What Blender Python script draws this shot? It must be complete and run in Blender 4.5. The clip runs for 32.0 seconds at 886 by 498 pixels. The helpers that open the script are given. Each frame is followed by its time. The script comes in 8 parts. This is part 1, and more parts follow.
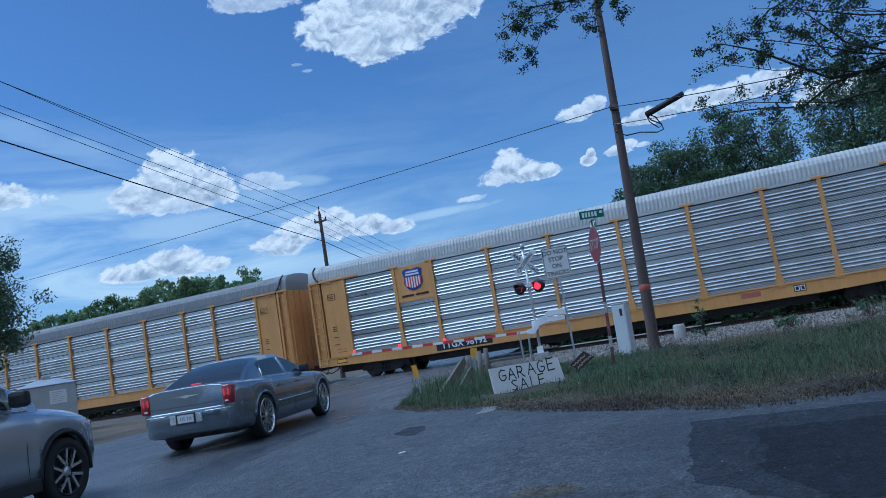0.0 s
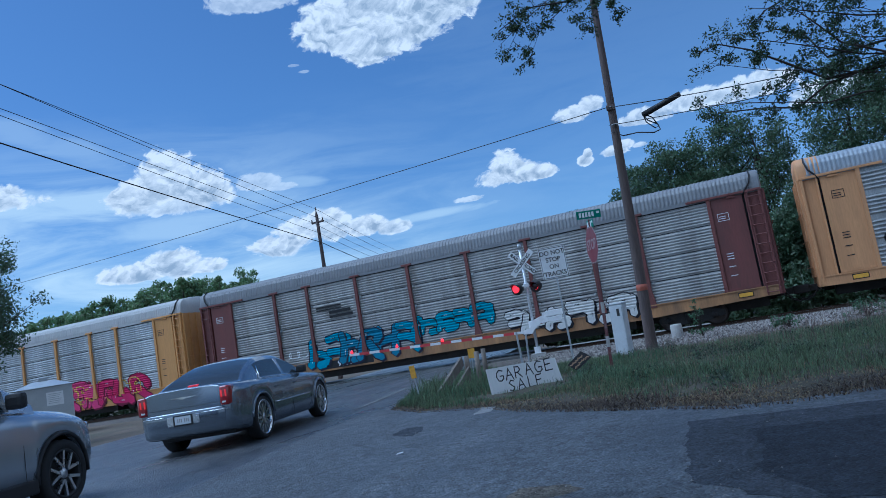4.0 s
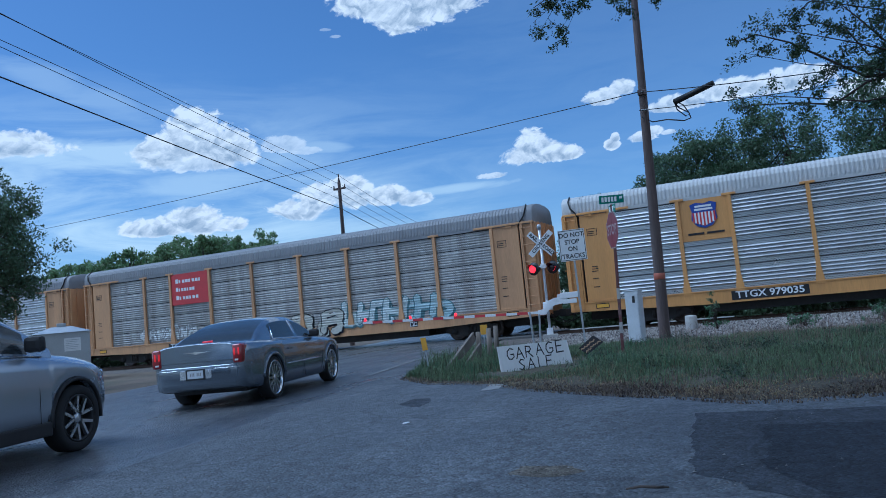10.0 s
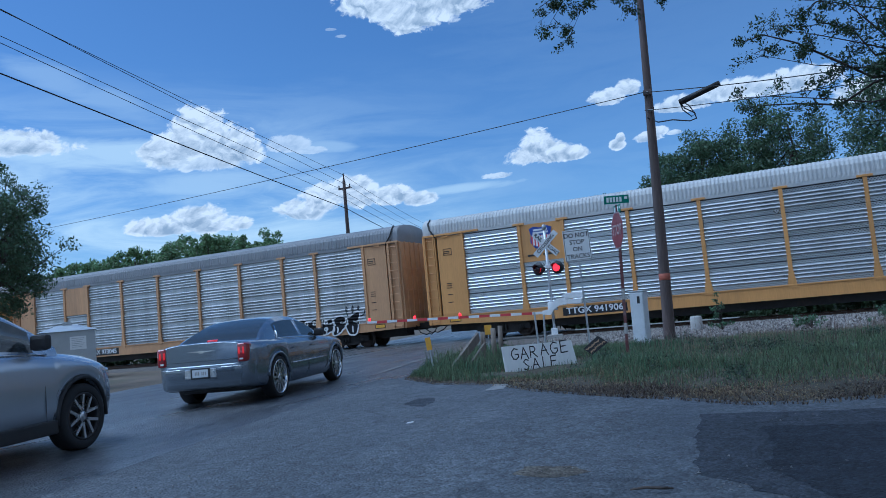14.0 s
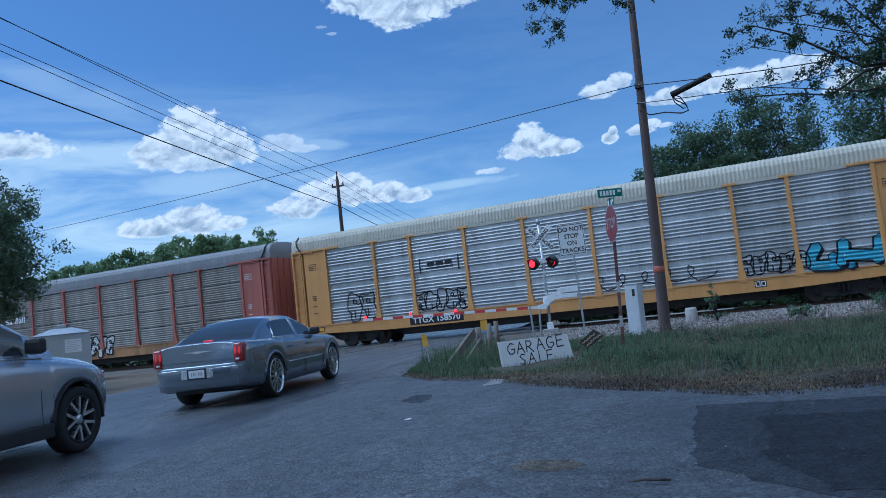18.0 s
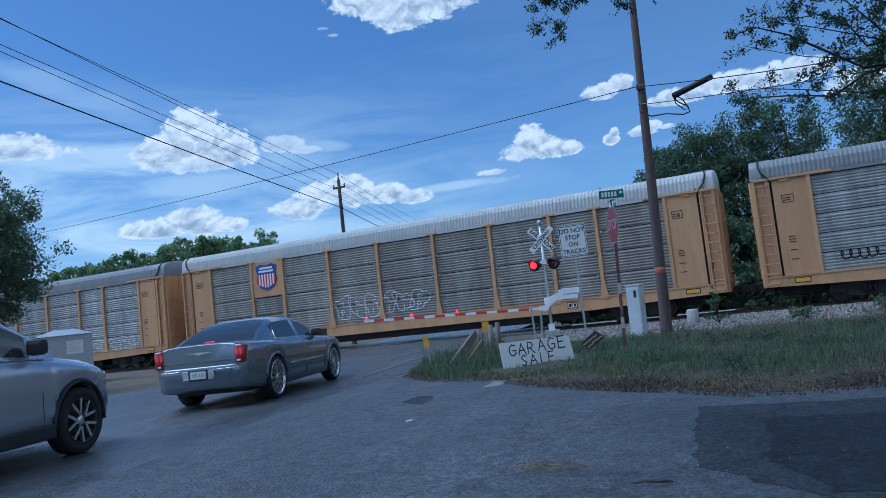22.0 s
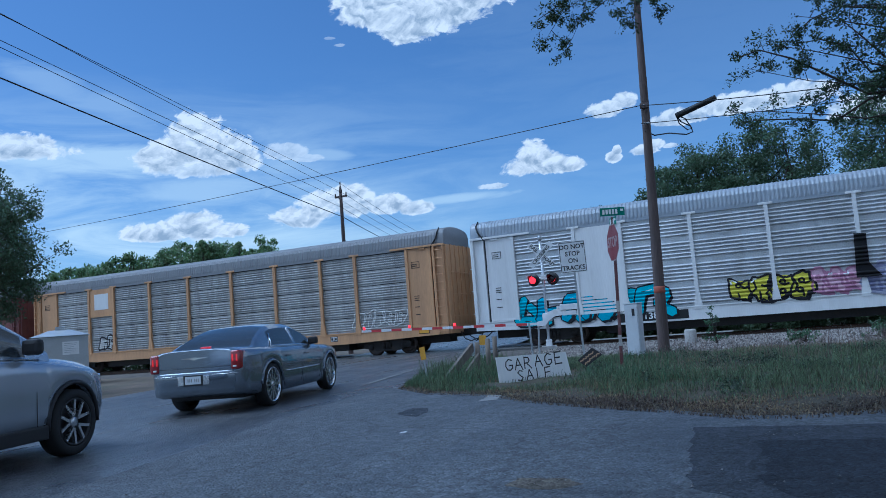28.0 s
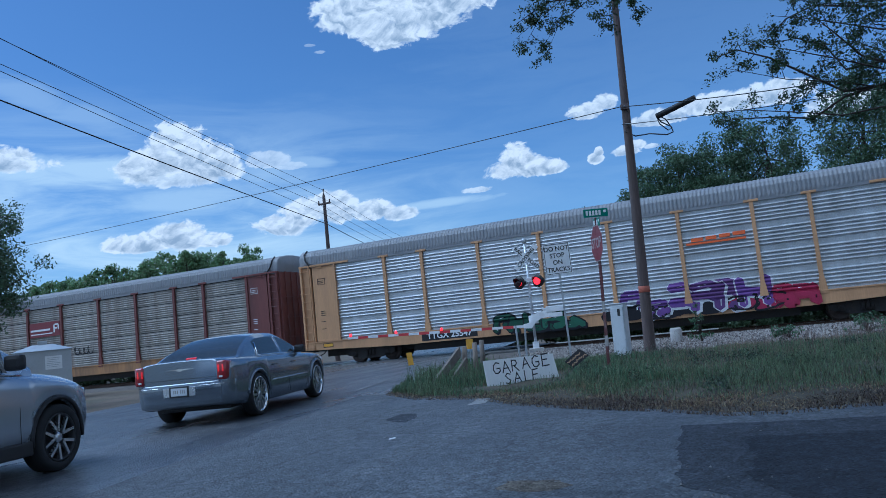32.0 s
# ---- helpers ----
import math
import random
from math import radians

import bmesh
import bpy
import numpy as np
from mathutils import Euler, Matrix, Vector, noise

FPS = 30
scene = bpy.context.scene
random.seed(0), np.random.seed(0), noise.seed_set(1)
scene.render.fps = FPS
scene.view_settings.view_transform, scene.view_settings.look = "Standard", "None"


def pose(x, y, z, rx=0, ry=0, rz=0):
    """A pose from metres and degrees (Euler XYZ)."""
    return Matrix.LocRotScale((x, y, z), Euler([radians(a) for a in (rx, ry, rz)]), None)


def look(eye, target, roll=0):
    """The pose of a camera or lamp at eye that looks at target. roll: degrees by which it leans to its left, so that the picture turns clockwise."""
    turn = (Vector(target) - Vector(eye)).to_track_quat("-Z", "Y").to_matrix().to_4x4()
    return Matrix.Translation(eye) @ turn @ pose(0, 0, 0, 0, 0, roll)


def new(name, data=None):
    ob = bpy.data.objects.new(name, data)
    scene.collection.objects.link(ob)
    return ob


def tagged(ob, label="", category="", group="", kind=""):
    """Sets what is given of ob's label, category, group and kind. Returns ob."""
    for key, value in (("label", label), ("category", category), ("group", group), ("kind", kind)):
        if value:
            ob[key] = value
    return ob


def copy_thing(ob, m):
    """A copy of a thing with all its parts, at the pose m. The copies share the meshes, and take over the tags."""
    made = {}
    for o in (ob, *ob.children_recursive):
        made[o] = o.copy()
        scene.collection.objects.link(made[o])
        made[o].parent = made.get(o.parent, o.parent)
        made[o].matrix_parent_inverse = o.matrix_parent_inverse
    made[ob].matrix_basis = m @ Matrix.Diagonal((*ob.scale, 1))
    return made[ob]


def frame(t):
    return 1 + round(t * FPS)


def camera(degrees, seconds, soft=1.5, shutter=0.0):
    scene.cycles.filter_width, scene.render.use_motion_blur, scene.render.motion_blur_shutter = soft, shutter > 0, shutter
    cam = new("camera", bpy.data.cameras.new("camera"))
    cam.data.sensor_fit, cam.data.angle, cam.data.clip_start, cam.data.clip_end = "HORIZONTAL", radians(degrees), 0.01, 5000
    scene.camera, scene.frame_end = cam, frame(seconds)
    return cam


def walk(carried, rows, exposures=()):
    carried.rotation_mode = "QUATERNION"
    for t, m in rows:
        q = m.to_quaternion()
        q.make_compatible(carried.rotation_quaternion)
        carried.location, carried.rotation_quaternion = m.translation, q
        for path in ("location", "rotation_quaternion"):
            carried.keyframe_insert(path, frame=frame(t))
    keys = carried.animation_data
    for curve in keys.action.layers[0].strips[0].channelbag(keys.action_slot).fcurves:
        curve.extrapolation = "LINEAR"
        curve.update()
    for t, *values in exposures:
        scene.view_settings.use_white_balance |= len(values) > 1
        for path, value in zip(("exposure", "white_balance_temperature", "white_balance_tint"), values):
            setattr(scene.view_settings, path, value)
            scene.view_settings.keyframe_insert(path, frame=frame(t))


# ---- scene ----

# ---------------------------------------------------------------- camera and its path
EYE = (0.0, 0.0, 1.212)
PATH = [
    (0.0, pose(*EYE, 96.943, 9.353, 24.023)),
    (0.5, pose(*EYE, 96.999, 9.332, 23.981)),
    (1.0, pose(*EYE, 97.063, 9.314, 23.961)),
    (1.5, pose(*EYE, 97.099, 9.434, 23.944)),
    (2.0, pose(*EYE, 97.086, 9.413, 23.942)),
    (2.5, pose(*EYE, 97.026, 9.441, 23.909)),
    (3.0, pose(*EYE, 96.943, 9.491, 23.863)),
    (3.5, pose(*EYE, 96.953, 9.525, 23.825)),
    (5.5, pose(*EYE, 96.875, 8.732, 23.851)),
    (6.0, pose(*EYE, 96.453, 5.135, 23.648)),
    (6.5, pose(*EYE, 95.744, 3.210, 21.987)),
    (7.0, pose(*EYE, 94.669, 5.073, 19.537)),
    (7.5, pose(*EYE, 93.849, 6.122, 19.694)),
    (8.0, pose(*EYE, 94.288, 5.082, 21.895)),
    (8.5, pose(*EYE, 94.947, 5.140, 23.584)),
    (9.0, pose(*EYE, 95.124, 5.075, 24.503)),
    (9.5, pose(*EYE, 95.078, 5.261, 24.839)),
    (10.0, pose(*EYE, 95.101, 5.454, 24.859)),
    (10.5, pose(*EYE, 95.060, 5.636, 25.022)),
    (11.0, pose(*EYE, 95.059, 5.962, 25.232)),
    (11.5, pose(*EYE, 95.075, 6.174, 25.229)),
    (12.0, pose(*EYE, 95.050, 6.190, 25.202)),
    (12.5, pose(*EYE, 95.026, 6.215, 25.189)),
    (13.0, pose(*EYE, 95.044, 6.092, 25.148)),
    (13.5, pose(*EYE, 95.096, 5.482, 25.122)),
    (14.0, pose(*EYE, 95.122, 5.250, 25.208)),
    (14.5, pose(*EYE, 94.978, 5.462, 25.142)),
    (16.5, pose(*EYE, 94.908, 6.184, 24.888)),
    (17.0, pose(*EYE, 94.901, 6.175, 24.927)),
    (17.5, pose(*EYE, 94.878, 6.154, 24.952)),
    (18.0, pose(*EYE, 94.797, 6.273, 24.874)),
    (18.5, pose(*EYE, 94.692, 6.303, 24.854)),
    (19.0, pose(*EYE, 94.672, 6.529, 24.812)),
    (19.5, pose(*EYE, 94.707, 6.696, 24.785)),
    (20.0, pose(*EYE, 94.670, 6.682, 24.794)),
    (20.5, pose(*EYE, 94.707, 6.553, 24.803)),
    (21.0, pose(*EYE, 94.791, 6.255, 24.912)),
    (21.5, pose(*EYE, 94.894, 6.192, 24.977)),
    (22.0, pose(*EYE, 94.911, 6.254, 24.978)),
    (22.5, pose(*EYE, 94.909, 6.309, 24.946)),
    (23.0, pose(*EYE, 94.904, 6.489, 24.945)),
    (23.5, pose(*EYE, 94.873, 6.645, 24.907)),
    (24.0, pose(*EYE, 94.929, 6.685, 24.857)),
    (24.5, pose(*EYE, 94.983, 5.845, 24.964)),
    (25.0, pose(*EYE, 95.339, 3.872, 25.613)),
    (25.5, pose(*EYE, 95.393, 4.480, 25.330)),
    (27.5, pose(*EYE, 95.853, 4.317, 24.927)),
    (28.0, pose(*EYE, 95.840, 4.503, 24.793)),
    (28.5, pose(*EYE, 95.727, 4.639, 24.590)),
    (29.0, pose(*EYE, 95.764, 4.780, 24.465)),
    (29.5, pose(*EYE, 95.869, 5.039, 24.350)),
    (30.0, pose(*EYE, 95.955, 5.381, 24.189)),
    (30.5, pose(*EYE, 96.152, 5.553, 24.046)),
    (31.0, pose(*EYE, 96.332, 5.597, 23.954)),
    (31.5, pose(*EYE, 96.246, 5.701, 23.898)),
    (32.0, pose(*EYE, 96.105, 5.918, 23.763)),
]
cam = camera(61.8, 32.0, soft=0.4)
walk(cam, PATH, [(0.0, 0.0, 4290, 4), (1.2, 0.02, 4290, 4), (2.5, 0.08, 4290, 4), (32.0, 0.08, 4290, 4)])

# ---------------------------------------------------------------- light
SUN_AZ, SUN_EL = 246.0, 58.0          # compass style: from +y towards +x
SKY_STRENGTH, SUN_STRENGTH = 0.079, 2.15
# clouds: azimuth from +y towards +x, elevation, half width, half height (degrees), body
CLOUDS = [
    (-24.0, 24.6, 6.0, 3.1, 1.0), (-28.2, 24.4, 3.4, 2.3, 1.0), (-19.6, 25.4, 4.0, 2.4, 1.0), (-25.6, 22.6, 2.4, 1.5, 1.0),
    (-42.5, 14.6, 2.6, 2.2, 1.0), (-44.9, 13.6, 2.2, 1.5, 0.95), (-40.4, 13.7, 2.4, 1.6, 1.0), (-42.6, 12.9, 3.8, 0.9, 0.8),
    (-35.9, 13.9, 1.7, 0.7, 0.6), (-34.2, 13.4, 1.3, 0.35, 0.5), (-54.2, 14.0, 3.0, 1.0, 0.95), (-45.6, 8.2, 2.4, 0.85, 1.0),
    (-42.4, 8.5, 2.2, 1.2, 1.0), (-40.4, 8.2, 1.5, 0.7, 1.0), (-35.4, 8.9, 2.0, 0.9, 0.95), (-33.6, 9.7, 1.8, 1.3, 1.0),
    (-31.2, 9.9, 1.9, 1.5, 1.0), (-28.3, 9.5, 1.7, 0.9, 1.0), (-26.2, 9.1, 1.5, 0.6, 0.9), (-16.4, 11.5, 2.9, 1.0, 1.0),
    (-16.6, 12.4, 1.5, 1.1, 1.0), (-14.2, 11.3, 1.5, 0.6, 1.0), (-20.0, 10.3, 1.2, 0.28, 0.75), (-10.9, 15.0, 1.5, 0.7, 0.95),
    (-9.4, 15.5, 0.9, 0.7, 0.95), (-10.6, 11.5, 0.55, 0.45, 0.95), (-10.35, 11.95, 0.35, 0.4, 0.95), (-8.3, 11.7, 1.0, 0.45, 0.9), (-7.4, 12.05, 0.7, 0.4, 0.9), (-6.4, 11.8, 0.6, 0.22, 0.8),
    (-5.6, 13.7, 2.2, 0.7, 0.9), (-1.6, 14.1, 2.6, 0.9, 0.95), (2.2, 13.8, 3.0, 1.0, 0.95), (6.5, 12.2, 2.4, 0.9, 0.9),
    (-31.3, 21.6, 0.55, 0.16, 0.4), (-32.0, 22.1, 0.4, 0.12, 0.3), (-34.5, 26.7, 3.6, 1.0, 0.7),
]

# thin streaks: azimuth, elevation, half width, half height, tilt, body
STREAKS = [(-48.5, 13.4, 9.0, 1.5, -0.03, 0.85), (-42.0, 11.2, 6.0, 1.3, 0.02, 0.6), (-50.0, 17.6, 6.0, 1.3, -0.35, 0.35), (-23.0, 9.6, 5.0, 0.45, 0.03, 0.7), (-56.0, 11.0, 7.0, 2.2, 0.0, 0.5), (-33.0, 13.6, 2.6, 0.6, -0.1, 0.5), (-38.0, 7.0, 12.0, 1.2, 0.0, 0.45), (4.0, 20.0, 30.0, 16.0, 0.0, 0.08)]


def build_world():
    w = bpy.data.worlds.new("sky")
    scene.world = w
    w.use_nodes = True
    nt = w.node_tree
    nt.nodes.clear()
    N, K = nt.nodes.new, nt.links.new

    def sock(s, v):
        if isinstance(v, (int, float)):
            s.default_value = v
        else:
            K(v, s)

    def m(op, a, b=0.0, c=0.0, clamp=False):
        n = N("ShaderNodeMath")
        n.operation, n.use_clamp = op, clamp
        for i, v in enumerate((a, b, c)):
            sock(n.inputs[i], v)
        return n.outputs[0]

    def smooth(x, lo, hi):
        n = N("ShaderNodeMapRange")
        n.interpolation_type = "SMOOTHSTEP"
        sock(n.inputs[0], x)
        n.inputs[1].default_value, n.inputs[2].default_value = lo, hi
        return n.outputs[0]

    def fbm(vec, scale, detail, rough=0.55, dist=0.0):
        n = N("ShaderNodeTexNoise")
        K(vec, n.inputs["Vector"])
        n.inputs["Scale"].default_value, n.inputs["Detail"].default_value = scale, detail
        n.inputs["Roughness"].default_value, n.inputs["Distortion"].default_value = rough, dist
        return n.outputs[0]

    co = N("ShaderNodeTexCoord").outputs["Generated"]
    sep = N("ShaderNodeSeparateXYZ")
    K(co, sep.inputs[0])
    x, y, z = sep.outputs
    az = m("MULTIPLY", m("ARCTAN2", x, y), 57.2958)
    el = m("MULTIPLY", m("ARCSINE", z), 57.2958)
    sky = N("ShaderNodeTexSky")
    sky.sky_type, sky.sun_disc = "NISHITA", False
    sky.sun_elevation, sky.sun_rotation = radians(SUN_EL), radians(SUN_AZ)
    sky.air_density, sky.dust_density, sky.ozone_density = 1.0, 0.6, 2.2
    squash = N("ShaderNodeVectorMath")
    squash.operation = "MULTIPLY"
    K(co, squash.inputs[0])
    squash.inputs[1].default_value = (1, 1, 1.9)
    big = fbm(squash.outputs[0], 20.0, 8.0, 0.52, 0.35)
    fine = fbm(squash.outputs[0], 75.0, 6.0, 0.6, 0.3)

    def billow(lift):
        """Heaped round lobes at several sizes, on a sky shifted upwards by lift degrees."""
        c = N("ShaderNodeCombineXYZ")
        wob = m("MULTIPLY", m("SUBTRACT", big, 0.5), 3.0)
        sock(c.inputs[0], m("ADD", m("ADD", az, wob), lift * 0.5))
        sock(c.inputs[1], m("ADD", m("MULTIPLY", m("ADD", el, lift), 1.25), wob))
        n = N("ShaderNodeTexVoronoi")
        n.feature, n.normalize = "SMOOTH_F1", True
        K(c.outputs[0], n.inputs["Vector"])
        n.inputs["Scale"].default_value, n.inputs["Detail"].default_value = 0.85, 3.0
        n.inputs["Roughness"].default_value, n.inputs["Lacunarity"].default_value = 0.55, 2.2
        n.inputs["Smoothness"].default_value = 0.35
        return m("SUBTRACT", 1.0, m("MULTIPLY", n.outputs["Distance"], 1.6))

    heap, heap_up = billow(0.0), billow(0.42)
    relief = m("SUBTRACT", heap_up, heap)
    puff = m("ADD", m("MULTIPLY", m("SUBTRACT", heap, 0.5), 1.9), m("ADD", m("MULTIPLY", m("SUBTRACT", big, 0.5), 1.9), m("MULTIPLY", m("SUBTRACT", fine, 0.5), 0.65)))
    dens, low = 0.0, 0.0
    for a0, e0, hw, hh, amount in CLOUDS:
        u = m("DIVIDE", m("SUBTRACT", az, a0), hw)
        v = m("DIVIDE", m("SUBTRACT", el, e0), hh)
        v2 = m("MULTIPLY", m("MULTIPLY", v, v), m("ADD", 1.0, m("MULTIPLY", m("LESS_THAN", v, 0.0), 0.8)))
        d = m("SUBTRACT", 1.15, m("ADD", m("MULTIPLY", u, u), v2))
        one = m("MULTIPLY", smooth(m("ADD", d, puff), -0.04, 0.52), amount)
        dens = m("MAXIMUM", dens, one)
        under = smooth(m("ADD", m("MULTIPLY", v, -1.0), m("MULTIPLY", m("SUBTRACT", big, 0.5), 2.4)), -0.9, 1.1)
        low = m("MAXIMUM", low, m("MULTIPLY", smooth(d, -0.1, 0.9), under))
    # clouds go on round the unseen sky, thickened there to add fill light
    away = smooth(m("ABSOLUTE", m("SUBTRACT", az, -24.0)), 36.0, 50.0)
    rest = m("MULTIPLY", smooth(fbm(squash.outputs[0], 3.2, 9.0, 0.6, 0.3), 0.42, 0.58), away)
    dens = m("MAXIMUM", dens, rest)
    # thin high veil, thicker low down
    stretch = N("ShaderNodeMapping")
    K(co, stretch.inputs[0])
    stretch.inputs["Scale"].default_value = (1.0, 1.0, 5.0)
    stretch.inputs["Rotation"].default_value = (0.12, -0.22, 0.0)
    thin = fbm(stretch.outputs[0], 9.0, 7.0, 0.6, 0.6)
    veil = smooth(fbm(stretch.outputs[0], 4.0, 7.0, 0.6, 0.6), 0.32, 0.66)
    veil = m("MULTIPLY", veil, smooth(m("MULTIPLY", el, -1.0), -21.0, -8.0))
    lowhaze = smooth(m("MULTIPLY", el, -1.0), -14.0, 3.0)
    veil = m("ADD", m("MULTIPLY", veil, m("ADD", 0.12, m("MULTIPLY", smooth(m("MULTIPLY", az, -1.0), 14.0, 42.0), 0.80))),
             m("ADD", m("MULTIPLY", lowhaze, 0.18), 0.012), clamp=True)
    # long streaks of thin cloud
    for a0, e0, hw, hh, tilt, amount in STREAKS:
        u = m("DIVIDE", m("SUBTRACT", az, a0), hw)
        v = m("DIVIDE", m("SUBTRACT", m("SUBTRACT", el, e0), m("MULTIPLY", m("SUBTRACT", az, a0), tilt)), hh)
        d = m("SUBTRACT", 1.0, m("ADD", m("MULTIPLY", u, u), m("MULTIPLY", v, v)))
        veil = m("MAXIMUM", veil, m("MULTIPLY", smooth(m("ADD", d, m("MULTIPLY", m("SUBTRACT", thin, 0.5), 2.2)), -0.3, 1.0), amount))

    def mix(f, a, b):
        n = N("ShaderNodeMix")
        n.data_type = "RGBA"
        sock(n.inputs["Factor"], f)
        for s, v in ((n.inputs[6], a), (n.inputs[7], b)):
            if isinstance(v, tuple):
                s.default_value = v
            else:
                K(v, s)
        return n.outputs[2]

    gain = N("ShaderNodeVectorMath")
    gain.operation = "SCALE"
    K(sky.outputs[0], gain.inputs[0])
    gain.inputs["Scale"].default_value = SKY_STRENGTH
    shade = m("MULTIPLY", dens, m("ADD", m("MULTIPLY", low, 0.75), m("ADD", m("MULTIPLY", relief, 1.9), 0.12)), clamp=True)
    white = mix(shade, (0.84, 0.74, 0.62, 1), (0.36, 0.37, 0.37, 1))
    c = mix(m("MULTIPLY", veil, 0.8), gain.outputs[0], (0.72, 0.71, 0.60, 1))
    c = mix(dens, c, white)
    bg = N("ShaderNodeBackground")
    K(c, bg.inputs[0])
    out = N("ShaderNodeOutputWorld")
    K(bg.outputs[0], out.inputs[0])


build_world()
sun = new("sun", bpy.data.lights.new("sun", "SUN"))
sun.data.energy, sun.data.angle, sun.data.color = SUN_STRENGTH, radians(50), (1.0, 0.94, 0.85)
_a, _e = radians(SUN_AZ), radians(SUN_EL)
sun.matrix_world = look((0, 0, 0), (-math.sin(_a) * math.cos(_e), -math.cos(_a) * math.cos(_e), -math.sin(_e)))


# ---------------------------------------------------------------- materials
def material(name, color, rough=0.6, metal=0.0, vary=0.12, scale=3.0, grain=40.0, bump=0.0, dirt=None, dirt_amount=0.0,
             stretch=(1, 1, 1), spread=0.0, coat=0.0, emit=None, emit_strength=0.0, rough_vary=0.1, spec=0.5):
    """Painted or weathered surface: colour varied at two scales, stains of another colour, grain in the gloss and relief."""
    m = bpy.data.materials.new(name)
    m.use_nodes = True
    nt = m.node_tree
    N, K = nt.nodes.new, nt.links.new
    b = nt.nodes["Principled BSDF"]
    b.inputs["Metallic"].default_value = metal
    b.inputs["Coat Weight"].default_value = coat
    b.inputs["Coat Roughness"].default_value = 0.06
    b.inputs["Specular IOR Level"].default_value = spec
    co = N("ShaderNodeTexCoord")
    mp = N("ShaderNodeMapping")
    K(co.outputs["Object"], mp.inputs[0])
    mp.inputs["Scale"].default_value = stretch
    shift = N("ShaderNodeMath")
    shift.operation = "MULTIPLY"
    K(N("ShaderNodeObjectInfo").outputs["Random"], shift.inputs[0])
    shift.inputs[1].default_value = 37.0
    K(shift.outputs[0], mp.inputs["Location"])

    def tex(sc, det, rg=0.6):
        n = N("ShaderNodeTexNoise")
        K(mp.outputs[0], n.inputs["Vector"])
        n.inputs["Scale"].default_value, n.inputs["Detail"].default_value, n.inputs["Roughness"].default_value = sc, det, rg
        return n.outputs[0]

    def rng(v, lo, hi, a, c):
        n = N("ShaderNodeMapRange")
        K(v, n.inputs[0])
        for i, q in enumerate((lo, hi, a, c)):
            n.inputs[i + 1].default_value = q
        return n.outputs[0]

    t1, t2 = tex(scale, 5), tex(grain, 4)
    mul = N("ShaderNodeMath")
    mul.operation = "MULTIPLY"
    K(rng(t1, 0.3, 0.7, 1 - vary, 1 + vary), mul.inputs[0])
    K(rng(t2, 0.3, 0.7, 1 - vary * 0.7, 1 + vary * 0.7), mul.inputs[1])
    val = mul.outputs[0]
    if spread:
        oi = N("ShaderNodeObjectInfo")
        m3 = N("ShaderNodeMath")
        m3.operation = "MULTIPLY"
        K(val, m3.inputs[0])
        K(rng(oi.outputs["Random"], 0, 1, 1 - spread, 1 + spread), m3.inputs[1])
        val = m3.outputs[0]
    hsv = N("ShaderNodeHueSaturation")
    hsv.inputs["Color"].default_value = (*color, 1)
    K(val, hsv.inputs["Value"])
    col = hsv.outputs[0]
    if dirt:
        mx = N("ShaderNodeMix")
        mx.data_type = "RGBA"
        K(rng(tex(scale * 0.7, 8, 0.7), 0.62 - dirt_amount * 0.3, 0.72, 0, min(1, dirt_amount * 1.6)), mx.inputs["Factor"])
        K(col, mx.inputs[6])
        mx.inputs[7].default_value = (*dirt, 1)
        col = mx.outputs[2]
    K(col, b.inputs["Base Color"])
    K(rng(t1, 0.3, 0.7, max(0.02, rough - rough_vary), min(1, rough + rough_vary)), b.inputs["Roughness"])
    if bump:
        bp = N("ShaderNodeBump")
        bp.inputs["Strength"].default_value, bp.inputs["Distance"].default_value = 0.6, bump
        K(t2, bp.inputs["Height"])
        K(bp.outputs[0], b.inputs["Normal"])
    if emit:
        b.inputs["Emission Color"].default_value = (*emit, 1)
        b.inputs["Emission Strength"].default_value = emit_strength
    return m


def glass_material(name, tint, rough=0.03):
    m = bpy.data.materials.new(name)
    m.use_nodes = True
    b = m.node_tree.nodes["Principled BSDF"]
    b.inputs["Base Color"].default_value = (*tint, 1)
    b.inputs["Roughness"].default_value, b.inputs["Transmission Weight"].default_value = rough, 0.5
    b.inputs["IOR"].default_value = 1.5
    return m


def leaf_material(name, color, spread=0.35):
    m = bpy.data.materials.new(name)
    m.use_nodes = True
    nt = m.node_tree
    N, K = nt.nodes.new, nt.links.new
    b = nt.nodes["Principled BSDF"]
    g = N("ShaderNodeNewGeometry")
    hsv = N("ShaderNodeHueSaturation")
    hsv.inputs["Color"].default_value = (*color, 1)
    for out, lo, hi in (("Value", 1 - spread, 1 + spread),):
        r = N("ShaderNodeMapRange")
        K(g.outputs["Random Per Island"], r.inputs[0])
        r.inputs[3].default_value, r.inputs[4].default_value = lo, hi
        K(r.outputs[0], hsv.inputs[out])
    h = N("ShaderNodeMapRange")
    K(g.outputs["Random Per Island"], h.inputs[0])
    h.inputs[3].default_value, h.inputs[4].default_value = 0.47, 0.53
    K(h.outputs[0], hsv.inputs["Hue"])
    K(hsv.outputs[0], b.inputs["Base Color"])
    b.inputs["Roughness"].default_value = 0.55
    b.inputs["Transmission Weight"].default_value = 0.0
    tr = N("ShaderNodeBsdfTranslucent")
    K(hsv.outputs[0], tr.inputs[0])
    ms = N("ShaderNodeMixShader")
    ms.inputs[0].default_value = 0.3
    K(b.outputs[0], ms.inputs[1])
    K(tr.outputs[0], ms.inputs[2])
    K(ms.outputs[0], nt.nodes["Material Output"].inputs[0])
    return m


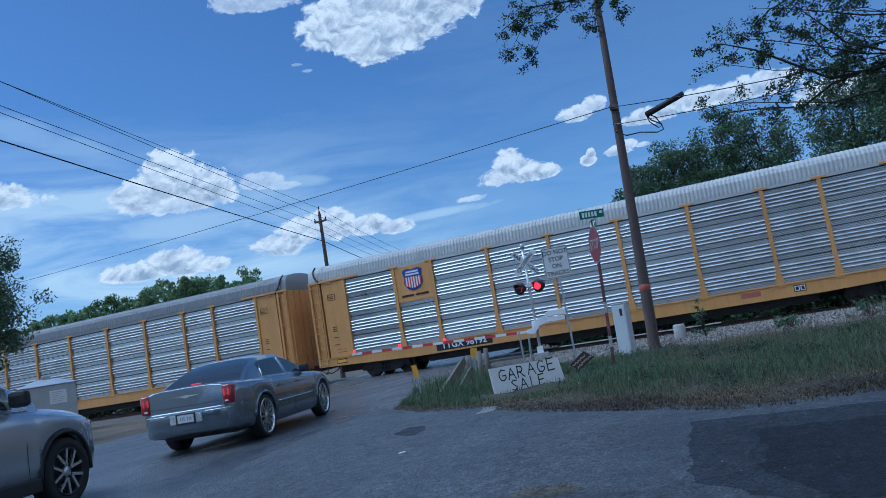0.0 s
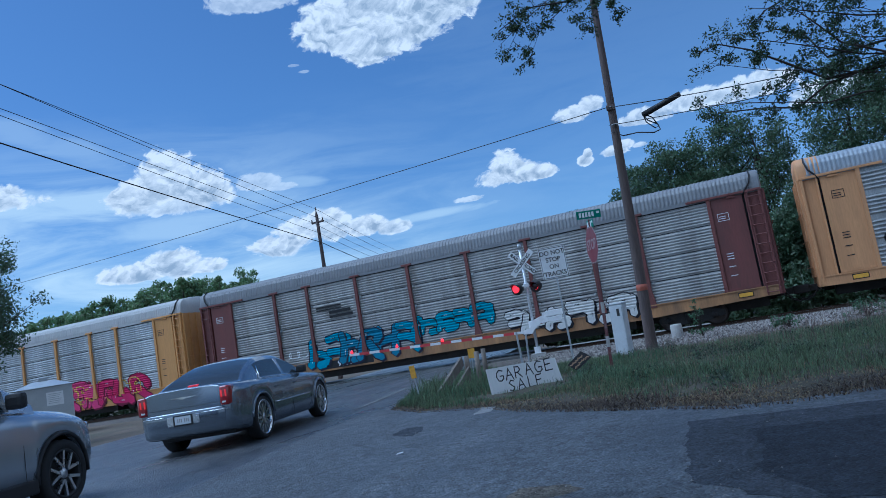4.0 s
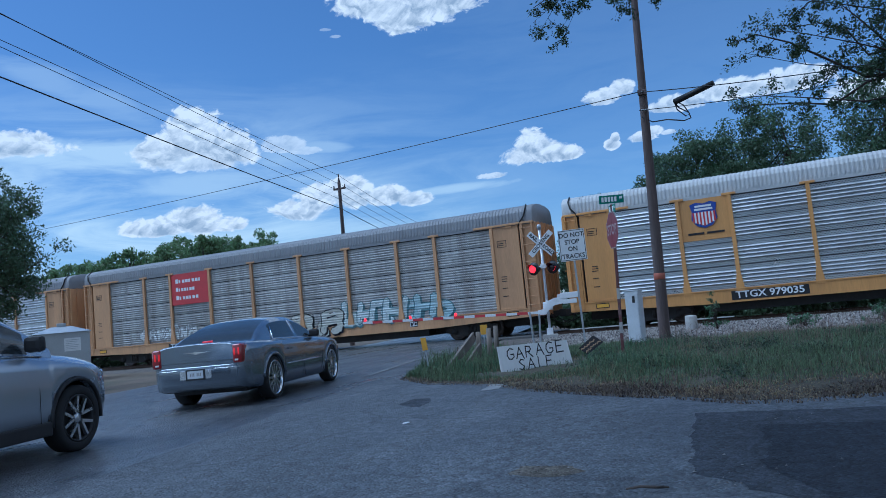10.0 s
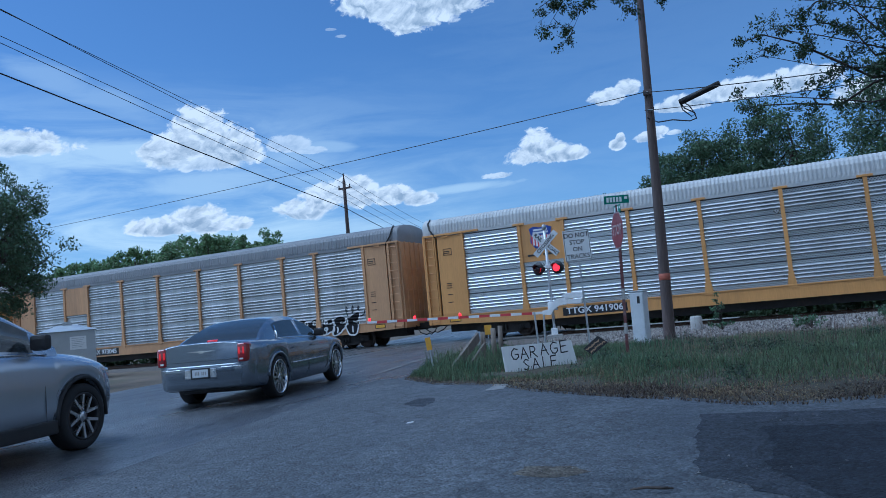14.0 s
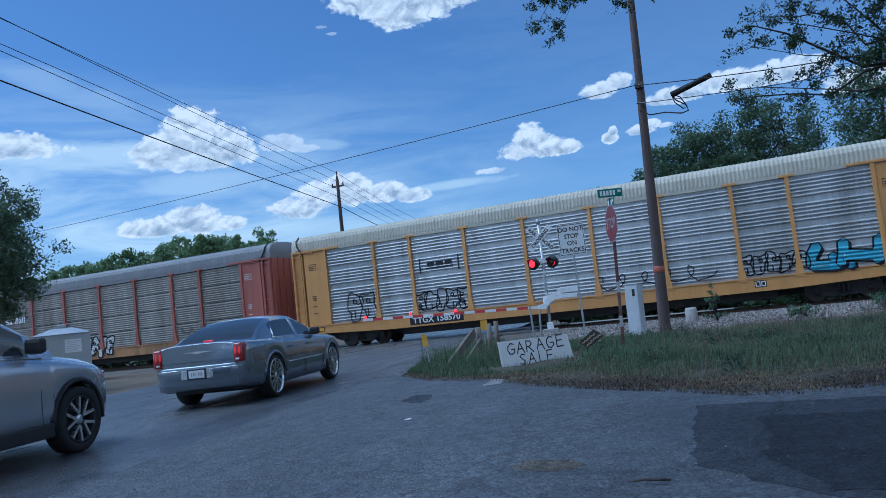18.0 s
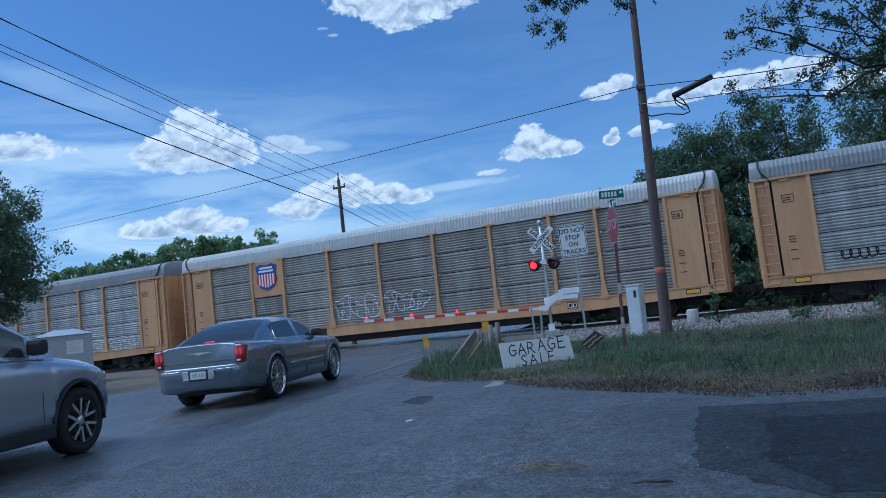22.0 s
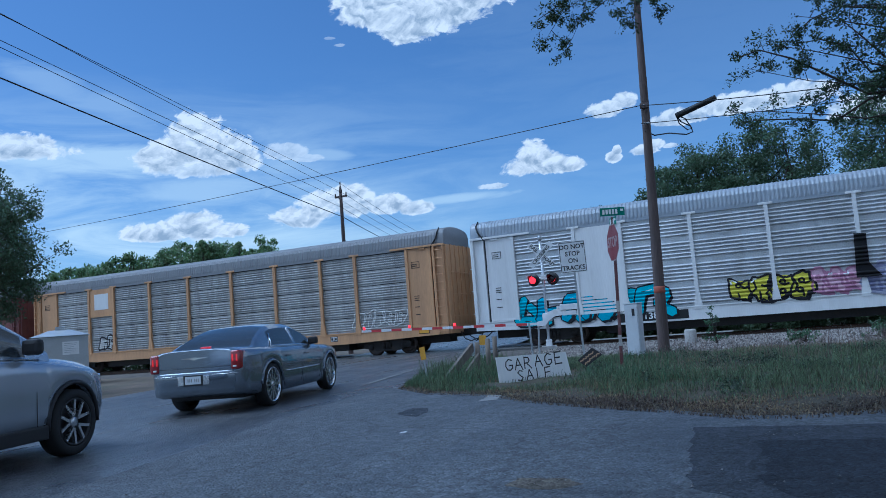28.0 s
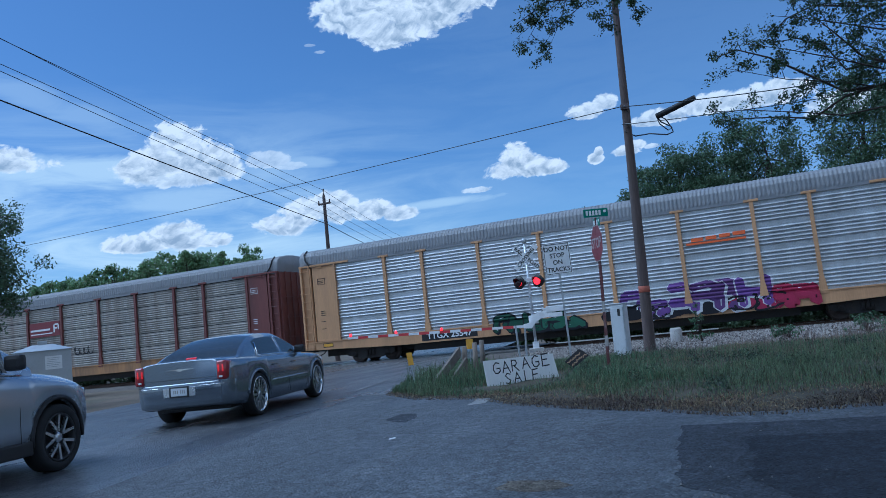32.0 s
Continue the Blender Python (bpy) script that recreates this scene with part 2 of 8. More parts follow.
def asphalt_material(name, color, rough, spec=0.5):
    """Coarse asphalt: stones in the tar, mottling, long stains and thin wandering cracks."""
    m = bpy.data.materials.new(name)
    m.use_nodes = True
    nt = m.node_tree
    N, K = nt.nodes.new, nt.links.new
    b = nt.nodes["Principled BSDF"]
    b.inputs["Specular IOR Level"].default_value = spec
    co = N("ShaderNodeTexCoord").outputs["Object"]

    def noise_tex(sc, det, rg=0.6, vec=None):
        n = N("ShaderNodeTexNoise")
        K(vec or co, n.inputs["Vector"])
        n.inputs["Scale"].default_value, n.inputs["Detail"].default_value, n.inputs["Roughness"].default_value = sc, det, rg
        return n.outputs

    def cells(sc, feature="F1", vec=None):
        n = N("ShaderNodeTexVoronoi")
        n.feature = feature
        K(vec or co, n.inputs["Vector"])
        n.inputs["Scale"].default_value = sc
        return n.outputs

    def rng(v, lo, hi, a, c):
        n = N("ShaderNodeMapRange")
        K(v, n.inputs[0])
        for i, q in enumerate((lo, hi, a, c)):
            n.inputs[i + 1].default_value = q
        return n.outputs[0]

    def mul(a, c):
        n = N("ShaderNodeMath")
        n.operation = "MULTIPLY"
        K(a, n.inputs[0])
        K(c, n.inputs[1])
        return n.outputs[0]

    along = N("ShaderNodeMapping")
    K(co, along.inputs[0])
    along.inputs["Rotation"].default_value = (0, 0, radians(-12.7))
    along.inputs["Scale"].default_value = (1.0, 0.12, 1.0)
    stone, lump = cells(34.0), cells(13.0)
    val = mul(rng(stone["Color"], 0.0, 1.0, 0.5, 1.5), rng(lump["Color"], 0.0, 1.0, 0.72, 1.3))
    val = mul(val, rng(noise_tex(0.45, 6)[0], 0.3, 0.7, 0.72, 1.28))
    val = mul(val, rng(noise_tex(3.2, 5)[0], 0.3, 0.7, 0.84, 1.16))
    streaks = noise_tex(1.3, 5, 0.6, along.outputs[0])[0]
    val = mul(val, rng(streaks, 0.3, 0.7, 0.82, 1.18))
    bent = N("ShaderNodeMix")
    bent.data_type = "VECTOR"
    bent.inputs["Factor"].default_value = 0.28
    K(co, bent.inputs[4])
    K(noise_tex(1.1, 6)[1], bent.inputs[5])
    crack = rng(cells(0.42, "DISTANCE_TO_EDGE", bent.outputs[1])["Distance"], 0.003, 0.008, 0.72, 1.0)
    val = mul(val, crack)
    hsv = N("ShaderNodeHueSaturation")
    hsv.inputs["Color"].default_value = (*color, 1)
    K(val, hsv.inputs["Value"])
    K(hsv.outputs[0], b.inputs["Base Color"])
    K(rng(streaks, 0.35, 0.65, max(0.25, rough - 0.14), min(1.0, rough + 0.12)), b.inputs["Roughness"])
    bp = N("ShaderNodeBump")
    bp.inputs["Strength"].default_value, bp.inputs["Distance"].default_value = 0.8, 0.014
    K(mul(rng(stone["Distance"], 0.0, 0.6, 1.0, 0.2), crack), bp.inputs["Height"])
    K(bp.outputs[0], b.inputs["Normal"])
    return m


def stone_material(name, color, spread=0.45):
    m = leaf_material(name, color, spread)
    nt = m.node_tree
    nt.links.new(nt.nodes["Principled BSDF"].outputs[0], nt.nodes["Material Output"].inputs[0])
    nt.nodes["Principled BSDF"].inputs["Roughness"].default_value = 0.9
    return m


M = {}
STREAK = (1.0, 1.0, 0.12)
M["steel_new"] = material("galvanised_bright", (0.545, 0.565, 0.585), 0.36, 0.88, 0.14, 1.3, 30, 0.0, spread=0.05, rough_vary=0.08)
M["steel_mid"] = material("galvanised_aged", (0.46, 0.47, 0.475), 0.45, 0.65, 0.22, 1.6, 25, 0, (0.25, 0.24, 0.22), 0.35, STREAK, 0.08)
M["steel_light"] = material("galvanised_pale", (0.53, 0.545, 0.56), 0.43, 0.68, 0.15, 2.2, 25, 0, (0.34, 0.35, 0.36), 0.3, (1.0, 1.0, 0.35), 0.08)
M["steel_dull"] = material("galvanised_dull", (0.375, 0.372, 0.36), 0.62, 0.3, 0.22, 1.8, 22, 0, (0.20, 0.18, 0.15), 0.45, STREAK, 0.10)
M["steel_brown"] = material("galvanised_stained", (0.32, 0.30, 0.265), 0.65, 0.3, 0.22, 1.8, 22, 0, (0.19, 0.15, 0.12), 0.5, STREAK, 0.10)
def perforated(name, m, nz=17.0, nx=9.5, size=0.065, worn=0.0):
    """Sheet with staggered rows of small dark holes; on a worn one dirt has closed them in places."""
    nt = m.node_tree
    N, K = nt.nodes.new, nt.links.new
    b = nt.nodes["Principled BSDF"]
    sep = N("ShaderNodeSeparateXYZ")
    K(N("ShaderNodeTexCoord").outputs["Object"], sep.inputs[0])

    def f(op, a, c=0.0):
        n = N("ShaderNodeMath")
        n.operation = op
        for s, q in zip(n.inputs, (a, c)):
            if isinstance(q, float):
                s.default_value = q
            else:
                K(q, s)
        return n.outputs[0]
    zz = f("MULTIPLY", sep.outputs[2], nz)
    xx = f("ADD", f("MULTIPLY", sep.outputs[0], nx), f("MULTIPLY", f("FLOOR", zz), 0.5))
    u, v = (f("SUBTRACT", f("FRACT", q), 0.5) for q in (xx, zz))
    hole = f("LESS_THAN", f("ADD", f("MULTIPLY", u, u), f("MULTIPLY", v, v)), size)
    mx = N("ShaderNodeMix")
    mx.data_type = "RGBA"
    if worn:
        mp = N("ShaderNodeMapping")
        K(N("ShaderNodeTexCoord").outputs["Object"], mp.inputs[0])
        mp.inputs["Scale"].default_value = (1.6, 1.0, 0.5)
        K(f("MULTIPLY", N("ShaderNodeObjectInfo").outputs["Random"], 53.0), mp.inputs["Location"])
        n = N("ShaderNodeTexNoise")
        K(mp.outputs[0], n.inputs["Vector"])
        n.inputs["Scale"].default_value, n.inputs["Detail"].default_value = 1.7, 5.0
        r = N("ShaderNodeMapRange")
        K(n.outputs[0], r.inputs[0])
        for i, q in enumerate((0.42, 0.66, 0.03, worn)):
            r.inputs[i + 1].default_value = q
        hole = f("MULTIPLY", hole, r.outputs[0])
    K(hole, mx.inputs["Factor"])
    K(b.inputs["Base Color"].links[0].from_socket, mx.inputs[6])
    mx.inputs[7].default_value = (0.03, 0.03, 0.035, 1)
    K(mx.outputs[2], b.inputs["Base Color"])
    return m


M["steel_holes"] = perforated("galvanised_perforated", material("galvanised_perforated", (0.52, 0.54, 0.56), 0.36, 0.8, 0.08, 1.3, 30, spread=0.05))
perforated("galvanised_pale", M["steel_light"], 15.0, 8.3, 0.045, 0.18)
perforated("galvanised_aged", M["steel_mid"], 15.0, 8.3, 0.045, 0.35)
perforated("galvanised_dull", M["steel_dull"], 19.0, 10.5, 0.085, 0.55)
perforated("galvanised_stained", M["steel_brown"], 19.0, 10.5, 0.085, 0.55)
M["slot"] = material("panel_gap_dark", (0.03, 0.03, 0.035), 0.8, 0, 0.2)
M["yellow"] = material("yellow_paint", (0.58, 0.30, 0.085), 0.5, 0, 0.10, 1.5, 25, 0, (0.30, 0.17, 0.07), 0.25, STREAK, 0.06)
M["yellow_old"] = material("yellow_paint_faded", (0.52, 0.30, 0.14), 0.6, 0, 0.12, 1.5, 25, 0, (0.28, 0.17, 0.09), 0.35, STREAK, 0.06)
M["yellow_dirty"] = material("yellow_paint_grimy", (0.40, 0.215, 0.085), 0.65, 0, 0.16, 1.5, 25, 0, (0.12, 0.08, 0.05), 0.6, STREAK, 0.06)
M["orange_old"] = material("orange_paint_faded", (0.55, 0.29, 0.12), 0.6, 0, 0.12, 1.5, 25, 0, (0.28, 0.15, 0.08), 0.35, STREAK, 0.06)
M["brown"] = material("brown_paint", (0.15, 0.050, 0.042), 0.6, 0, 0.15, 1.5, 25, 0, (0.09, 0.045, 0.04), 0.35, STREAK, 0.08)
M["redbrown"] = material("red_paint_faded", (0.36, 0.115, 0.085), 0.6, 0, 0.15, 1.5, 25, 0, (0.17, 0.08, 0.06), 0.35, STREAK, 0.08)
M["white_paint"] = material("white_paint_worn", (0.72, 0.72, 0.71), 0.5, 0, 0.06, 1.5, 25, 0, (0.42, 0.40, 0.37), 0.25, STREAK, 0.04)
M["roof_white"] = material("roof_white_weathered", (0.46, 0.46, 0.45), 0.6, 0, 0.10, 1.2, 20, 0, (0.36, 0.36, 0.36), 0.35, (1, 1, 0.5))
M["roof_grey"] = material("roof_grey_weathered", (0.23, 0.235, 0.245), 0.6, 0.2, 0.12, 1.2, 20, 0, (0.22, 0.22, 0.23), 0.35, (1, 1, 0.5))
M["roof_cream"] = material("roof_cream_weathered", (0.48, 0.45, 0.36), 0.6, 0, 0.10, 1.2, 20, 0, (0.4, 0.37, 0.3), 0.35, (1, 1, 0.5))
M["roof_blue"] = material("roof_blue_grey", (0.31, 0.34, 0.38), 0.5, 0.2, 0.10, 1.2, 20, 0, (0.3, 0.32, 0.36), 0.3, (1, 1, 0.5))
M["iron"] = material("running_gear_iron", (0.035, 0.032, 0.03), 0.7, 0.3, 0.3, 4, 40, 0.004, (0.09, 0.06, 0.04), 0.3)
M["wheel_steel"] = material("wheel_steel", (0.11, 0.09, 0.08), 0.5, 0.6, 0.2, 5, 40)
M["black"] = material("black_paint", (0.012, 0.012, 0.014), 0.45, 0, 0.2)
M["white"] = material("white_marking", (0.74, 0.75, 0.76), 0.5, 0, 0.06)
M["asphalt"] = asphalt_material("asphalt_worn", (0.074, 0.080, 0.090), 0.74)
M["asphalt_road"] = asphalt_material("asphalt_road_worn", (0.072, 0.075, 0.082), 0.36)
# newer asphalt, its colour darkened further for the oak's shade
M["asphalt_patch"] = asphalt_material("asphalt_patch_dark", (0.036, 0.040, 0.049), 0.85, 0.3)
M["asphalt_broken"] = asphalt_material("asphalt_broken", (0.095, 0.085, 0.070), 0.9, 0.2)
M["asphalt_tar"] = asphalt_material("asphalt_tar_repair", (0.020, 0.023, 0.030), 0.85, 0.25)
M["soil"] = material("dry_earth", (0.13, 0.10, 0.075), 0.95, 0, 0.3, 0.5, 14, 0.03, (0.06, 0.065, 0.035), 0.7)
M["verge"] = material("verge_soil", (0.060, 0.050, 0.032), 0.95, 0, 0.35, 1.6, 22, 0.03, (0.038, 0.042, 0.022), 0.6)
M["gravel"] = material("ballast_bed", (0.10, 0.09, 0.08), 0.95, 0, 0.35, 2.0, 12, 0.06, (0.12, 0.10, 0.09), 0.4)
M["stone"] = stone_material("ballast_stone", (0.20, 0.18, 0.165), 0.75)
M["grit"] = stone_material("road_grit", (0.13, 0.125, 0.12))
M["worn_line"] = material("worn_road_paint", (0.24, 0.24, 0.235), 0.7, 0, 0.3, 2.5, 40, 0, (0.09, 0.09, 0.09), 0.6)
M["concrete"] = material("concrete_grey", (0.36, 0.35, 0.33), 0.85, 0, 0.15, 3, 40, 0.004, (0.22, 0.21, 0.2), 0.4)
M["rail"] = material("rail_rust", (0.11, 0.07, 0.05), 0.6, 0.4, 0.2, 2, 30)
M["rail_top"] = material("rail_head_polished", (0.45, 0.45, 0.46), 0.25, 1.0, 0.1)
M["pole_wood"] = material("pole_wood", (0.098, 0.074, 0.068), 0.85, 0, 0.3, 6, 40, 0.01, (0.06, 0.045, 0.035), 0.4, (1, 1, 0.08))
M["timber"] = material("grey_timber", (0.17, 0.145, 0.12), 0.9, 0, 0.3, 6, 40, 0.01, (0.09, 0.075, 0.06), 0.4, (1, 1, 0.1))
M["galv"] = material("galvanised_post", (0.42, 0.44, 0.46), 0.45, 0.7, 0.12, 6, 50)
M["cable"] = material("cable_black", (0.012, 0.012, 0.013), 0.6, 0, 0.1)
M["signal_white"] = material("signal_white", (0.80, 0.81, 0.82), 0.4, 0.0, 0.06, 3, 40, 0, (0.45, 0.43, 0.4), 0.25)
# white case, its grey-blue shading put into the base colour
M["pedestal"] = material("pedestal_white_shaded", (0.54, 0.56, 0.585), 0.45, 0.0, 0.08, 3, 40, 0, (0.36, 0.36, 0.35), 0.3)
M["aluminium"] = material("aluminium_paint", (0.55, 0.57, 0.60), 0.4, 0.6, 0.08, 3, 40)
M["cabinet"] = material("cabinet_silver", (0.42, 0.44, 0.46), 0.45, 0.5, 0.08, 2, 40, 0, (0.3, 0.3, 0.3), 0.25)
# sign red darkened to maroon: the plate's shade is in the colour
M["stop_red_shaded"] = material("sign_red_shaded", (0.15, 0.016, 0.024), 0.45, 0, 0.1)
M["sign_green"] = material("sign_green", (0.012, 0.16, 0.11), 0.45, 0, 0.1)
M["sign_yellow"] = material("sign_yellow", (0.70, 0.38, 0.03), 0.5, 0, 0.1)
M["red"] = material("red_marking", (0.48, 0.045, 0.05), 0.5, 0, 0.1)
M["maroon"] = material("maroon_marking", (0.17, 0.03, 0.035), 0.5, 0, 0.1)
M["blue"] = material("blue_marking", (0.03, 0.06, 0.30), 0.5, 0, 0.1)
M["orange"] = material("orange_marking", (0.75, 0.14, 0.03), 0.5, 0, 0.1)
M["crossing"] = material("crossing_asphalt", (0.10, 0.098, 0.095), 0.7, 0, 0.2, 0.8, 40, 0.01)
M["tag"] = material("faded_orange_tag", (0.34, 0.10, 0.06), 0.6, 0, 0.15)
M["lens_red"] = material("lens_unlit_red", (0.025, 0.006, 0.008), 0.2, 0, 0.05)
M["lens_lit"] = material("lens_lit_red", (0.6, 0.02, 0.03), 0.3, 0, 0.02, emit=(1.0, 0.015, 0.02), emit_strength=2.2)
M["tail_lit"] = material("tail_lens_lit", (0.30, 0.01, 0.015), 0.2, 0, 0.05, emit=(1.0, 0.012, 0.012), emit_strength=0.5, coat=0.4)
M["post_red"] = material("post_flaking_red", (0.10, 0.035, 0.035), 0.7, 0, 0.2, 4, 30, 0, (0.34, 0.33, 0.31), 0.25)
M["tail_dark"] = material("tail_lens_red", (0.24, 0.010, 0.014), 0.2, 0, 0.05, coat=0.8)
M["rubber"] = material("tyre_rubber", (0.016, 0.016, 0.017), 0.8, 0, 0.2, 8, 60)
M["chrome"] = material("chrome", (0.75, 0.76, 0.78), 0.12, 1.0, 0.04)
M["alloy"] = material("alloy_machined", (0.60, 0.61, 0.63), 0.28, 0.9, 0.06)
M["plastic_dark"] = material("dark_plastic", (0.018, 0.018, 0.02), 0.55, 0, 0.1)
M["paint_sedan"] = material("sedan_grey_metallic", (0.195, 0.222, 0.262), 0.22, 0.7, 0.03, 2, 200, coat=0.8, rough_vary=0.03)
M["paint_suv"] = material("suv_silver_metallic", (0.42, 0.45, 0.50), 0.26, 0.65, 0.03, 2, 200, coat=0.8, rough_vary=0.03)
M["tint"] = glass_material("tinted_glass", (0.07, 0.08, 0.085), 0.02)
# stop sign letters and rim, dulled for the same painted shade
M["sign_cream_shaded"] = material("sign_letters_shaded", (0.28, 0.22, 0.22), 0.5, 0, 0.1)
M["leaf_oak"] = leaf_material("oak_leaves", (0.055, 0.085, 0.04))
M["leaf_tree"] = leaf_material("tree_leaves", (0.095, 0.140, 0.073))
# the far crowns' sunlit, hazy paleness is put into the leaf colour
M["leaf_far"] = leaf_material("far_leaves_pale", (0.17, 0.245, 0.11))
M["bark"] = material("bark", (0.06, 0.048, 0.04), 0.95, 0, 0.3, 5, 25, 0.02, stretch=(1, 1, 0.25))
M["grass"] = leaf_material("grass_blades", (0.130, 0.165, 0.086), 0.7)
M["grass_lush"] = leaf_material("lush_grass", (0.08, 0.135, 0.068), 0.7)
M["litter_straw"] = leaf_material("rotting_straw", (0.10, 0.075, 0.056), 0.85)
M["weed"] = leaf_material("dark_weeds", (0.05, 0.075, 0.045), 0.6)
M["seed"] = leaf_material("seed_heads", (0.20, 0.15, 0.12), 0.4)
M["grass_dry"] = leaf_material("dry_grass", (0.20, 0.145, 0.09), 0.8)
M["seed_tan"] = material("tan_scrawl", (0.36, 0.24, 0.14), 0.7, 0, 0.2)
M["plate"] = material("number_plate", (0.62, 0.64, 0.66), 0.4, 0, 0.05)


# ---------------------------------------------------------------- mesh helpers
def link_mesh(name, bm, mat, parent=None, smooth=False):
    me = bpy.data.meshes.new(name)
    bm.to_mesh(me)
    bm.free()
    for mt in (mat if isinstance(mat, (list, tuple)) else (mat,)):
        me.materials.append(mt)
    if smooth:
        me.polygons.foreach_set("use_smooth", [True] * len(me.polygons))
    ob = new(name, me)
    ob.parent = parent
    return ob


def part(name, bm, mat, parent, label="", smooth=False):
    ob = link_mesh(name, bm, mat, parent, smooth)
    return tagged(ob, label) if label else ob


def again(name, me, parent, m, label=""):
    """Another object on the same mesh."""
    ob = new(name, me)
    ob.parent, ob.matrix_basis = parent, m
    return tagged(ob, label) if label else ob


def thing(name, m, label, category, group="", kind=""):
    ob = new(name)
    ob.empty_display_size = 0.2
    ob.matrix_basis = m
    return tagged(ob, label, category, group, kind)


def box(bm, x0, x1, y0, y1, z0, z1, bevel=0.0, mi=0, m=None):
    r = bmesh.ops.create_cube(bm, size=1)
    vs = r["verts"]
    bmesh.ops.transform(bm, matrix=Matrix.Translation(((x0 + x1) / 2, (y0 + y1) / 2, (z0 + z1) / 2)) @ Matrix.Diagonal((x1 - x0, y1 - y0, z1 - z0, 1)), verts=vs)
    if bevel:
        es = list({e for v in vs for e in v.link_edges})
        r = bmesh.ops.bevel(bm, geom=es, offset=bevel, segments=2, affect="EDGES", profile=0.6)
        vs = list({v for f in r["faces"] for v in f.verts} | {v for v in vs if v.is_valid})
    if m is not None:
        bmesh.ops.transform(bm, matrix=m, verts=[v for v in vs if v.is_valid])
    if mi:
        for f in {f for v in vs if v.is_valid for f in v.link_faces}:
            f.material_index = mi
    return vs


def rod(bm, a, b, r0, r1=None, n=8, mi=0):
    """A tapered round bar from a to b."""
    a, b = Vector(a), Vector(b)
    r1 = r0 if r1 is None else r1
    q = (b - a).to_track_quat("Z", "Y").to_matrix()
    rings = []
    for c, r in ((a, r0), (b, r1)):
        rings.append([bm.verts.new(c + q @ Vector((r * math.cos(2 * math.pi * i / n), r * math.sin(2 * math.pi * i / n), 0))) for i in range(n)])
    fs = [bm.faces.new((rings[0][i], rings[0][(i + 1) % n], rings[1][(i + 1) % n], rings[1][i])) for i in range(n)]
    fs += [bm.faces.new(rings[0][::-1]), bm.faces.new(rings[1])]
    for f in fs:
        f.material_index, f.smooth = mi, n > 6
    return fs


def tube(bm, pts, radii, n=6, mi=0):
    """A round pipe along points."""
    pts = [Vector(p) for p in pts]
    rings = []
    for i, p in enumerate(pts):
        d = (pts[min(i + 1, len(pts) - 1)] - pts[max(i - 1, 0)]).normalized()
        side = d.cross(Vector((0, 1, 0)) if abs(d.y) < 0.7 else Vector((1, 0, 0))).normalized()
        q = Matrix((side, side.cross(d), d)).transposed()
        r = radii[i] if isinstance(radii, (list, tuple)) else radii
        rings.append([bm.verts.new(p + q @ Vector((r * math.cos(2 * math.pi * k / n), r * math.sin(2 * math.pi * k / n), 0))) for k in range(n)])
    for a, b in zip(rings, rings[1:]):
        for k in range(n):
            f = bm.faces.new((a[k], a[(k + 1) % n], b[(k + 1) % n], b[k]))
            f.smooth, f.material_index = True, mi
    bm.faces.new(rings[0][::-1]).material_index = mi
    bm.faces.new(rings[-1]).material_index = mi


def slab(bm, pts, y0, y1, mi=0):
    """A flat plate in the xz plane, between y0 (front) and y1."""
    a = [bm.verts.new((x, y0, z)) for x, z in pts]
    b = [bm.verts.new((x, y1, z)) for x, z in pts]
    n = len(pts)
    fs = [bm.faces.new(a), bm.faces.new(b[::-1])]
    fs += [bm.faces.new((a[i], b[i], b[(i + 1) % n], a[(i + 1) % n])) for i in range(n)]
    for f in fs:
        f.material_index = mi
    return fs


def lathe(bm, profile, n=24, mi=0, m=None):
    """Turn (radius, height) pairs round z."""
    rings = []
    for r, h in profile:
        rings.append([bm.verts.new((r * math.cos(2 * math.pi * i / n), r * math.sin(2 * math.pi * i / n), h)) for i in range(n)])
    for a, b in zip(rings, rings[1:]):
        for i in range(n):
            f = bm.faces.new((a[i], a[(i + 1) % n], b[(i + 1) % n], b[i]))
            f.smooth, f.material_index = True, mi
    if m is not None:
        bmesh.ops.transform(bm, matrix=m, verts=[v for r in rings for v in r])


TEXTS = {}


def text_mesh(body, size, mat, thick=0.002, bold=0.0):
    key = (body, size, mat.name)
    if key not in TEXTS:
        cu = bpy.data.curves.new("lettering", "FONT")
        cu.body, cu.size, cu.extrude, cu.offset = body, size, thick, bold
        cu.align_x, cu.align_y, cu.resolution_u = "CENTER", "CENTER", 3
        ob = bpy.data.objects.new("lettering", cu)
        scene.collection.objects.link(ob)
        bpy.context.view_layer.update()
        me = bpy.data.meshes.new_from_object(ob.evaluated_get(bpy.context.evaluated_depsgraph_get()))
        bpy.data.objects.remove(ob)
        me.materials.clear()
        me.materials.append(mat)
        TEXTS[key] = me
    return TEXTS[key]


def letters(body, size, mat, parent, m, bold=0.0, squeeze=1.0):
    ob = again("lettering", text_mesh(body, size, mat, bold=bold), parent, m @ Matrix.Diagonal((squeeze, 1, 1, 1)))
    return ob


def pydata(name, verts, faces, mats, parent=None, smooth=False):
    me = bpy.data.meshes.new(name)
    me.from_pydata(verts, [], faces)
    for mt in mats:
        me.materials.append(mt)
    if smooth:
        me.polygons.foreach_set("use_smooth", [True] * len(me.polygons))
    ob = new(name, me)
    ob.parent = parent
    return ob


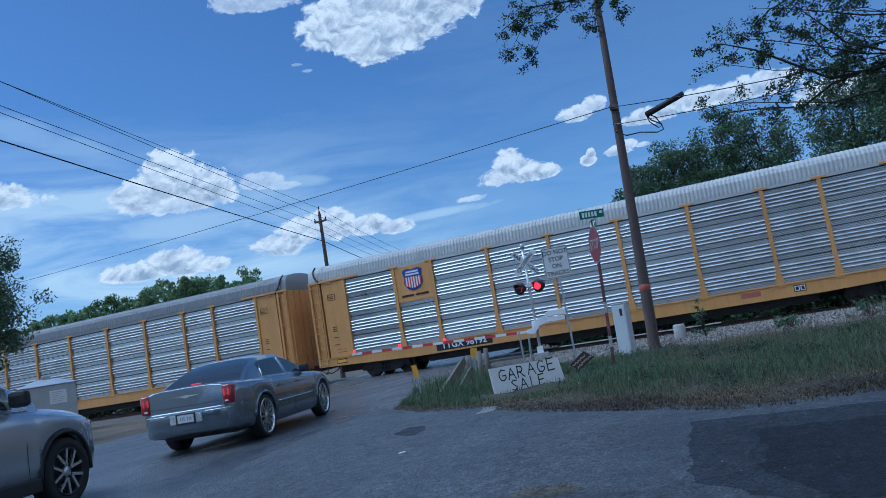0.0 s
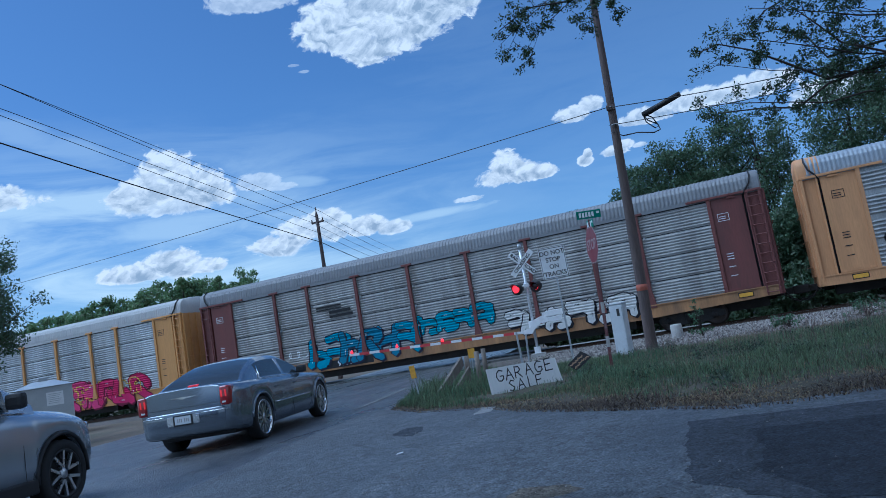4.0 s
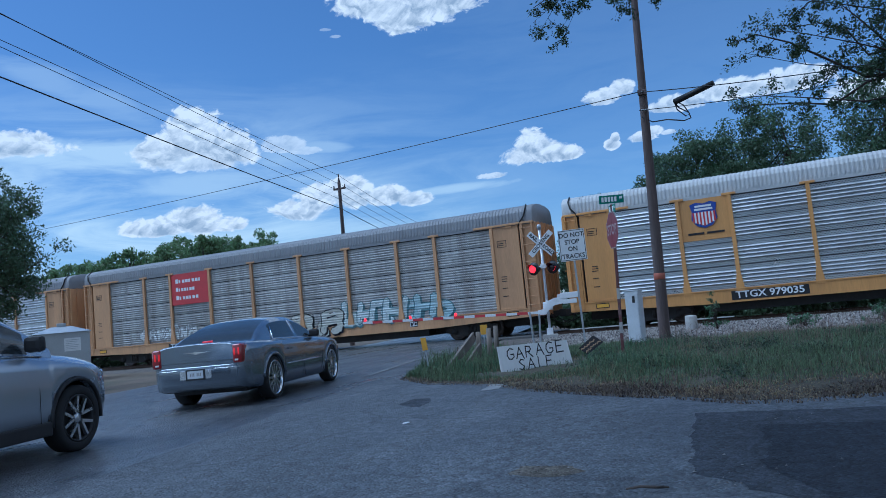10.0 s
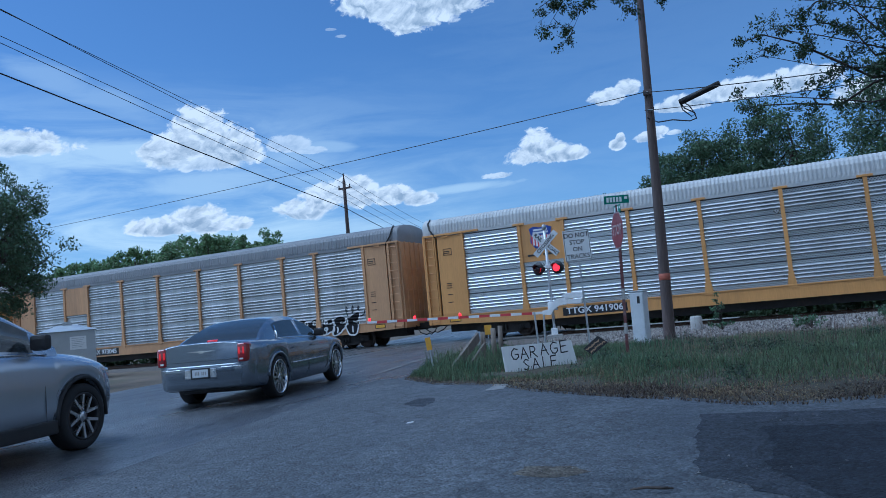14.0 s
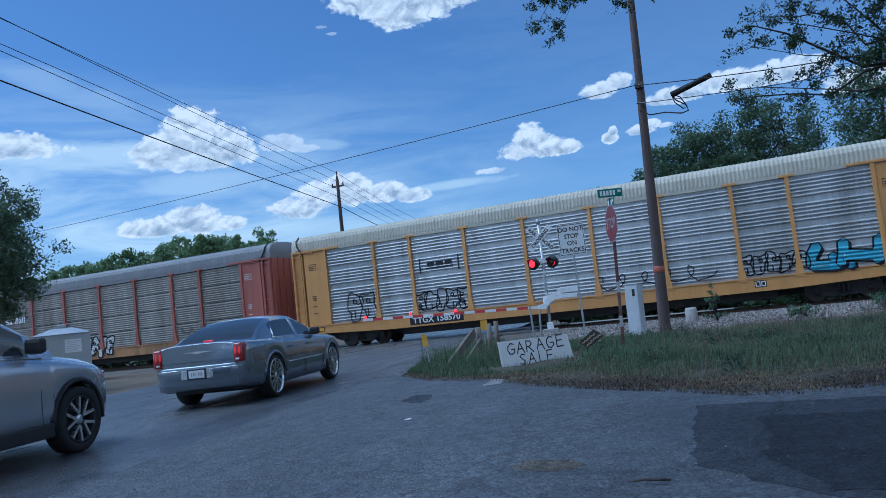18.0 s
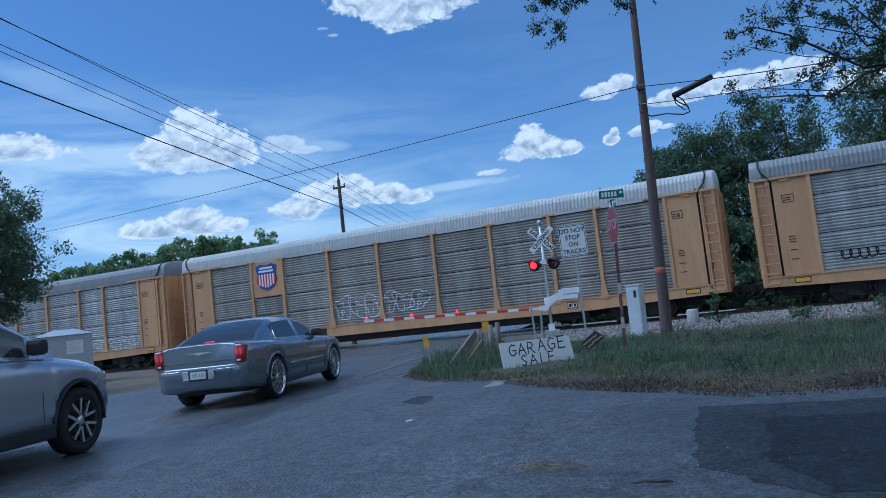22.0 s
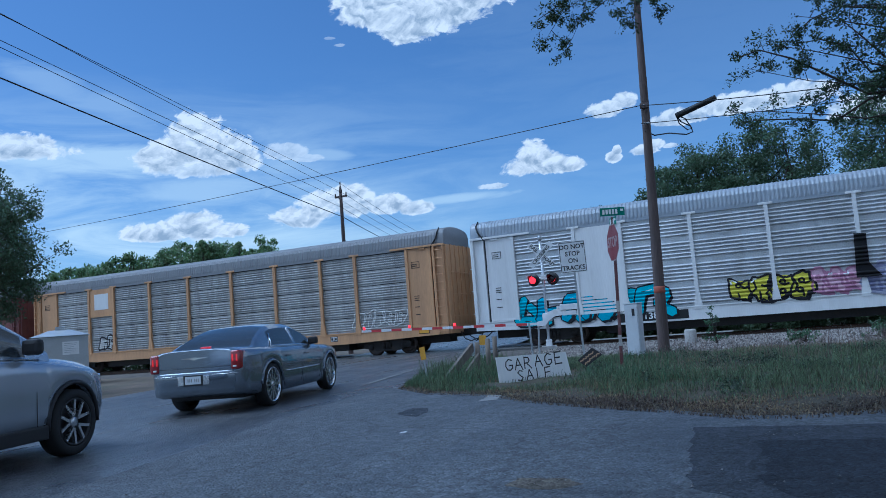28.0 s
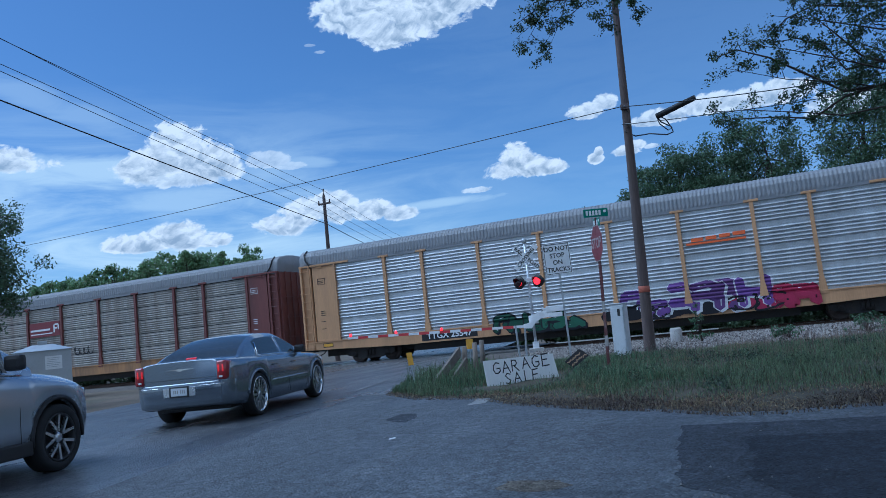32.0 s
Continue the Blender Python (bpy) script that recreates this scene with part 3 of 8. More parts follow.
# ---------------------------------------------------------------- ground, road and track
TRACK_Y = 30.5                      # near side of the train
RAILS = (TRACK_Y + 0.78, TRACK_Y + 2.22)
ROAD = Vector((-0.22, 0.9755, 0))   # the main road's way, over the crossing
ROAD_R, ROAD_L = Vector((-7.5, 13.6, 0)), Vector((-16.7, 14.4, 0))
VERGE_FRONT = [(-7.35, 13.6), (-6.0, 12.25), (-4.95, 11.8), (-4.4, 11.45), (-3.65, 10.65), (-2.9, 10.1), (-2.0, 9.55), (-1.25, 9.1), (-0.6, 8.62), (0.0, 8.55), (0.7, 8.85), (6, 8.6), (16, 8.2), (45, 7.6)]


def rough_z(x, y, a=0.03, s=0.8):
    return a * noise.noise(Vector((x * s, y * s, 3.1)))


def on_track(x, y):
    """How far up the ballast bed a place lies, 0 to 1."""
    return max(0.0, min(1.0, (4.3 - abs(y - TRACK_Y - 1.5)) / 1.2))


def build_ground():
    # one sheet to the horizon, finer round the place
    def ticks(far, near, step):
        a = [-far, -far / 3, -far / 8]
        b = list(np.arange(-near, near + 0.1, step))
        return a + b + [far / 8, far / 3, far]
    xs, ys = ticks(1500, 100, 4), ticks(1500, 100, 4)
    vs = [(x, y + 20, -0.22 + (rough_z(x, y, 0.05, 0.1) if abs(x) < 100 and y < 60 else 0)) for y in ys for x in xs]
    n = len(xs)
    fs = [(j * n + i, j * n + i + 1, (j + 1) * n + i + 1, (j + 1) * n + i) for j in range(len(ys) - 1) for i in range(n - 1)]
    g = pydata("ground", vs, fs, [M["soil"]], smooth=True)
    tagged(g, "dry earth and low grass around the crossing", "ground", kind="structure")

    # main road, with a light crown
    vs, fs = [], []
    lane = (ROAD_R - ROAD_L)
    cols = 13
    rows = list(np.arange(-70, 120, 1.5))
    for s in rows:
        for c in range(cols):
            p = ROAD_L + lane * (c / (cols - 1)) + ROAD * s
            edge = 0.18 * noise.noise(Vector((s * 0.35, c, 7))) if c in (0, cols - 1) else 0
            vs.append((p.x + edge, p.y, 0.0 + 0.02 * math.sin(math.pi * c / (cols - 1)) - (0.03 if c in (0, cols - 1) else 0)))
    fs = [(j * cols + i, j * cols + i + 1, (j + 1) * cols + i + 1, (j + 1) * cols + i) for j in range(len(rows) - 1) for i in range(cols - 1)]
    r = pydata("road", vs, fs, [M["asphalt_road"]], smooth=True)
    tagged(r, "worn grey asphalt road over the level crossing", "road", kind="structure")
    # side street in front
    vs, fs = [], []
    xs, ys = np.arange(-9.6, 46, 1.2), np.arange(-14, 14.6, 1.2)
    for y in ys:
        for x in xs:
            vs.append((x, y, -0.004))
    n = len(xs)
    fs = [(j * n + i, j * n + i + 1, (j + 1) * n + i + 1, (j + 1) * n + i) for j in range(len(ys) - 1) for i in range(n - 1)]
    r = pydata("side_street", vs, fs, [M["asphalt"]], smooth=True)
    tagged(r, "worn asphalt side street with loose grit", "road", kind="structure")

    # darker patches of newer asphalt
    def patch(name, outline, z, mat, label):
        bm = bmesh.new()
        pts = []
        for (x0, y0), (x1, y1) in zip(outline, outline[1:] + outline[:1]):
            k = max(2, int(math.hypot(x1 - x0, y1 - y0) / 0.06))
            for i in range(k):
                x, y = x0 + (x1 - x0) * i / k, y0 + (y1 - y0) * i / k
                pts.append((x + rough_z(x, y, 0.07, 3) + rough_z(x, y, 0.035, 11), y + rough_z(y, x, 0.07, 3) + rough_z(y, x, 0.035, 11)))
        bm.faces.new([bm.verts.new((x, y, z)) for x, y in pts])
        bmesh.ops.triangulate(bm, faces=bm.faces[:])
        tagged(link_mesh(name, bm, mat), label, "road patch", kind="structure")
    # the large patch carries the oak's shade in its colour
    patch("asphalt_patch", [(-0.95, 7.85), (2.2, 7.9), (8, 7.4), (8, 3.6), (1.2, 3.9), (-0.15, 4.7), (-0.72, 5.3), (-0.86, 6.5)], -0.001, M["asphalt_patch"], "newer asphalt patch on the side street, darkened further for tree shade")
    patch("asphalt_repair", [(-0.40, 7.1), (3, 7.2), (4, 4.8), (0.1, 4.65), (-0.3, 5.6), (-0.25, 6.3)], 0.002, M["asphalt_tar"], "darkest tar repair on the side street")
    patch("pothole_patch", [(-2.0, 5.5), (-1.62, 5.47), (-1.45, 5.35), (-1.6, 5.2), (-1.8, 5.15), (-2.05, 5.25)], -0.002, M["asphalt_broken"], "shallow broken pothole in the asphalt")
    patch("tar_patch", [(-5.3, 10.1), (-4.95, 10.0), (-4.75, 9.4), (-4.75, 9.1), (-5.05, 9.3), (-5.2, 9.6)], -0.001, M["asphalt_patch"], "small tar patch on the side street")
    patch("concrete_strip", [(-13.2, 34.3), (-2.2, 34.3), (-2.2, 35.9), (-13.2, 35.9)], -0.06, M["concrete"], "pale concrete strip beyond the track")
    patch("concrete_pad", [(-4.66, 11.6), (-4.34, 11.45), (-4.14, 10.8), (-4.40, 10.7)], 0.004, M["worn_line"], "pale concrete pad at the road's edge")

    # painted edge line
    bm = bmesh.new()
    a = Vector((-8.62, 14.1, 0.021))
    side = Vector((ROAD.y, -ROAD.x, 0)) * 0.04
    for s0, s1 in ((0.0, 3.2), (3.3, 6.5), (6.7, 10.0)):
        p, q = a + ROAD * s0, a + ROAD * s1
        bm.faces.new([bm.verts.new(v) for v in (p - side, p + side, q + side, q - side)])
    tagged(link_mesh("edge_line", bm, M["worn_line"]), "worn white painted line along the road's edge", "road marking", kind="structure")

    # ballast bed
    xs = list(np.arange(-140, 91, 1.0))
    prof = [(-13.5, 0.0), (-9.0, 0.03), (-6.2, 0.04), (-4.6, 0.05), (-3.4, 0.04), (-2.4, 0.03), (-1.6, -0.02), (1.6, -0.02), (2.6, -0.02), (3.6, -0.10), (5.0, -0.15)]
    vs = []
    for x in xs:
        for dy, z in prof:
            if x < -9 and dy < -4:
                dy, z = max(dy, -5.4 + 0.05 * dy), -0.15
            vs.append((x, TRACK_Y + 1.5 + dy, z - 0.13 + rough_z(x * 2, dy * 2, 0.04, 1)))
    n = len(prof)
    fs = [(i * n + j, (i + 1) * n + j, (i + 1) * n + j + 1, i * n + j + 1) for i in range(len(xs) - 1) for j in range(n - 1)]
    b = pydata("ballast_bed", vs, fs, [M["gravel"]], smooth=True)
    tagged(b, "grey crushed stone bed under the tracks", "ballast", kind="structure")
    # stones
    rnd = np.random.RandomState(5)
    base = np.array([(1, 0, 0), (-1, 0, 0), (0, 1, 0), (0, -1, 0), (0, 0, 1), (0, 0, -0.6)], float)
    tri = np.array([(0, 2, 4), (2, 1, 4), (1, 3, 4), (3, 0, 4), (2, 0, 5), (1, 2, 5), (3, 1, 5), (0, 3, 5)])
    n = 34000
    y = TRACK_Y - 0.0 + 0.7 - 11.4 * rnd.uniform(0, 1, n) ** 1.1
    x = rnd.uniform(-9.6, 9.5, n)
    keep = (x > -7.6 - 0.22 * (y - 19.5) + 0.4) & (np.abs(y - RAILS[0]) > 0.12)
    x, y = x[keep], y[keep]
    n = len(x)
    r = rnd.uniform(0.02, 0.058, n)
    q = base[None] * r[:, None, None] * rnd.uniform(0.6, 1.3, (n, 6, 3))
    a = rnd.uniform(0, 6.28, n)
    c, s = np.cos(a)[:, None], np.sin(a)[:, None]
    z = np.interp(y - TRACK_Y - 1.5, [d for d, _ in prof], [h for _, h in prof]) - 0.13
    vs = np.stack([x[:, None] + c * q[..., 0] - s * q[..., 1], y[:, None] + s * q[..., 0] + c * q[..., 1], z[:, None] + 0.6 * r[:, None] + q[..., 2]], -1).reshape(-1, 3)
    fs = (tri[None] + 6 * np.arange(n)[:, None, None]).reshape(-1, 3)
    st = pydata("ballast_stones", vs.tolist(), fs.tolist(), [M["stone"]])
    tagged(st, "loose grey ballast stones beside the rails", "stones", kind="stuff")

    # rails and sleepers
    for i, y in enumerate(RAILS):
        bm = bmesh.new()
        pr = [(-0.075, -0.17), (0.075, -0.17), (0.075, -0.155), (0.012, -0.135), (0.012, -0.04), (0.037, -0.03), (0.037, -0.002), (-0.037, -0.002), (-0.037, -0.03), (-0.012, -0.04), (-0.012, -0.135), (-0.075, -0.155)]
        a = [bm.verts.new((-140, y + u, w)) for u, w in pr]
        c = [bm.verts.new((90, y + u, w)) for u, w in pr]
        for k in range(len(pr)):
            f = bm.faces.new((a[k], c[k], c[(k + 1) % len(pr)], a[(k + 1) % len(pr)]))
            f.material_index = 1 if k == 6 else 0
        tagged(link_mesh("rail", bm, [M["rail"], M["rail_top"]]), "rusty steel rail with a polished head", "rail", "rails of the track", "structure")
    bm = bmesh.new()
    box(bm, -0.115, 0.115, -1.3, 1.3, -0.3, -0.135, 0.01)
    tie = link_mesh("sleeper", bm, M["timber"])
    tagged(tie, "weathered timber sleeper under the rails", "sleeper", "sleepers of the track")
    tie.matrix_basis = pose(-40, TRACK_Y + 1.5, 0)
    for i in range(1, 100):
        copy_thing(tie, pose(-40 + i * 0.55, TRACK_Y + 1.5, 0, 0, 0, random.uniform(-1, 1)))
    # crossing panels: asphalt brought up between and beside the rails
    bm = bmesh.new()
    c0 = ROAD_L + ROAD * 17.2
    for y0, y1 in ((TRACK_Y - 1.0, RAILS[0] - 0.06), (RAILS[0] + 0.10, RAILS[1] - 0.10), (RAILS[1] + 0.06, TRACK_Y + 4.2)):
        box(bm, -22.5, -9.5, y0, y1, -0.2, -0.004)
    tagged(link_mesh("crossing_panel", bm, M["crossing"]), "dark grey crossing panels between the rails", "crossing", kind="structure")


def verge_point(u, v):
    """A place on the verge: u along its front edge, v from the front to the ballast."""
    k = u * (len(VERGE_FRONT) - 1)
    i = min(int(k), len(VERGE_FRONT) - 2)
    w = k - i
    x = VERGE_FRONT[i][0] * (1 - w) + VERGE_FRONT[i + 1][0] * w
    y = VERGE_FRONT[i][1] * (1 - w) + VERGE_FRONT[i + 1][1] * w
    back_y = 20.6 if x > -5 else 20.6 + min(4.5, (-5 - x) * 2.2)
    back_x = x - 0.225 * (back_y - y) if x < -3 else x - 0.225 * (back_y - y) * max(0, (6 - x) / 9)
    x, y = x + (back_x - x) * v, y + (back_y - y) * v
    rise = min(1, v * 9) * 0.02 - 0.08 * max(0, (v - 0.8) / 0.2)
    return x, y, rise


def build_verge():
    nu, nv = 110, 50
    vs, fs = [], []
    for j in range(nv + 1):
        for i in range(nu + 1):
            u, v = i / nu, (j / nv) ** 1.4
            x, y, z = verge_point(u, v)
            if j == 0:
                x += rough_z(x, y, 0.14, 2.2) + rough_z(x, y, 0.07, 7)
                y += rough_z(y, x, 0.24, 1.6) + rough_z(y, x, 0.12, 6)
            vs.append((x, y, z - (0.03 if j == 0 or i == 0 else 0) + rough_z(x, y, 0.05, 1.1) * min(1, v * 8)))
    n = nu + 1
    fs = [(j * n + i, j * n + i + 1, (j + 1) * n + i + 1, (j + 1) * n + i) for j in range(nv) for i in range(nu)]
    tagged(pydata("verge", vs, fs, [M["verge"]], smooth=True), "weedy roadside verge of soil and thatch", "verge", kind="structure")

    fx, fy = [q[0] for q in VERGE_FRONT[:11]] + [9.0], [q[1] for q in VERGE_FRONT[:11]] + [8.5]
    us = np.concatenate([[0], np.cumsum(np.hypot(np.diff(fx), np.diff(fy)))])
    us = us / us[-1]
    grid = np.random.RandomState(77).uniform(0, 1, (64, 64))

    def lumps(x, y, s):
        """Smooth patches, 0 to 1."""
        x, y = x * s + 100, y * s + 100
        i, j = np.floor(x).astype(int), np.floor(y).astype(int)
        u, v = x - i, y - j
        u, v = u * u * (3 - 2 * u), v * v * (3 - 2 * v)
        g = lambda a, b: grid[a % 64, b % 64]
        return (g(i, j) * (1 - u) + g(i + 1, j) * u) * (1 - v) + (g(i, j + 1) * (1 - u) + g(i + 1, j + 1) * u) * v

    def blades(name, count, height, width, mat, label, seed, choose, lean=(0.15, 0.7), near=1.5, lift=0.0):
        """Bent blades of grass, thick where choose() says so (0 to 1)."""
        rnd = np.random.RandomState(seed)
        u, d = rnd.uniform(0, 1, count), 13.0 * rnd.uniform(0, 1, count) ** near - 0.26
        x, y = np.interp(u, us, fx), np.interp(u, us, fy)
        back = np.where(x > -5, 20.6, 20.6 + np.minimum(4.5, (-5 - x) * 2.2))
        v = d / (back - y)
        sl = np.where(x < -3, 0.225, 0.225 * np.maximum(0, (6 - x) / 9))
        x, y = x - sl * d, y + d
        keep = v < 1.03 + 0.12 * lumps(x, y, 1.3)
        p = choose(x, y, d, v)
        for cx, cy, cr in ((-4.9, 13.2, 0.7), (-4.3, 13.0, 0.8), (-4.1, 13.6, 0.6), (-4.0, 15.4, 0.8), (-3.8, 14.6, 0.6)):
            p = np.where(np.hypot(x - cx, y - cy) < cr, p * 0.2, p)
        p = np.where(d < -0.05, p * 0.3, p)
        keep &= rnd.uniform(0, 1, count) < p
        x, y, v, p, d = x[keep], y[keep], v[keep], p[keep], d[keep]
        n = len(x)
        z = np.clip(v * 9, 0, 1) * 0.02 - 0.08 * np.clip((v - 0.8) / 0.2, 0, 1.6) + lift
        h = height * rnd.uniform(0.35, 1.3, n) * (0.45 + 0.55 * p) * (0.3 + 0.8 * lumps(x + 40, y, 1.1) + 0.6 * lumps(x, y + 40, 3.3))
        a, b = rnd.uniform(0, 6.28, n), rnd.uniform(0, 6.28, n)
        le = rnd.uniform(*lean, n) * h
        dx, dy = np.cos(a) * le, np.sin(a) * le
        w = width * rnd.uniform(0.6, 1.4, n)
        wx, wy = np.cos(b) * w, np.sin(b) * w
        vs = np.stack([np.stack(k, -1) for k in ((x - wx, y - wy, z - 0.02), (x + wx, y + wy, z - 0.02), (x + dx * 0.3 + wx * 0.8, y + dy * 0.3 + wy * 0.8, z + h * 0.6),
                       (x + dx * 0.3 - wx * 0.8, y + dy * 0.3 - wy * 0.8, z + h * 0.6), (x + dx, y + dy, z + h * np.maximum(0.25, 1 - 0.5 * le / h)))], 1).reshape(-1, 3)
        k = 5 * np.arange(n)
        fs = np.stack([k, k + 1, k + 2, k + 3], 1).tolist() + np.stack([k + 3, k + 2, k + 4], 1).tolist()
        tagged(pydata(name, vs.tolist(), fs, [mat]), label, "grass", kind="stuff")

    ramp = lambda q, lo, hi: np.clip((q - lo) / (hi - lo), 0, 1)
    left = lambda x: ramp(-x, 4.2, 5.4)
    blades("green_grass", 200000, 0.16, 0.0042, M["grass"], "green roadside grass and weeds", 11,
           lambda x, y, d, v: np.maximum(ramp(d + 0.8 * lumps(x, y, 0.9), 1.1, 2.6), 0.8 * left(x) * ramp(d, 0.05, 0.5)) * (0.4 + 0.6 * ramp(lumps(x, y, 0.7), 0.25, 0.75)) * (1 - 0.5 * ramp(v, 0.8, 1.0)), near=1.2)
    blades("lush_grass", 60000, 0.22, 0.005, M["grass_lush"], "thick dark green grass in the middle of the verge", 14,
           lambda x, y, d, v: np.maximum(ramp(d, 1.8, 3.4) * ramp(lumps(x + 7, y, 0.5), 0.35, 0.8), left(x) * ramp(d, 0.15, 0.7) * ramp(lumps(x, y, 1.4), 0.3, 0.7)) * (1 - 0.7 * ramp(v, 0.75, 0.95)), near=1.1)
    blades("dry_thatch", 110000, 0.06, 0.006, M["grass_dry"], "cut dry grass lying along the road's edge", 12,
           lambda x, y, d, v: (1 - ramp(d + 0.9 * lumps(x, y + 5, 0.8) - 0.45, 1.0, 2.4)) * (0.12 + 0.88 * ramp(lumps(x + 3, y * 1.8, 1.7), 0.3, 0.7)) * (1 - 0.75 * left(x)) * ramp(d, -0.1, 0.5) + 0.14, (0.6, 3.0), 1.7)
    blades("straw_litter", 90000, 0.07, 0.006, M["litter_straw"], "dark rotting straw and leaf litter at the asphalt's edge", 15,
           lambda x, y, d, v: (1 - ramp(d + 0.6 * lumps(x, y + 9, 1.0) - 0.3, 0.5, 1.1)) * (0.25 + 0.75 * ramp(lumps(x + 3, y, 1.1), 0.25, 0.6)) * (0.25 + 0.75 * ramp(x, -4.0, -1.5)) + 0.01, (0.8, 2.6), 2.2)
    blades("tall_weeds", 26000, 0.42, 0.0045, M["grass"], "tall ragged grass round the posts by the crossing", 17,
           lambda x, y, d, v: left(x) * ramp(d, 0.3, 0.9) * ramp(lumps(x + 2, y + 2, 1.2), 0.4, 0.75) * (1 - ramp(d, 8.0, 10.0)), (0.2, 0.7), 1.1)
    blades("dry_stems", 60000, 0.16, 0.003, M["grass_dry"], "dry stems standing among the green grass", 16,
           lambda x, y, d, v: ramp(d, 0.6, 1.8) * (0.15 + 0.85 * ramp(lumps(x + 13, y + 5, 0.8), 0.35, 0.75)) * (1 - 0.6 * left(x)), (0.3, 1.4), 1.2)
    blades("seed_heads", 16000, 0.55, 0.003, M["seed"], "tall thin brownish seed heads among the weeds", 13,
           lambda x, y, d, v: ramp(v, 0.3, 0.55) * ramp(lumps(x - 7, y + 3, 0.6), 0.4, 0.8) * ramp(x, -4.5, -2.0) * 0.8 + 0.04 * ramp(d, 0.5, 1.0), (0.1, 0.4), 0.9)


# ---------------------------------------------------------------- the train
CAR_LEN, CAR_PITCH, CARS = 27.4, 28.76, list(range(-2, 20))
SILL_LOW, SILL_TOP, PANEL_TOP, EAVE, ROOF_TOP = 0.64, 1.17, 4.78, 4.86, 5.56
BAYS = [1.95, 4.65, 6.6, 9.35, 12.15, 15.1, 17.9, 20.65, 22.65, 25.4]


def profile(kind):
    """The upright section of a side panel: (z, depth) pairs, and the spans that are open slots."""
    pts, slots = [], []
    z = SILL_TOP
    tiers = {"new": 4, "mid": 4, "dull": 5, "seam": 4}[kind]
    h = (PANEL_TOP - SILL_TOP) / tiers
    ribs = {"new": 4, "mid": 5, "dull": 5, "seam": 7}[kind]
    flat = {"new": 0.15, "mid": 0.075, "dull": 0.06, "seam": 0.03}[kind]
    deep = {"new": 0.07, "mid": 0.055, "dull": 0.024, "seam": 0.034}[kind]
    for t in range(tiers):
        pts += [(z, 0.075), (z + flat, 0.075)]
        rh = (h - 2 * flat - 0.035) / ribs
        for r in range(ribs):
            a = z + flat + r * rh
            pts += [(a + rh * 0.10, 0.075), (a + rh * 0.24, 0.075 - deep * 0.75), (a + rh * 0.5, 0.075 - deep), (a + rh * 0.76, 0.075 - deep * 0.75), (a + rh * 0.90, 0.075)]
        top = z + h - 0.035
        pts += [(top - 0.001, 0.075)]
        if kind != "mid":
            slots.append((top, z + h))
            pts += [(top, 0.11), (z + h - 0.001, 0.11)]
        z += h
    pts.append((PANEL_TOP, 0.075))
    return pts, slots


PROFILES = {k: profile(k) for k in ("new", "mid", "dull", "seam")}


def depth_at(kind, z):
    pts = PROFILES[kind][0]
    return float(np.interp(z, [p[0] for p in pts], [p[1] for p in pts]))


PANELS = {}


def panel_mesh(kind, width, low=SILL_TOP, mat=None):
    key = (kind, round(width, 2), round(low, 2), mat.name)
    if key not in PANELS:
        pts, slots = PROFILES[kind]
        pts = [p for p in pts if p[0] >= low - 1e-6]
        bm = bmesh.new()
        a = [bm.verts.new((0.0, d, z)) for z, d in pts]
        b = [bm.verts.new((width, d, z)) for z, d in pts]
        for i in range(len(pts) - 1):
            f = bm.faces.new((a[i], b[i], b[i + 1], a[i + 1]))
            mid = (pts[i][0] + pts[i + 1][0]) / 2
            flat = abs(pts[i][1] - 0.075) < 1e-4 and abs(pts[i + 1][1] - 0.075) < 1e-4 and pts[i + 1][0] - pts[i][0] > 0.1
            f.material_index = 1 if any(s0 <= mid <= s1 for s0, s1 in slots) else 2 if flat and kind == "new" else 0
        me = bpy.data.meshes.new("side_panel")
        bm.to_mesh(me)
        bm.free()
        me.materials.append(mat)
        me.materials.append(M["slot"])
        me.materials.append(M["steel_holes"])
        PANELS[key] = me
    return PANELS[key]


SHARED = {}


def shared(key, make, *mats):
    """One mesh per key, made once."""
    key = (key, *[m.name for m in mats])
    if key not in SHARED:
        bm = bmesh.new()
        make(bm)
        me = bpy.data.meshes.new(key[0])
        bm.to_mesh(me)
        bm.free()
        for m in mats:
            me.materials.append(m)
        SHARED[key] = me
    return SHARED[key]


def make_post(bm):
    slab(bm, [(-0.16, SILL_TOP - 0.12), (0.16, SILL_TOP - 0.12), (0.14, SILL_TOP + 0.14), (0.075, SILL_TOP + 0.55), (0.07, PANEL_TOP + 0.02), (-0.07, PANEL_TOP + 0.02), (-0.075, SILL_TOP + 0.55), (-0.14, SILL_TOP + 0.14)], -0.045, 0.09)
    box(bm, -0.26, 0.26, -0.055, 0.09, PANEL_TOP, EAVE + 0.01, 0.01)


def make_sill(bm):
    slab(bm, [(0.0, SILL_LOW + 0.16), (2.2, SILL_LOW + 0.1), (5.2, SILL_LOW), (22.2, SILL_LOW), (25.2, SILL_LOW + 0.1), (27.4, SILL_LOW + 0.16), (27.4, SILL_TOP), (0, SILL_TOP)], -0.02, 0.12)
    box(bm, 0.0, 27.4, -0.05, 0.10, SILL_TOP - 0.05, SILL_TOP, 0.006)


ROOF_SECTION = [(0.02, EAVE), (0.02, EAVE + 0.12), (0.05, EAVE + 0.46), (0.13, EAVE + 0.62), (0.34, EAVE + 0.75), (0.9, EAVE + 0.84), (1.5, EAVE + 0.87), (2.1, EAVE + 0.84), (2.66, EAVE + 0.75), (2.87, EAVE + 0.62), (2.95, EAVE + 0.46), (2.98, EAVE)]


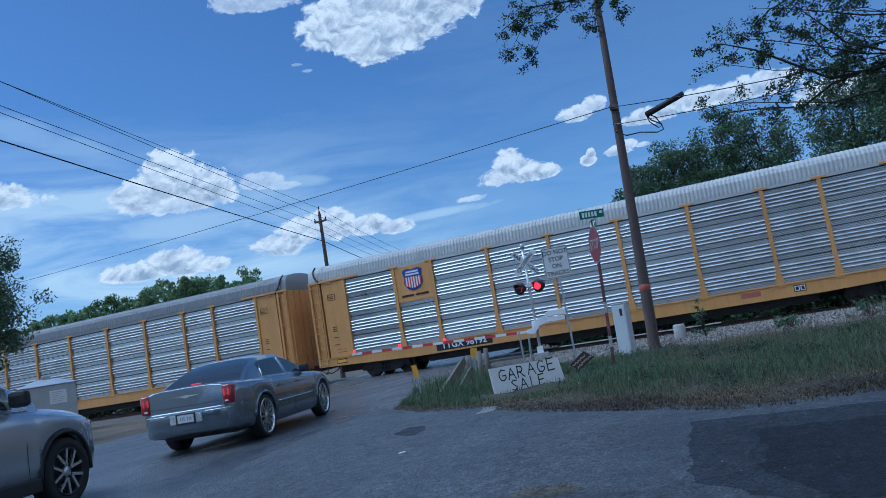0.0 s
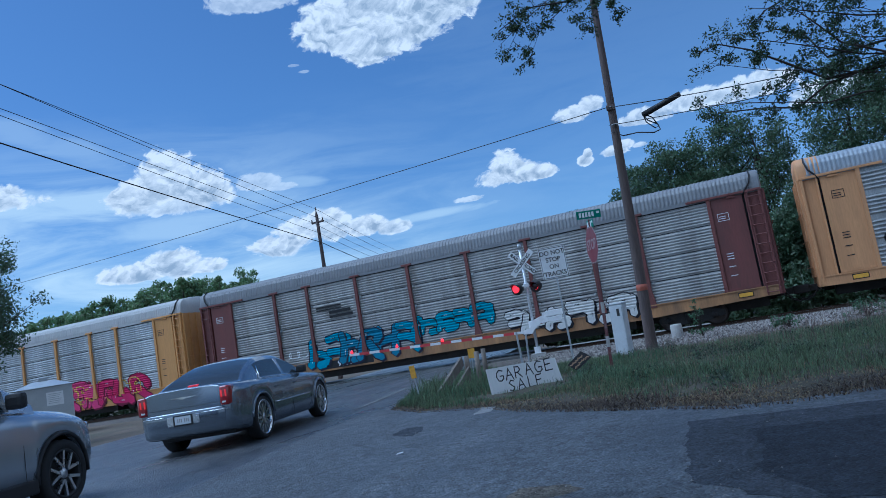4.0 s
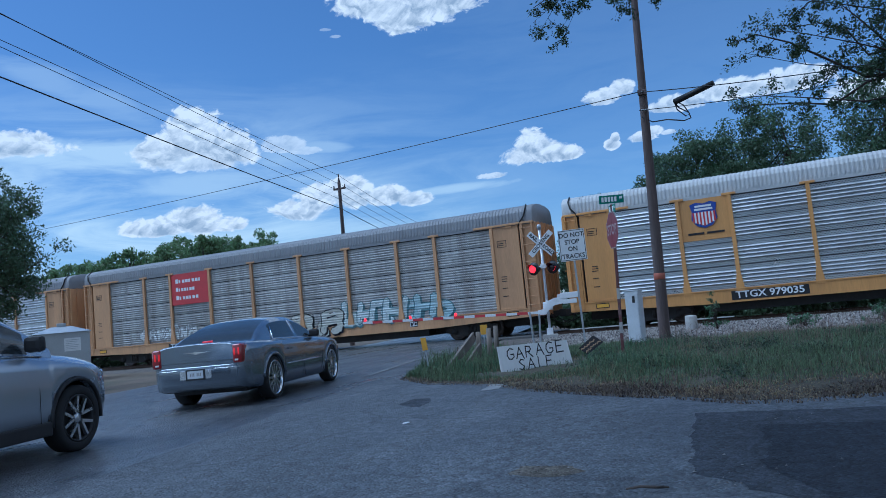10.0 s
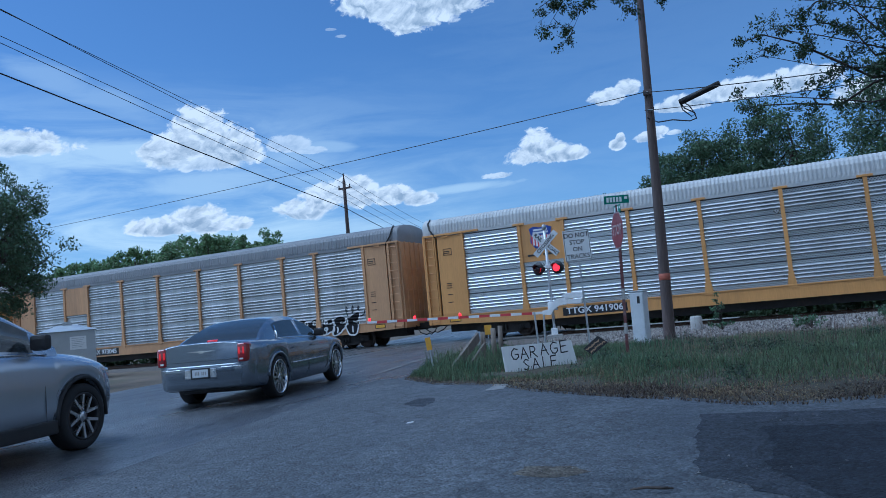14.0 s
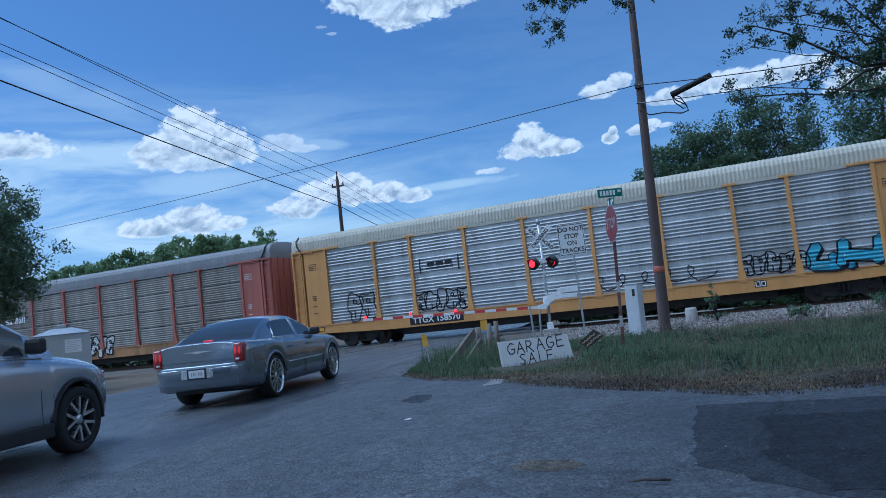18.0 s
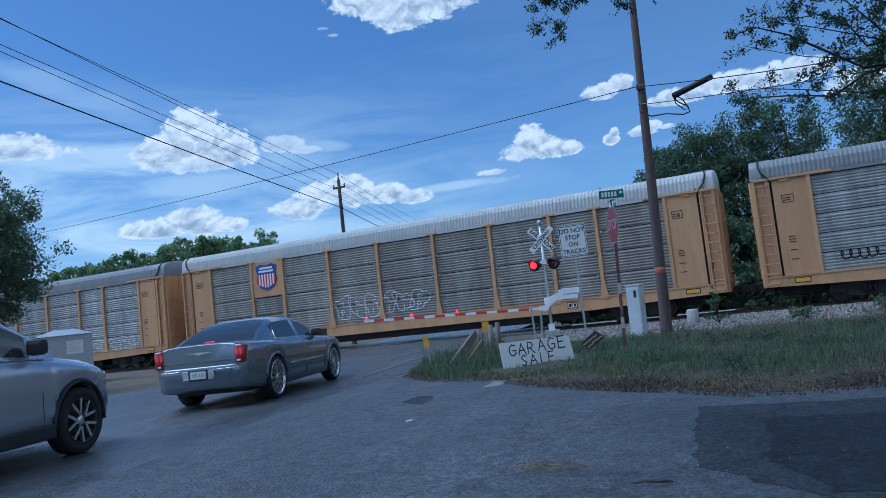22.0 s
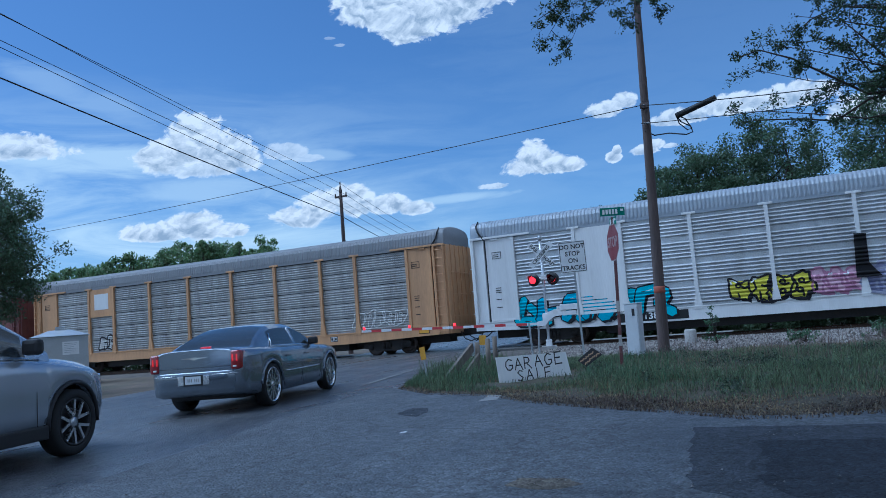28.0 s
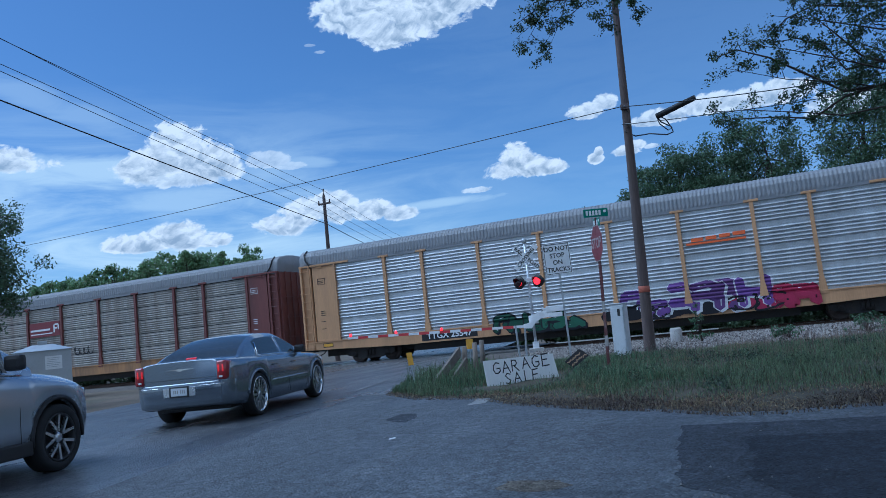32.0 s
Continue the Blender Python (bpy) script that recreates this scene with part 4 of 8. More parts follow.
def make_roof(bm):
    # ribbed sheet: each rib pitch gets a crest and a valley, bent over the car
    prof = ROOF_SECTION
    nx = int(26.9 / 0.155)
    rows = []
    for i in range(nx + 1):
        for s, d in ((0.0, 0.0), (0.3, 0.0), (0.5, 0.017), (0.8, 0.017)) if i < nx else ((0.0, 0.0),):
            x = 0.25 + (i + s) * 26.9 / nx
            ring = []
            for y, z in prof:
                if z < EAVE + 0.1:
                    dy, dz = 0, 0
                else:
                    cy, cz = y - 1.5, z - (EAVE - 0.6)
                    l = math.hypot(cy * 0.9, cz)
                    dy, dz = d * cy * 0.9 / l, d * cz / l
                ring.append(bm.verts.new((x, y + dy, z + dz)))
            rows.append(ring)
    for a, b in zip(rows, rows[1:]):
        for j in range(len(prof) - 1):
            bm.faces.new((a[j], b[j], b[j + 1], a[j + 1]))


def make_roof_end(bm):
    # smooth end sheet, closed by a plate that bows out a little
    sec = ROOF_SECTION
    rings = [[bm.verts.new((x, 1.5 + (y - 1.5) * k, EAVE + (z - EAVE) * h)) for y, z in sec] for x, k, h in ((0.75, 1, 1.025), (0.03, 1, 1.025), (0.0, 0.995, 1.0), (-0.03, 0.98, 0.985))]
    for a, b in zip(rings, rings[1:]):
        for j in range(len(sec) - 1):
            bm.faces.new((a[j + 1], b[j + 1], b[j], a[j])).smooth = True
    last = rings[-1]
    hub = bm.verts.new((-0.09, 1.5, EAVE + 0.3))
    for j in range(len(last)):
        bm.faces.new((last[j], last[(j + 1) % len(last)], hub)).smooth = True


def make_ladder(bm):
    for x in (0.06, 0.50):
        box(bm, x - 0.03, x + 0.03, -0.06, 0.0, SILL_TOP - 0.35, EAVE - 0.05)


END_PARTS = {      # name: x0, x1, y0, y1, z0, z1, bevel
    "corner_post": (0.0, 0.10, -0.05, 0.10, SILL_LOW + 0.16, EAVE, 0.01),
    "ladder_backing": (0.10, 0.56, 0.05, 0.10, SILL_TOP - 0.2, EAVE - 0.02, 0),
    "jamb_post": (0.54, 0.60, -0.04, 0.10, SILL_TOP, EAVE - 0.02, 0.01),
    "end_panel": (0.68, 1.86, 0.0, 0.08, SILL_TOP, EAVE - 0.06, 0.008),
    "edge_post": (1.86, 2.00, -0.05, 0.10, SILL_TOP, EAVE - 0.02, 0.01),
    "kick_plate": (0.72, 1.82, -0.012, 0.0, SILL_TOP + 0.02, SILL_TOP + 0.10, 0),
    "latch_box": (0.95, 1.25, -0.05, 0.0, EAVE - 0.14, EAVE - 0.06, 0),
}


def make_hose(bm):
    tube(bm, [(0.62, -0.04, EAVE - 0.10), (0.55, -0.04, EAVE + 0.05), (0.36, -0.03, EAVE + 0.28), (0.28, 0.03, EAVE + 0.58), (0.30, 0.30, EAVE + 0.80)], 0.035, 6)


def make_eave_bar(bm):
    box(bm, -0.03, 2.75, -0.07, 0.09, EAVE - 0.05, EAVE + 0.04, 0.01)


def make_eave_rail(bm):
    box(bm, 0.0, 27.4, 0.0, 0.12, PANEL_TOP, EAVE + 0.02)


def make_body(bm):
    # shell behind the panels: floor, ends and far side
    box(bm, 0.10, 27.3, 0.12, 2.97, SILL_TOP - 0.15, EAVE + 0.3)


def make_end_wall(bm):
    box(bm, -0.10, 0.06, 0.06, 2.94, SILL_LOW + 0.15, EAVE - 0.01, 0.03)
    for y in (0.5, 1.0, 1.5, 2.0, 2.5):
        box(bm, -0.14, -0.09, y - 0.05, y + 0.05, SILL_TOP, EAVE)
    for z in (SILL_TOP + 0.4, SILL_TOP + 1.4, SILL_TOP + 2.4):
        rod(bm, (-0.19, 0.15, z), (-0.19, 2.85, z), 0.02, n=6)


def make_truck_frame(bm):
    for y in (0.36, 2.64):
        slab(bm, [(-1.25, 0.36), (-1.25, 0.58), (-0.85, 0.66), (-0.45, 0.86), (0.45, 0.86), (0.85, 0.66), (1.25, 0.58), (1.25, 0.36), (0.95, 0.32), (0.55, 0.20), (-0.55, 0.20), (-0.95, 0.32)], y - 0.09, y + 0.09)
        for x in (-0.85, 0.85):
            rod(bm, (x, y - 0.16, 0.42), (x, y + 0.1, 0.42), 0.13, n=10)
        for x in (-0.16, 0.0, 0.16):
            rod(bm, (x, y - 0.13, 0.30), (x, y - 0.13, 0.62), 0.065, n=8)
    box(bm, -0.22, 0.22, 0.3, 2.7, 0.42, 0.66)


def make_wheelset(bm):
    for y in (-0.76, 0.76):
        m = pose(0, y, 0, 90 if y < 0 else -90)
        lathe(bm, [(0.0, 0.05), (0.10, 0.05), (0.12, 0.02), (0.30, 0.0), (0.34, 0.04), (0.42, 0.04), (0.42, -0.06), (0.455, -0.08), (0.455, -0.11), (0.0, -0.11)], 28, m=m)
        for k in range(5):
            a = 2 * math.pi * k / 5
            rod(bm, (0.22 * math.cos(a), y + (-0.03 if y < 0 else 0.03), 0.22 * math.sin(a)), (0.22 * math.cos(a), y, 0.22 * math.sin(a)), 0.045, n=6)
    rod(bm, (0, -0.8, 0), (0, 0.8, 0), 0.085, n=10)


def make_underframe(bm):
    box(bm, 0.5, 26.9, 1.1, 1.9, 0.40, 1.1)
    # low wide box added for the dark band of shade under the car
    box(bm, 5.6, 21.8, 0.4, 2.6, 0.32, 0.8)
    box(bm, 5.0, 22.4, 0.15, 2.85, 0.80, 1.1)
    box(bm, 0.2, 27.2, 2.80, 2.95, 0.60, 1.2)
    for x in np.arange(6.2, 21.5, 1.45):
        box(bm, x - 0.05, x + 0.05, 0.12, 2.88, SILL_LOW + 0.02, 0.9)
    rod(bm, (9.5, 0.75, 0.62), (11.2, 0.75, 0.62), 0.22, n=12)
    box(bm, 15.4, 16.3, 0.5, 1.1, 0.42, 0.9)


def make_coupler(bm):
    box(bm, -0.66, 0.25, 1.38, 1.62, 0.70, 0.94, 0.02)
    box(bm, -0.72, -0.38, 1.30, 1.70, 0.66, 0.98, 0.05)
    tube(bm, [(-0.1, 1.0, 0.85), (-0.3, 1.0, 0.5), (-0.55, 1.1, 0.38), (-0.7, 1.2, 0.45)], 0.025, 6)
    tube(bm, [(0.1, 1.9, 0.85), (-0.25, 1.9, 0.55), (-0.55, 1.8, 0.42), (-0.7, 1.7, 0.5)], 0.025, 6)
    rod(bm, (-0.05, 0.1, 0.72), (-0.05, 1.3, 0.78), 0.018, n=6)


# strokes that follow the ribs of the panels
def stroke(verts, faces, kind, x0, z0, x1, z1, w, lift):
    d = math.hypot(x1 - x0, z1 - z0) or 1e-6
    nx, nz = -(z1 - z0) / d * w / 2, (x1 - x0) / d * w / 2
    ex, ez = (x1 - x0) / d * w * 0.35, (z1 - z0) / d * w * 0.35
    poly = [(x0 + nx, z0 + nz), (x0 - ex, z0 - ez), (x0 - nx, z0 - nz), (x1 - nx, z1 - nz), (x1 + ex, z1 + ez), (x1 + nx, z1 + nz)]
    fill_poly(verts, faces, kind, poly, lift)


def fill_poly(verts, faces, kind, poly, lift):
    """Paint over a flat outline, following the ribs behind it."""
    lo, hi = min(p[1] for p in poly), max(p[1] for p in poly)
    knots = sorted({lo, hi, *[p[1] for p in poly], *[z for z, _ in PROFILES[kind][0] if lo < z < hi], *[z for z in (SILL_TOP, SILL_TOP + 0.002) if lo < z < hi]})
    knots = [k for i, k in enumerate(knots) if i == 0 or k - knots[i - 1] > 1e-4]

    def cut(z):
        xs = []
        for (ax, az), (bx, bz) in zip(poly, poly[1:] + poly[:1]):
            if min(az, bz) - 1e-6 <= z <= max(az, bz) + 1e-6:
                xs += [ax, bx] if abs(bz - az) < 1e-6 else [ax + (bx - ax) * min(1, max(0, (z - az) / (bz - az)))]
        return (min(xs), max(xs)) if xs else None
    prev = None
    for z in knots:
        c = cut(z)
        if c is None:
            continue
        y = (depth_at(kind, z) if SILL_TOP < z < PANEL_TOP else -0.052) - lift
        k = len(verts)
        verts += [(c[0], y, z), (c[1], y, z)]
        if prev is not None:
            faces.append((prev, prev + 1, k + 1, k))
        prev = k


PAINTS = {}


def paint(rgb):
    key = tuple(rgb)
    if key not in PAINTS:
        PAINTS[key] = material("spray_paint", rgb, 0.8, 0, 0.14, 4, 30, spec=0.25)
    return PAINTS[key]


def throw_up(car, kind, x0, x1, z0, z1, fills, line, seed, glyphs=6, weight=0.2, label=""):
    """Spray-painted row of bulging, unreadable shapes along the car's side, as quick outlines."""
    rnd = random.Random(seed)
    nf = len(fills)
    layers = [([], []) for _ in range(nf + 2)]
    w = (x1 - x0) / glyphs
    lw = 0.055 if not fills else 0.075 + 0.1 * max(0.0, weight - 0.2)
    for g in range(glyphs):
        cx, cz = x0 + (g + 0.5) * w, (z0 + z1) / 2
        h = (z1 - z0) * rnd.uniform(0.82, 1.0)
        ph = [rnd.uniform(0, 6.28) for _ in range(4)]
        amp = (0.16, 0.15, 0.09, 0.06)
        lean = rnd.uniform(-0.12, 0.18)
        pts = []
        n = 26
        for i in range(n):
            a = 2 * math.pi * i / n
            r = 1 + sum(k * math.sin((q + 2) * a + p) for q, (k, p) in enumerate(zip(amp, ph)))
            if weight >= 0.24:
                r *= 1 + 0.30 * (rnd.random() - 0.5)
            c, s = math.cos(a), math.sin(a)
            u, v = abs(c) ** 0.7 * math.copysign(1, c), abs(s) ** 0.7 * math.copysign(1, s)
            z = min(z1 + 0.1, max(z0 - 0.05, cz + 0.44 * h * r * v))
            pts.append((cx + 0.56 * w * r * u + lean * (z - cz), z))
        if fills:
            f = min(nf - 1, int(rnd.random() * nf)) if rnd.random() < 0.3 else g * nf // glyphs
            if weight >= 0.2:
                fill_poly(*layers[0], kind, [(x + 0.10, z - 0.09) for x, z in pts], 0.005 + 0.0003 * (g % 3))
            fill_poly(*layers[1 + f], kind, pts, 0.010 + 0.0006 * (g % 4))
        # outline, a small eye and a slit
        loops = [pts + pts[:1]]
        eye = rnd.choice((0, 1, 1, 2))
        for e in range(eye):
            ex, ez = cx + rnd.uniform(-0.12, 0.12) * w, cz + (0.16 if e == 0 else -0.18) * h
            loops.append([(ex + 0.13 * w * math.cos(q), ez + 0.08 * h * math.sin(q)) for q in np.linspace(0, 6.28, 9)])
        b = rnd.uniform(-0.2, 0.2) * w
        loops.append([(cx + b, cz - 0.42 * h), (cx + b * 0.6, cz - 0.28 * h), (cx + b * 0.9, cz - 0.14 * h)])
        if rnd.random() < 0.5:
            loops.append([(cx + 0.4 * w, cz + 0.1 * h), (cx + 0.2 * w, cz + 0.05 * h), (cx + 0.05 * w, cz + 0.1 * h)])
        for lp in loops:
            for i, (a, c) in enumerate(zip(lp, lp[1:])):
                stroke(*layers[0], kind, *a, *c, lw * rnd.uniform(0.8, 1.2), 0.016 + 0.0007 * (i % 4) + 0.0002 * (g % 3))
        if fills and rnd.random() < 0.7:
            k = n // 3
            for a, c in zip(pts[k:k + 3], pts[k + 1:k + 4]):
                q = lambda t: (cx + (t[0] - cx) * 0.82, cz + (t[1] - cz) * 0.82)
                stroke(*layers[-1], kind, *q(a), *q(c), 0.05, 0.021)
    mats = [paint(line)] + [paint(f) for f in fills] + [paint((0.7, 0.72, 0.74))]
    vs, fs, mi = [], [], []
    for i, (v, f) in enumerate(layers):
        fs += [tuple(k + len(vs) for k in q) for q in f]
        mi += [i] * len(f)
        vs += v
    ob = pydata("graffiti", vs, fs, mats, car)
    ob.data.polygons.foreach_set("material_index", mi)
    return tagged(ob, label or "spray-painted graffiti along the side", kind="stuff")


def graffiti(car, kind, x0, x1, z0, z1, fills, line, seed, glyphs=6, weight=0.2, label=""):
    """Spray-painted piece: interlocking broad strokes with edges, in no alphabet, along the car's side."""
    if not fills or weight < 0.15:
        return throw_up(car, kind, x0, x1, z0, z1, fills, line, seed, glyphs, weight, label)
    rnd = random.Random(seed)
    nf = len(fills)
    layers = [([], []) for _ in range(nf + 2)]
    w, h = (x1 - x0) / glyphs, z1 - z0
    broad, edge = min(0.36 * w, 0.27 * h), 0.05 + 0.12 * max(0.0, weight - 0.2)
    for g in range(glyphs):
        cx = x0 + (g + 0.5) * w
        lean, tall = rnd.uniform(-0.05, 0.28), rnd.uniform(0.84, 1.0)
        at = lambda u, v: (cx + 0.74 * w * u + lean * h * (v - 0.5) * 0.6, z0 + h * (0.12 + 0.76 * v * tall))
        a, b, c = rnd.uniform(-0.9, -0.6), rnd.uniform(0.5, 0.9), rnd.uniform(0.35, 0.65)
        stem = [at(a, 0.0), at(a + rnd.uniform(-0.15, 0.15), 0.5), at(a + rnd.uniform(-0.2, 0.2), 1.0)]
        bow = [at(a, 0.95), at(0.1, 1.0 + rnd.uniform(-0.1, 0.08)), at(b, 0.8), at(b * rnd.uniform(0.4, 1.0), c)]
        belly = [at(a + 0.1, c), at(0.2, c + rnd.uniform(-0.08, 0.1)), at(b, c * 0.6), at(b * 0.8, 0.04), at(0.0, 0.0)]
        leg = [at(rnd.uniform(-0.3, 0.2), c), at(b, rnd.uniform(0.0, 0.15)), at(b + 0.35, -0.08)]
        other = [at(b, 0.0), at(b + rnd.uniform(-0.1, 0.1), 0.5), at(b, 1.0)]
        sets = ([stem, bow, leg], [stem, belly], [stem, bow, belly], [other, bow, belly[:3]], [stem, other, [at(a, c), at(b, c + rnd.uniform(-0.2, 0.2))]], [stem, [at(a, 0.05), at(0.2, -0.02), at(b, 0.1)], leg])
        lines = sets[rnd.randrange(len(sets))]
        f = min(nf - 1, int(rnd.random() * nf)) if rnd.random() < 0.35 else g * nf // glyphs
        up = 0.008 + 0.006 * (g % 4)
        i = 0
        for ln in lines:
            for p, q in zip(ln, ln[1:]):
                bw = broad * rnd.uniform(0.85, 1.2)
                if weight >= 0.2:
                    stroke(*layers[0], kind, p[0] + 0.07, p[1] - 0.07, q[0] + 0.07, q[1] - 0.07, bw + edge, up - 0.001)
                stroke(*layers[0], kind, *p, *q, bw + 2 * edge, up + 0.0002 * i)
                stroke(*layers[1 + f], kind, *p, *q, bw, up + 0.0026 + 0.0003 * i)
                i += 1
        for ln in lines[:2]:
            (px, pz), (qx, qz) = ln[0], ln[1]
            for k in range(2):
                t0 = rnd.uniform(0.1, 0.5)
                stroke(*layers[-1 if k else 0], kind, px + (qx - px) * t0 + 0.05, pz + (qz - pz) * t0, px + (qx - px) * (t0 + 0.35) + 0.05, pz + (qz - pz) * (t0 + 0.35), 0.035, up + 0.006)
    mats = [paint(line)] + [paint(f) for f in fills] + [paint((0.7, 0.72, 0.74))]
    vs, fs, mi = [], [], []
    for i, (v, f) in enumerate(layers):
        fs += [tuple(k + len(vs) for k in q) for q in f]
        mi += [i] * len(f)
        vs += v
    ob = pydata("graffiti", vs, fs, mats, car)
    ob.data.polygons.foreach_set("material_index", mi)
    return tagged(ob, label or "spray-painted graffiti along the side", kind="stuff")


def scrawl(car, kind, x0, x1, z0, z1, rgb, seed, w=0.045, loops=5):
    """Thin sprayed line that loops along the side."""
    rnd = random.Random(seed)
    pts = []
    n = loops * 9
    for i in range(n + 1):
        t = i / n
        ph = t * loops * 2 * math.pi
        pts.append((x0 + (x1 - x0) * t + 0.35 * (x1 - x0) / loops * math.cos(ph), (z0 + z1) / 2 + (z1 - z0) / 2 * math.sin(ph) * rnd.uniform(0.6, 1)))
    vs, fs = [], []
    for i, (a, b) in enumerate(zip(pts, pts[1:])):
        stroke(vs, fs, kind, *a, *b, w, 0.01 + 0.0008 * (i % 7))
    tagged(pydata("graffiti_tag", vs, fs, [paint(rgb)], car), "thin sprayed tag on the side", kind="stuff")


def plate(car, name, x0, x1, z0, z1, mat, y=-0.005, label="", thick=0.03):
    bm = bmesh.new()
    box(bm, x0, x1, y, y + thick, z0, z1, 0.004)
    return part(name, bm, mat, car, label)


def make_unit(bm):
    box(bm, 0, 1, 0, 1, 0, 1)


def bars(car, spec, mat, y=-0.02, name="marking"):
    """Flat painted bars: (x0, x1, z0, z1), each a piece of its own."""
    for x0, x1, z0, z1 in spec:
        again(name, shared("marking", make_unit, mat), car, Matrix.Translation((x0, y, z0)) @ Matrix.Diagonal((x1 - x0, 0.012, z1 - z0, 1)))


def stencil(car, spec, mat, y):
    """Small stencilled notices, too fine to pick apart."""
    bm = bmesh.new()
    for x0, x1, z0, z1 in spec:
        box(bm, x0, x1, y, y + 0.012, z0, z1)
    tagged(part("stencil", bm, mat, car), kind="stuff")


def shield(car, x, z, s, stripes=True):
    """Shield badge: dark blue top over red and white stripes."""
    out = [(-0.5, 0.38), (-0.28, 0.46), (0, 0.40), (0.28, 0.46), (0.5, 0.38), (0.44, 0.1), (0.48, -0.2), (0.30, -0.46), (0, -0.56), (-0.30, -0.46), (-0.48, -0.2), (-0.44, 0.1)]
    bm = bmesh.new()
    slab(bm, [(x + u * s * 1.06, z + v * s * 1.06) for u, v in out], -0.034, -0.01)
    part("badge", bm, M["blue"], car, "blue shield badge with stripes")
    for i in range(13):
        u = (i - 6) * 0.068
        lowest = -0.50 + abs(u) * 0.40
        bars(car, [(x + (u - 0.034) * s, x + (u + 0.034) * s, z + lowest * s, z + 0.07 * s)], M["red"] if i % 2 == 0 else M["white"], -0.046, "badge_stripe")
    bars(car, [(x - 0.33 * s, x + 0.33 * s, z + 0.28 * s, z + 0.36 * s), (x - 0.36 * s, x + 0.36 * s, z + 0.15 * s, z + 0.23 * s)], M["white"], -0.046)


def make_car(k, st):
    """One covered car carrier, its near lower left corner at the empty."""
    kind, steel, col, roof = st["kind"], M[st["steel"]], M[st["paint"]], M[st["roof"]]
    car = thing("autorack_car", pose(0, TRACK_Y, 0), st["label"], "rail car", "cars of the train")
    posts_on = st.get("posts", True)
    again("body", shared("body", make_body, M["slot"]), car, Matrix())
    again("underframe", shared("underframe", make_underframe, M["iron"]), car, Matrix(), "dark underframe, deepened in the middle to stand for shade")
    again("side_sill", shared("side_sill", make_sill, M[st.get("sill", st["paint"])]), car, Matrix())
    again("eave_rail", shared("eave_rail", make_eave_rail, roof), car, Matrix())
    again("roof", shared("roof", make_roof, roof), car, Matrix(), "ribbed weathered roof")
    flip = Matrix.Translation((CAR_LEN, 0, 0)) @ Matrix.Diagonal((-1, 1, 1, 1))
    for m in (Matrix(), flip):
        again("roof_end", shared("roof_end", make_roof_end, M[st.get("cap", st["roof"])]), car, m)
        for nm, e in END_PARTS.items():
            again(nm, shared(nm, lambda bm: box(bm, *e), col), car, m)
        again("roof_hose", shared("roof_hose", make_hose, M["black"]), car, m, "black drain hose")
        again("eave_bar", shared("eave_bar", make_eave_bar, col), car, m)
        again("end_door", shared("end_door", make_end_wall, M[st.get("end", st["paint"])]), car, m)
        again("coupler", shared("coupler", make_coupler, M["iron"]), car, m)
        if not st.get("ladders", True):
            continue
        ladder = again("ladder", shared("ladder", make_ladder, col), car, m)
        for i in range(11):
            again("rung", shared("rung", lambda bm: rod(bm, (0.06, -0.075, 0), (0.50, -0.075, 0), 0.018, n=6), col), ladder, Matrix.Translation((0, 0, SILL_TOP - 0.25 + i * 0.37)))
    for x in (3.4, 24.0):
        tr = again("truck", shared("truck", make_truck_frame, M["iron"]), car, pose(x, 0, 0), "cast iron truck")
        for dx in (-0.88, 0.88):
            wh = again("wheelset", shared("wheelset", make_wheelset, M["wheel_steel"]), tr, Matrix())
            wh.matrix_parent_inverse = pose(dx, 1.5, 0.42)
            WHEELS.append(wh)
    plated = st.get("plated", {})
    for i, (a, b) in enumerate(zip(BAYS, BAYS[1:])):
        low = plated.get(i)
        if low == "all":
            plate(car, "plate", a + 0.06, b - 0.06, SILL_TOP, PANEL_TOP, col, 0.0)
            continue
        again("side_panel", panel_mesh(kind, b - a, mat=steel), car, pose(a, 0, 0))
        if low:
            plate(car, "plate", a + 0.06, b - 0.06, low, PANEL_TOP, M[st.get("sign", st["paint"])], 0.0)
    if kind == "seam":
        tier = (PANEL_TOP - SILL_TOP) / 4
        for x in BAYS[1:-1]:
            for q in range(1, 4):
                for dx in (-0.17, 0.17):
                    again("fastener", shared("fastener", lambda bm: box(bm, -0.035, 0.035, -0.01, 0.08, -0.04, 0.04), M["galv"]), car, pose(x + dx, 0, SILL_TOP + q * tier - 0.06))
    for x in BAYS[1:-1]:
        again("post", shared("post", make_post, col), car, pose(x, 0, 0))
    # marks along the sill
    mark = st.get("mark")
    if mark:
        x = st.get("mark_x", 7.6)
        plate(car, "mark_plate", x - 1.35, x + 1.35, SILL_LOW + 0.08, SILL_TOP - 0.10, M["black"], -0.028, "black plate with white reporting mark", 0.01)
        letters(mark, 0.36, M["white"], car, pose(x, -0.032, (SILL_LOW + SILL_TOP) / 2, 90), 0.008, 1.12)
    bars(car, [(21.05, 21.47, SILL_LOW + 0.16, SILL_TOP - 0.12)], M["black"], -0.03)
    bars(car, [(21.08, 21.25, SILL_LOW + 0.19, SILL_TOP - 0.15), (21.28, 21.44, SILL_LOW + 0.19, SILL_TOP - 0.15)], M["white"], -0.034)
    bars(car, [(21.11, 21.22, SILL_LOW + 0.22, SILL_TOP - 0.18), (21.31, 21.41, SILL_LOW + 0.22, SILL_TOP - 0.18)], M["black"], -0.038)
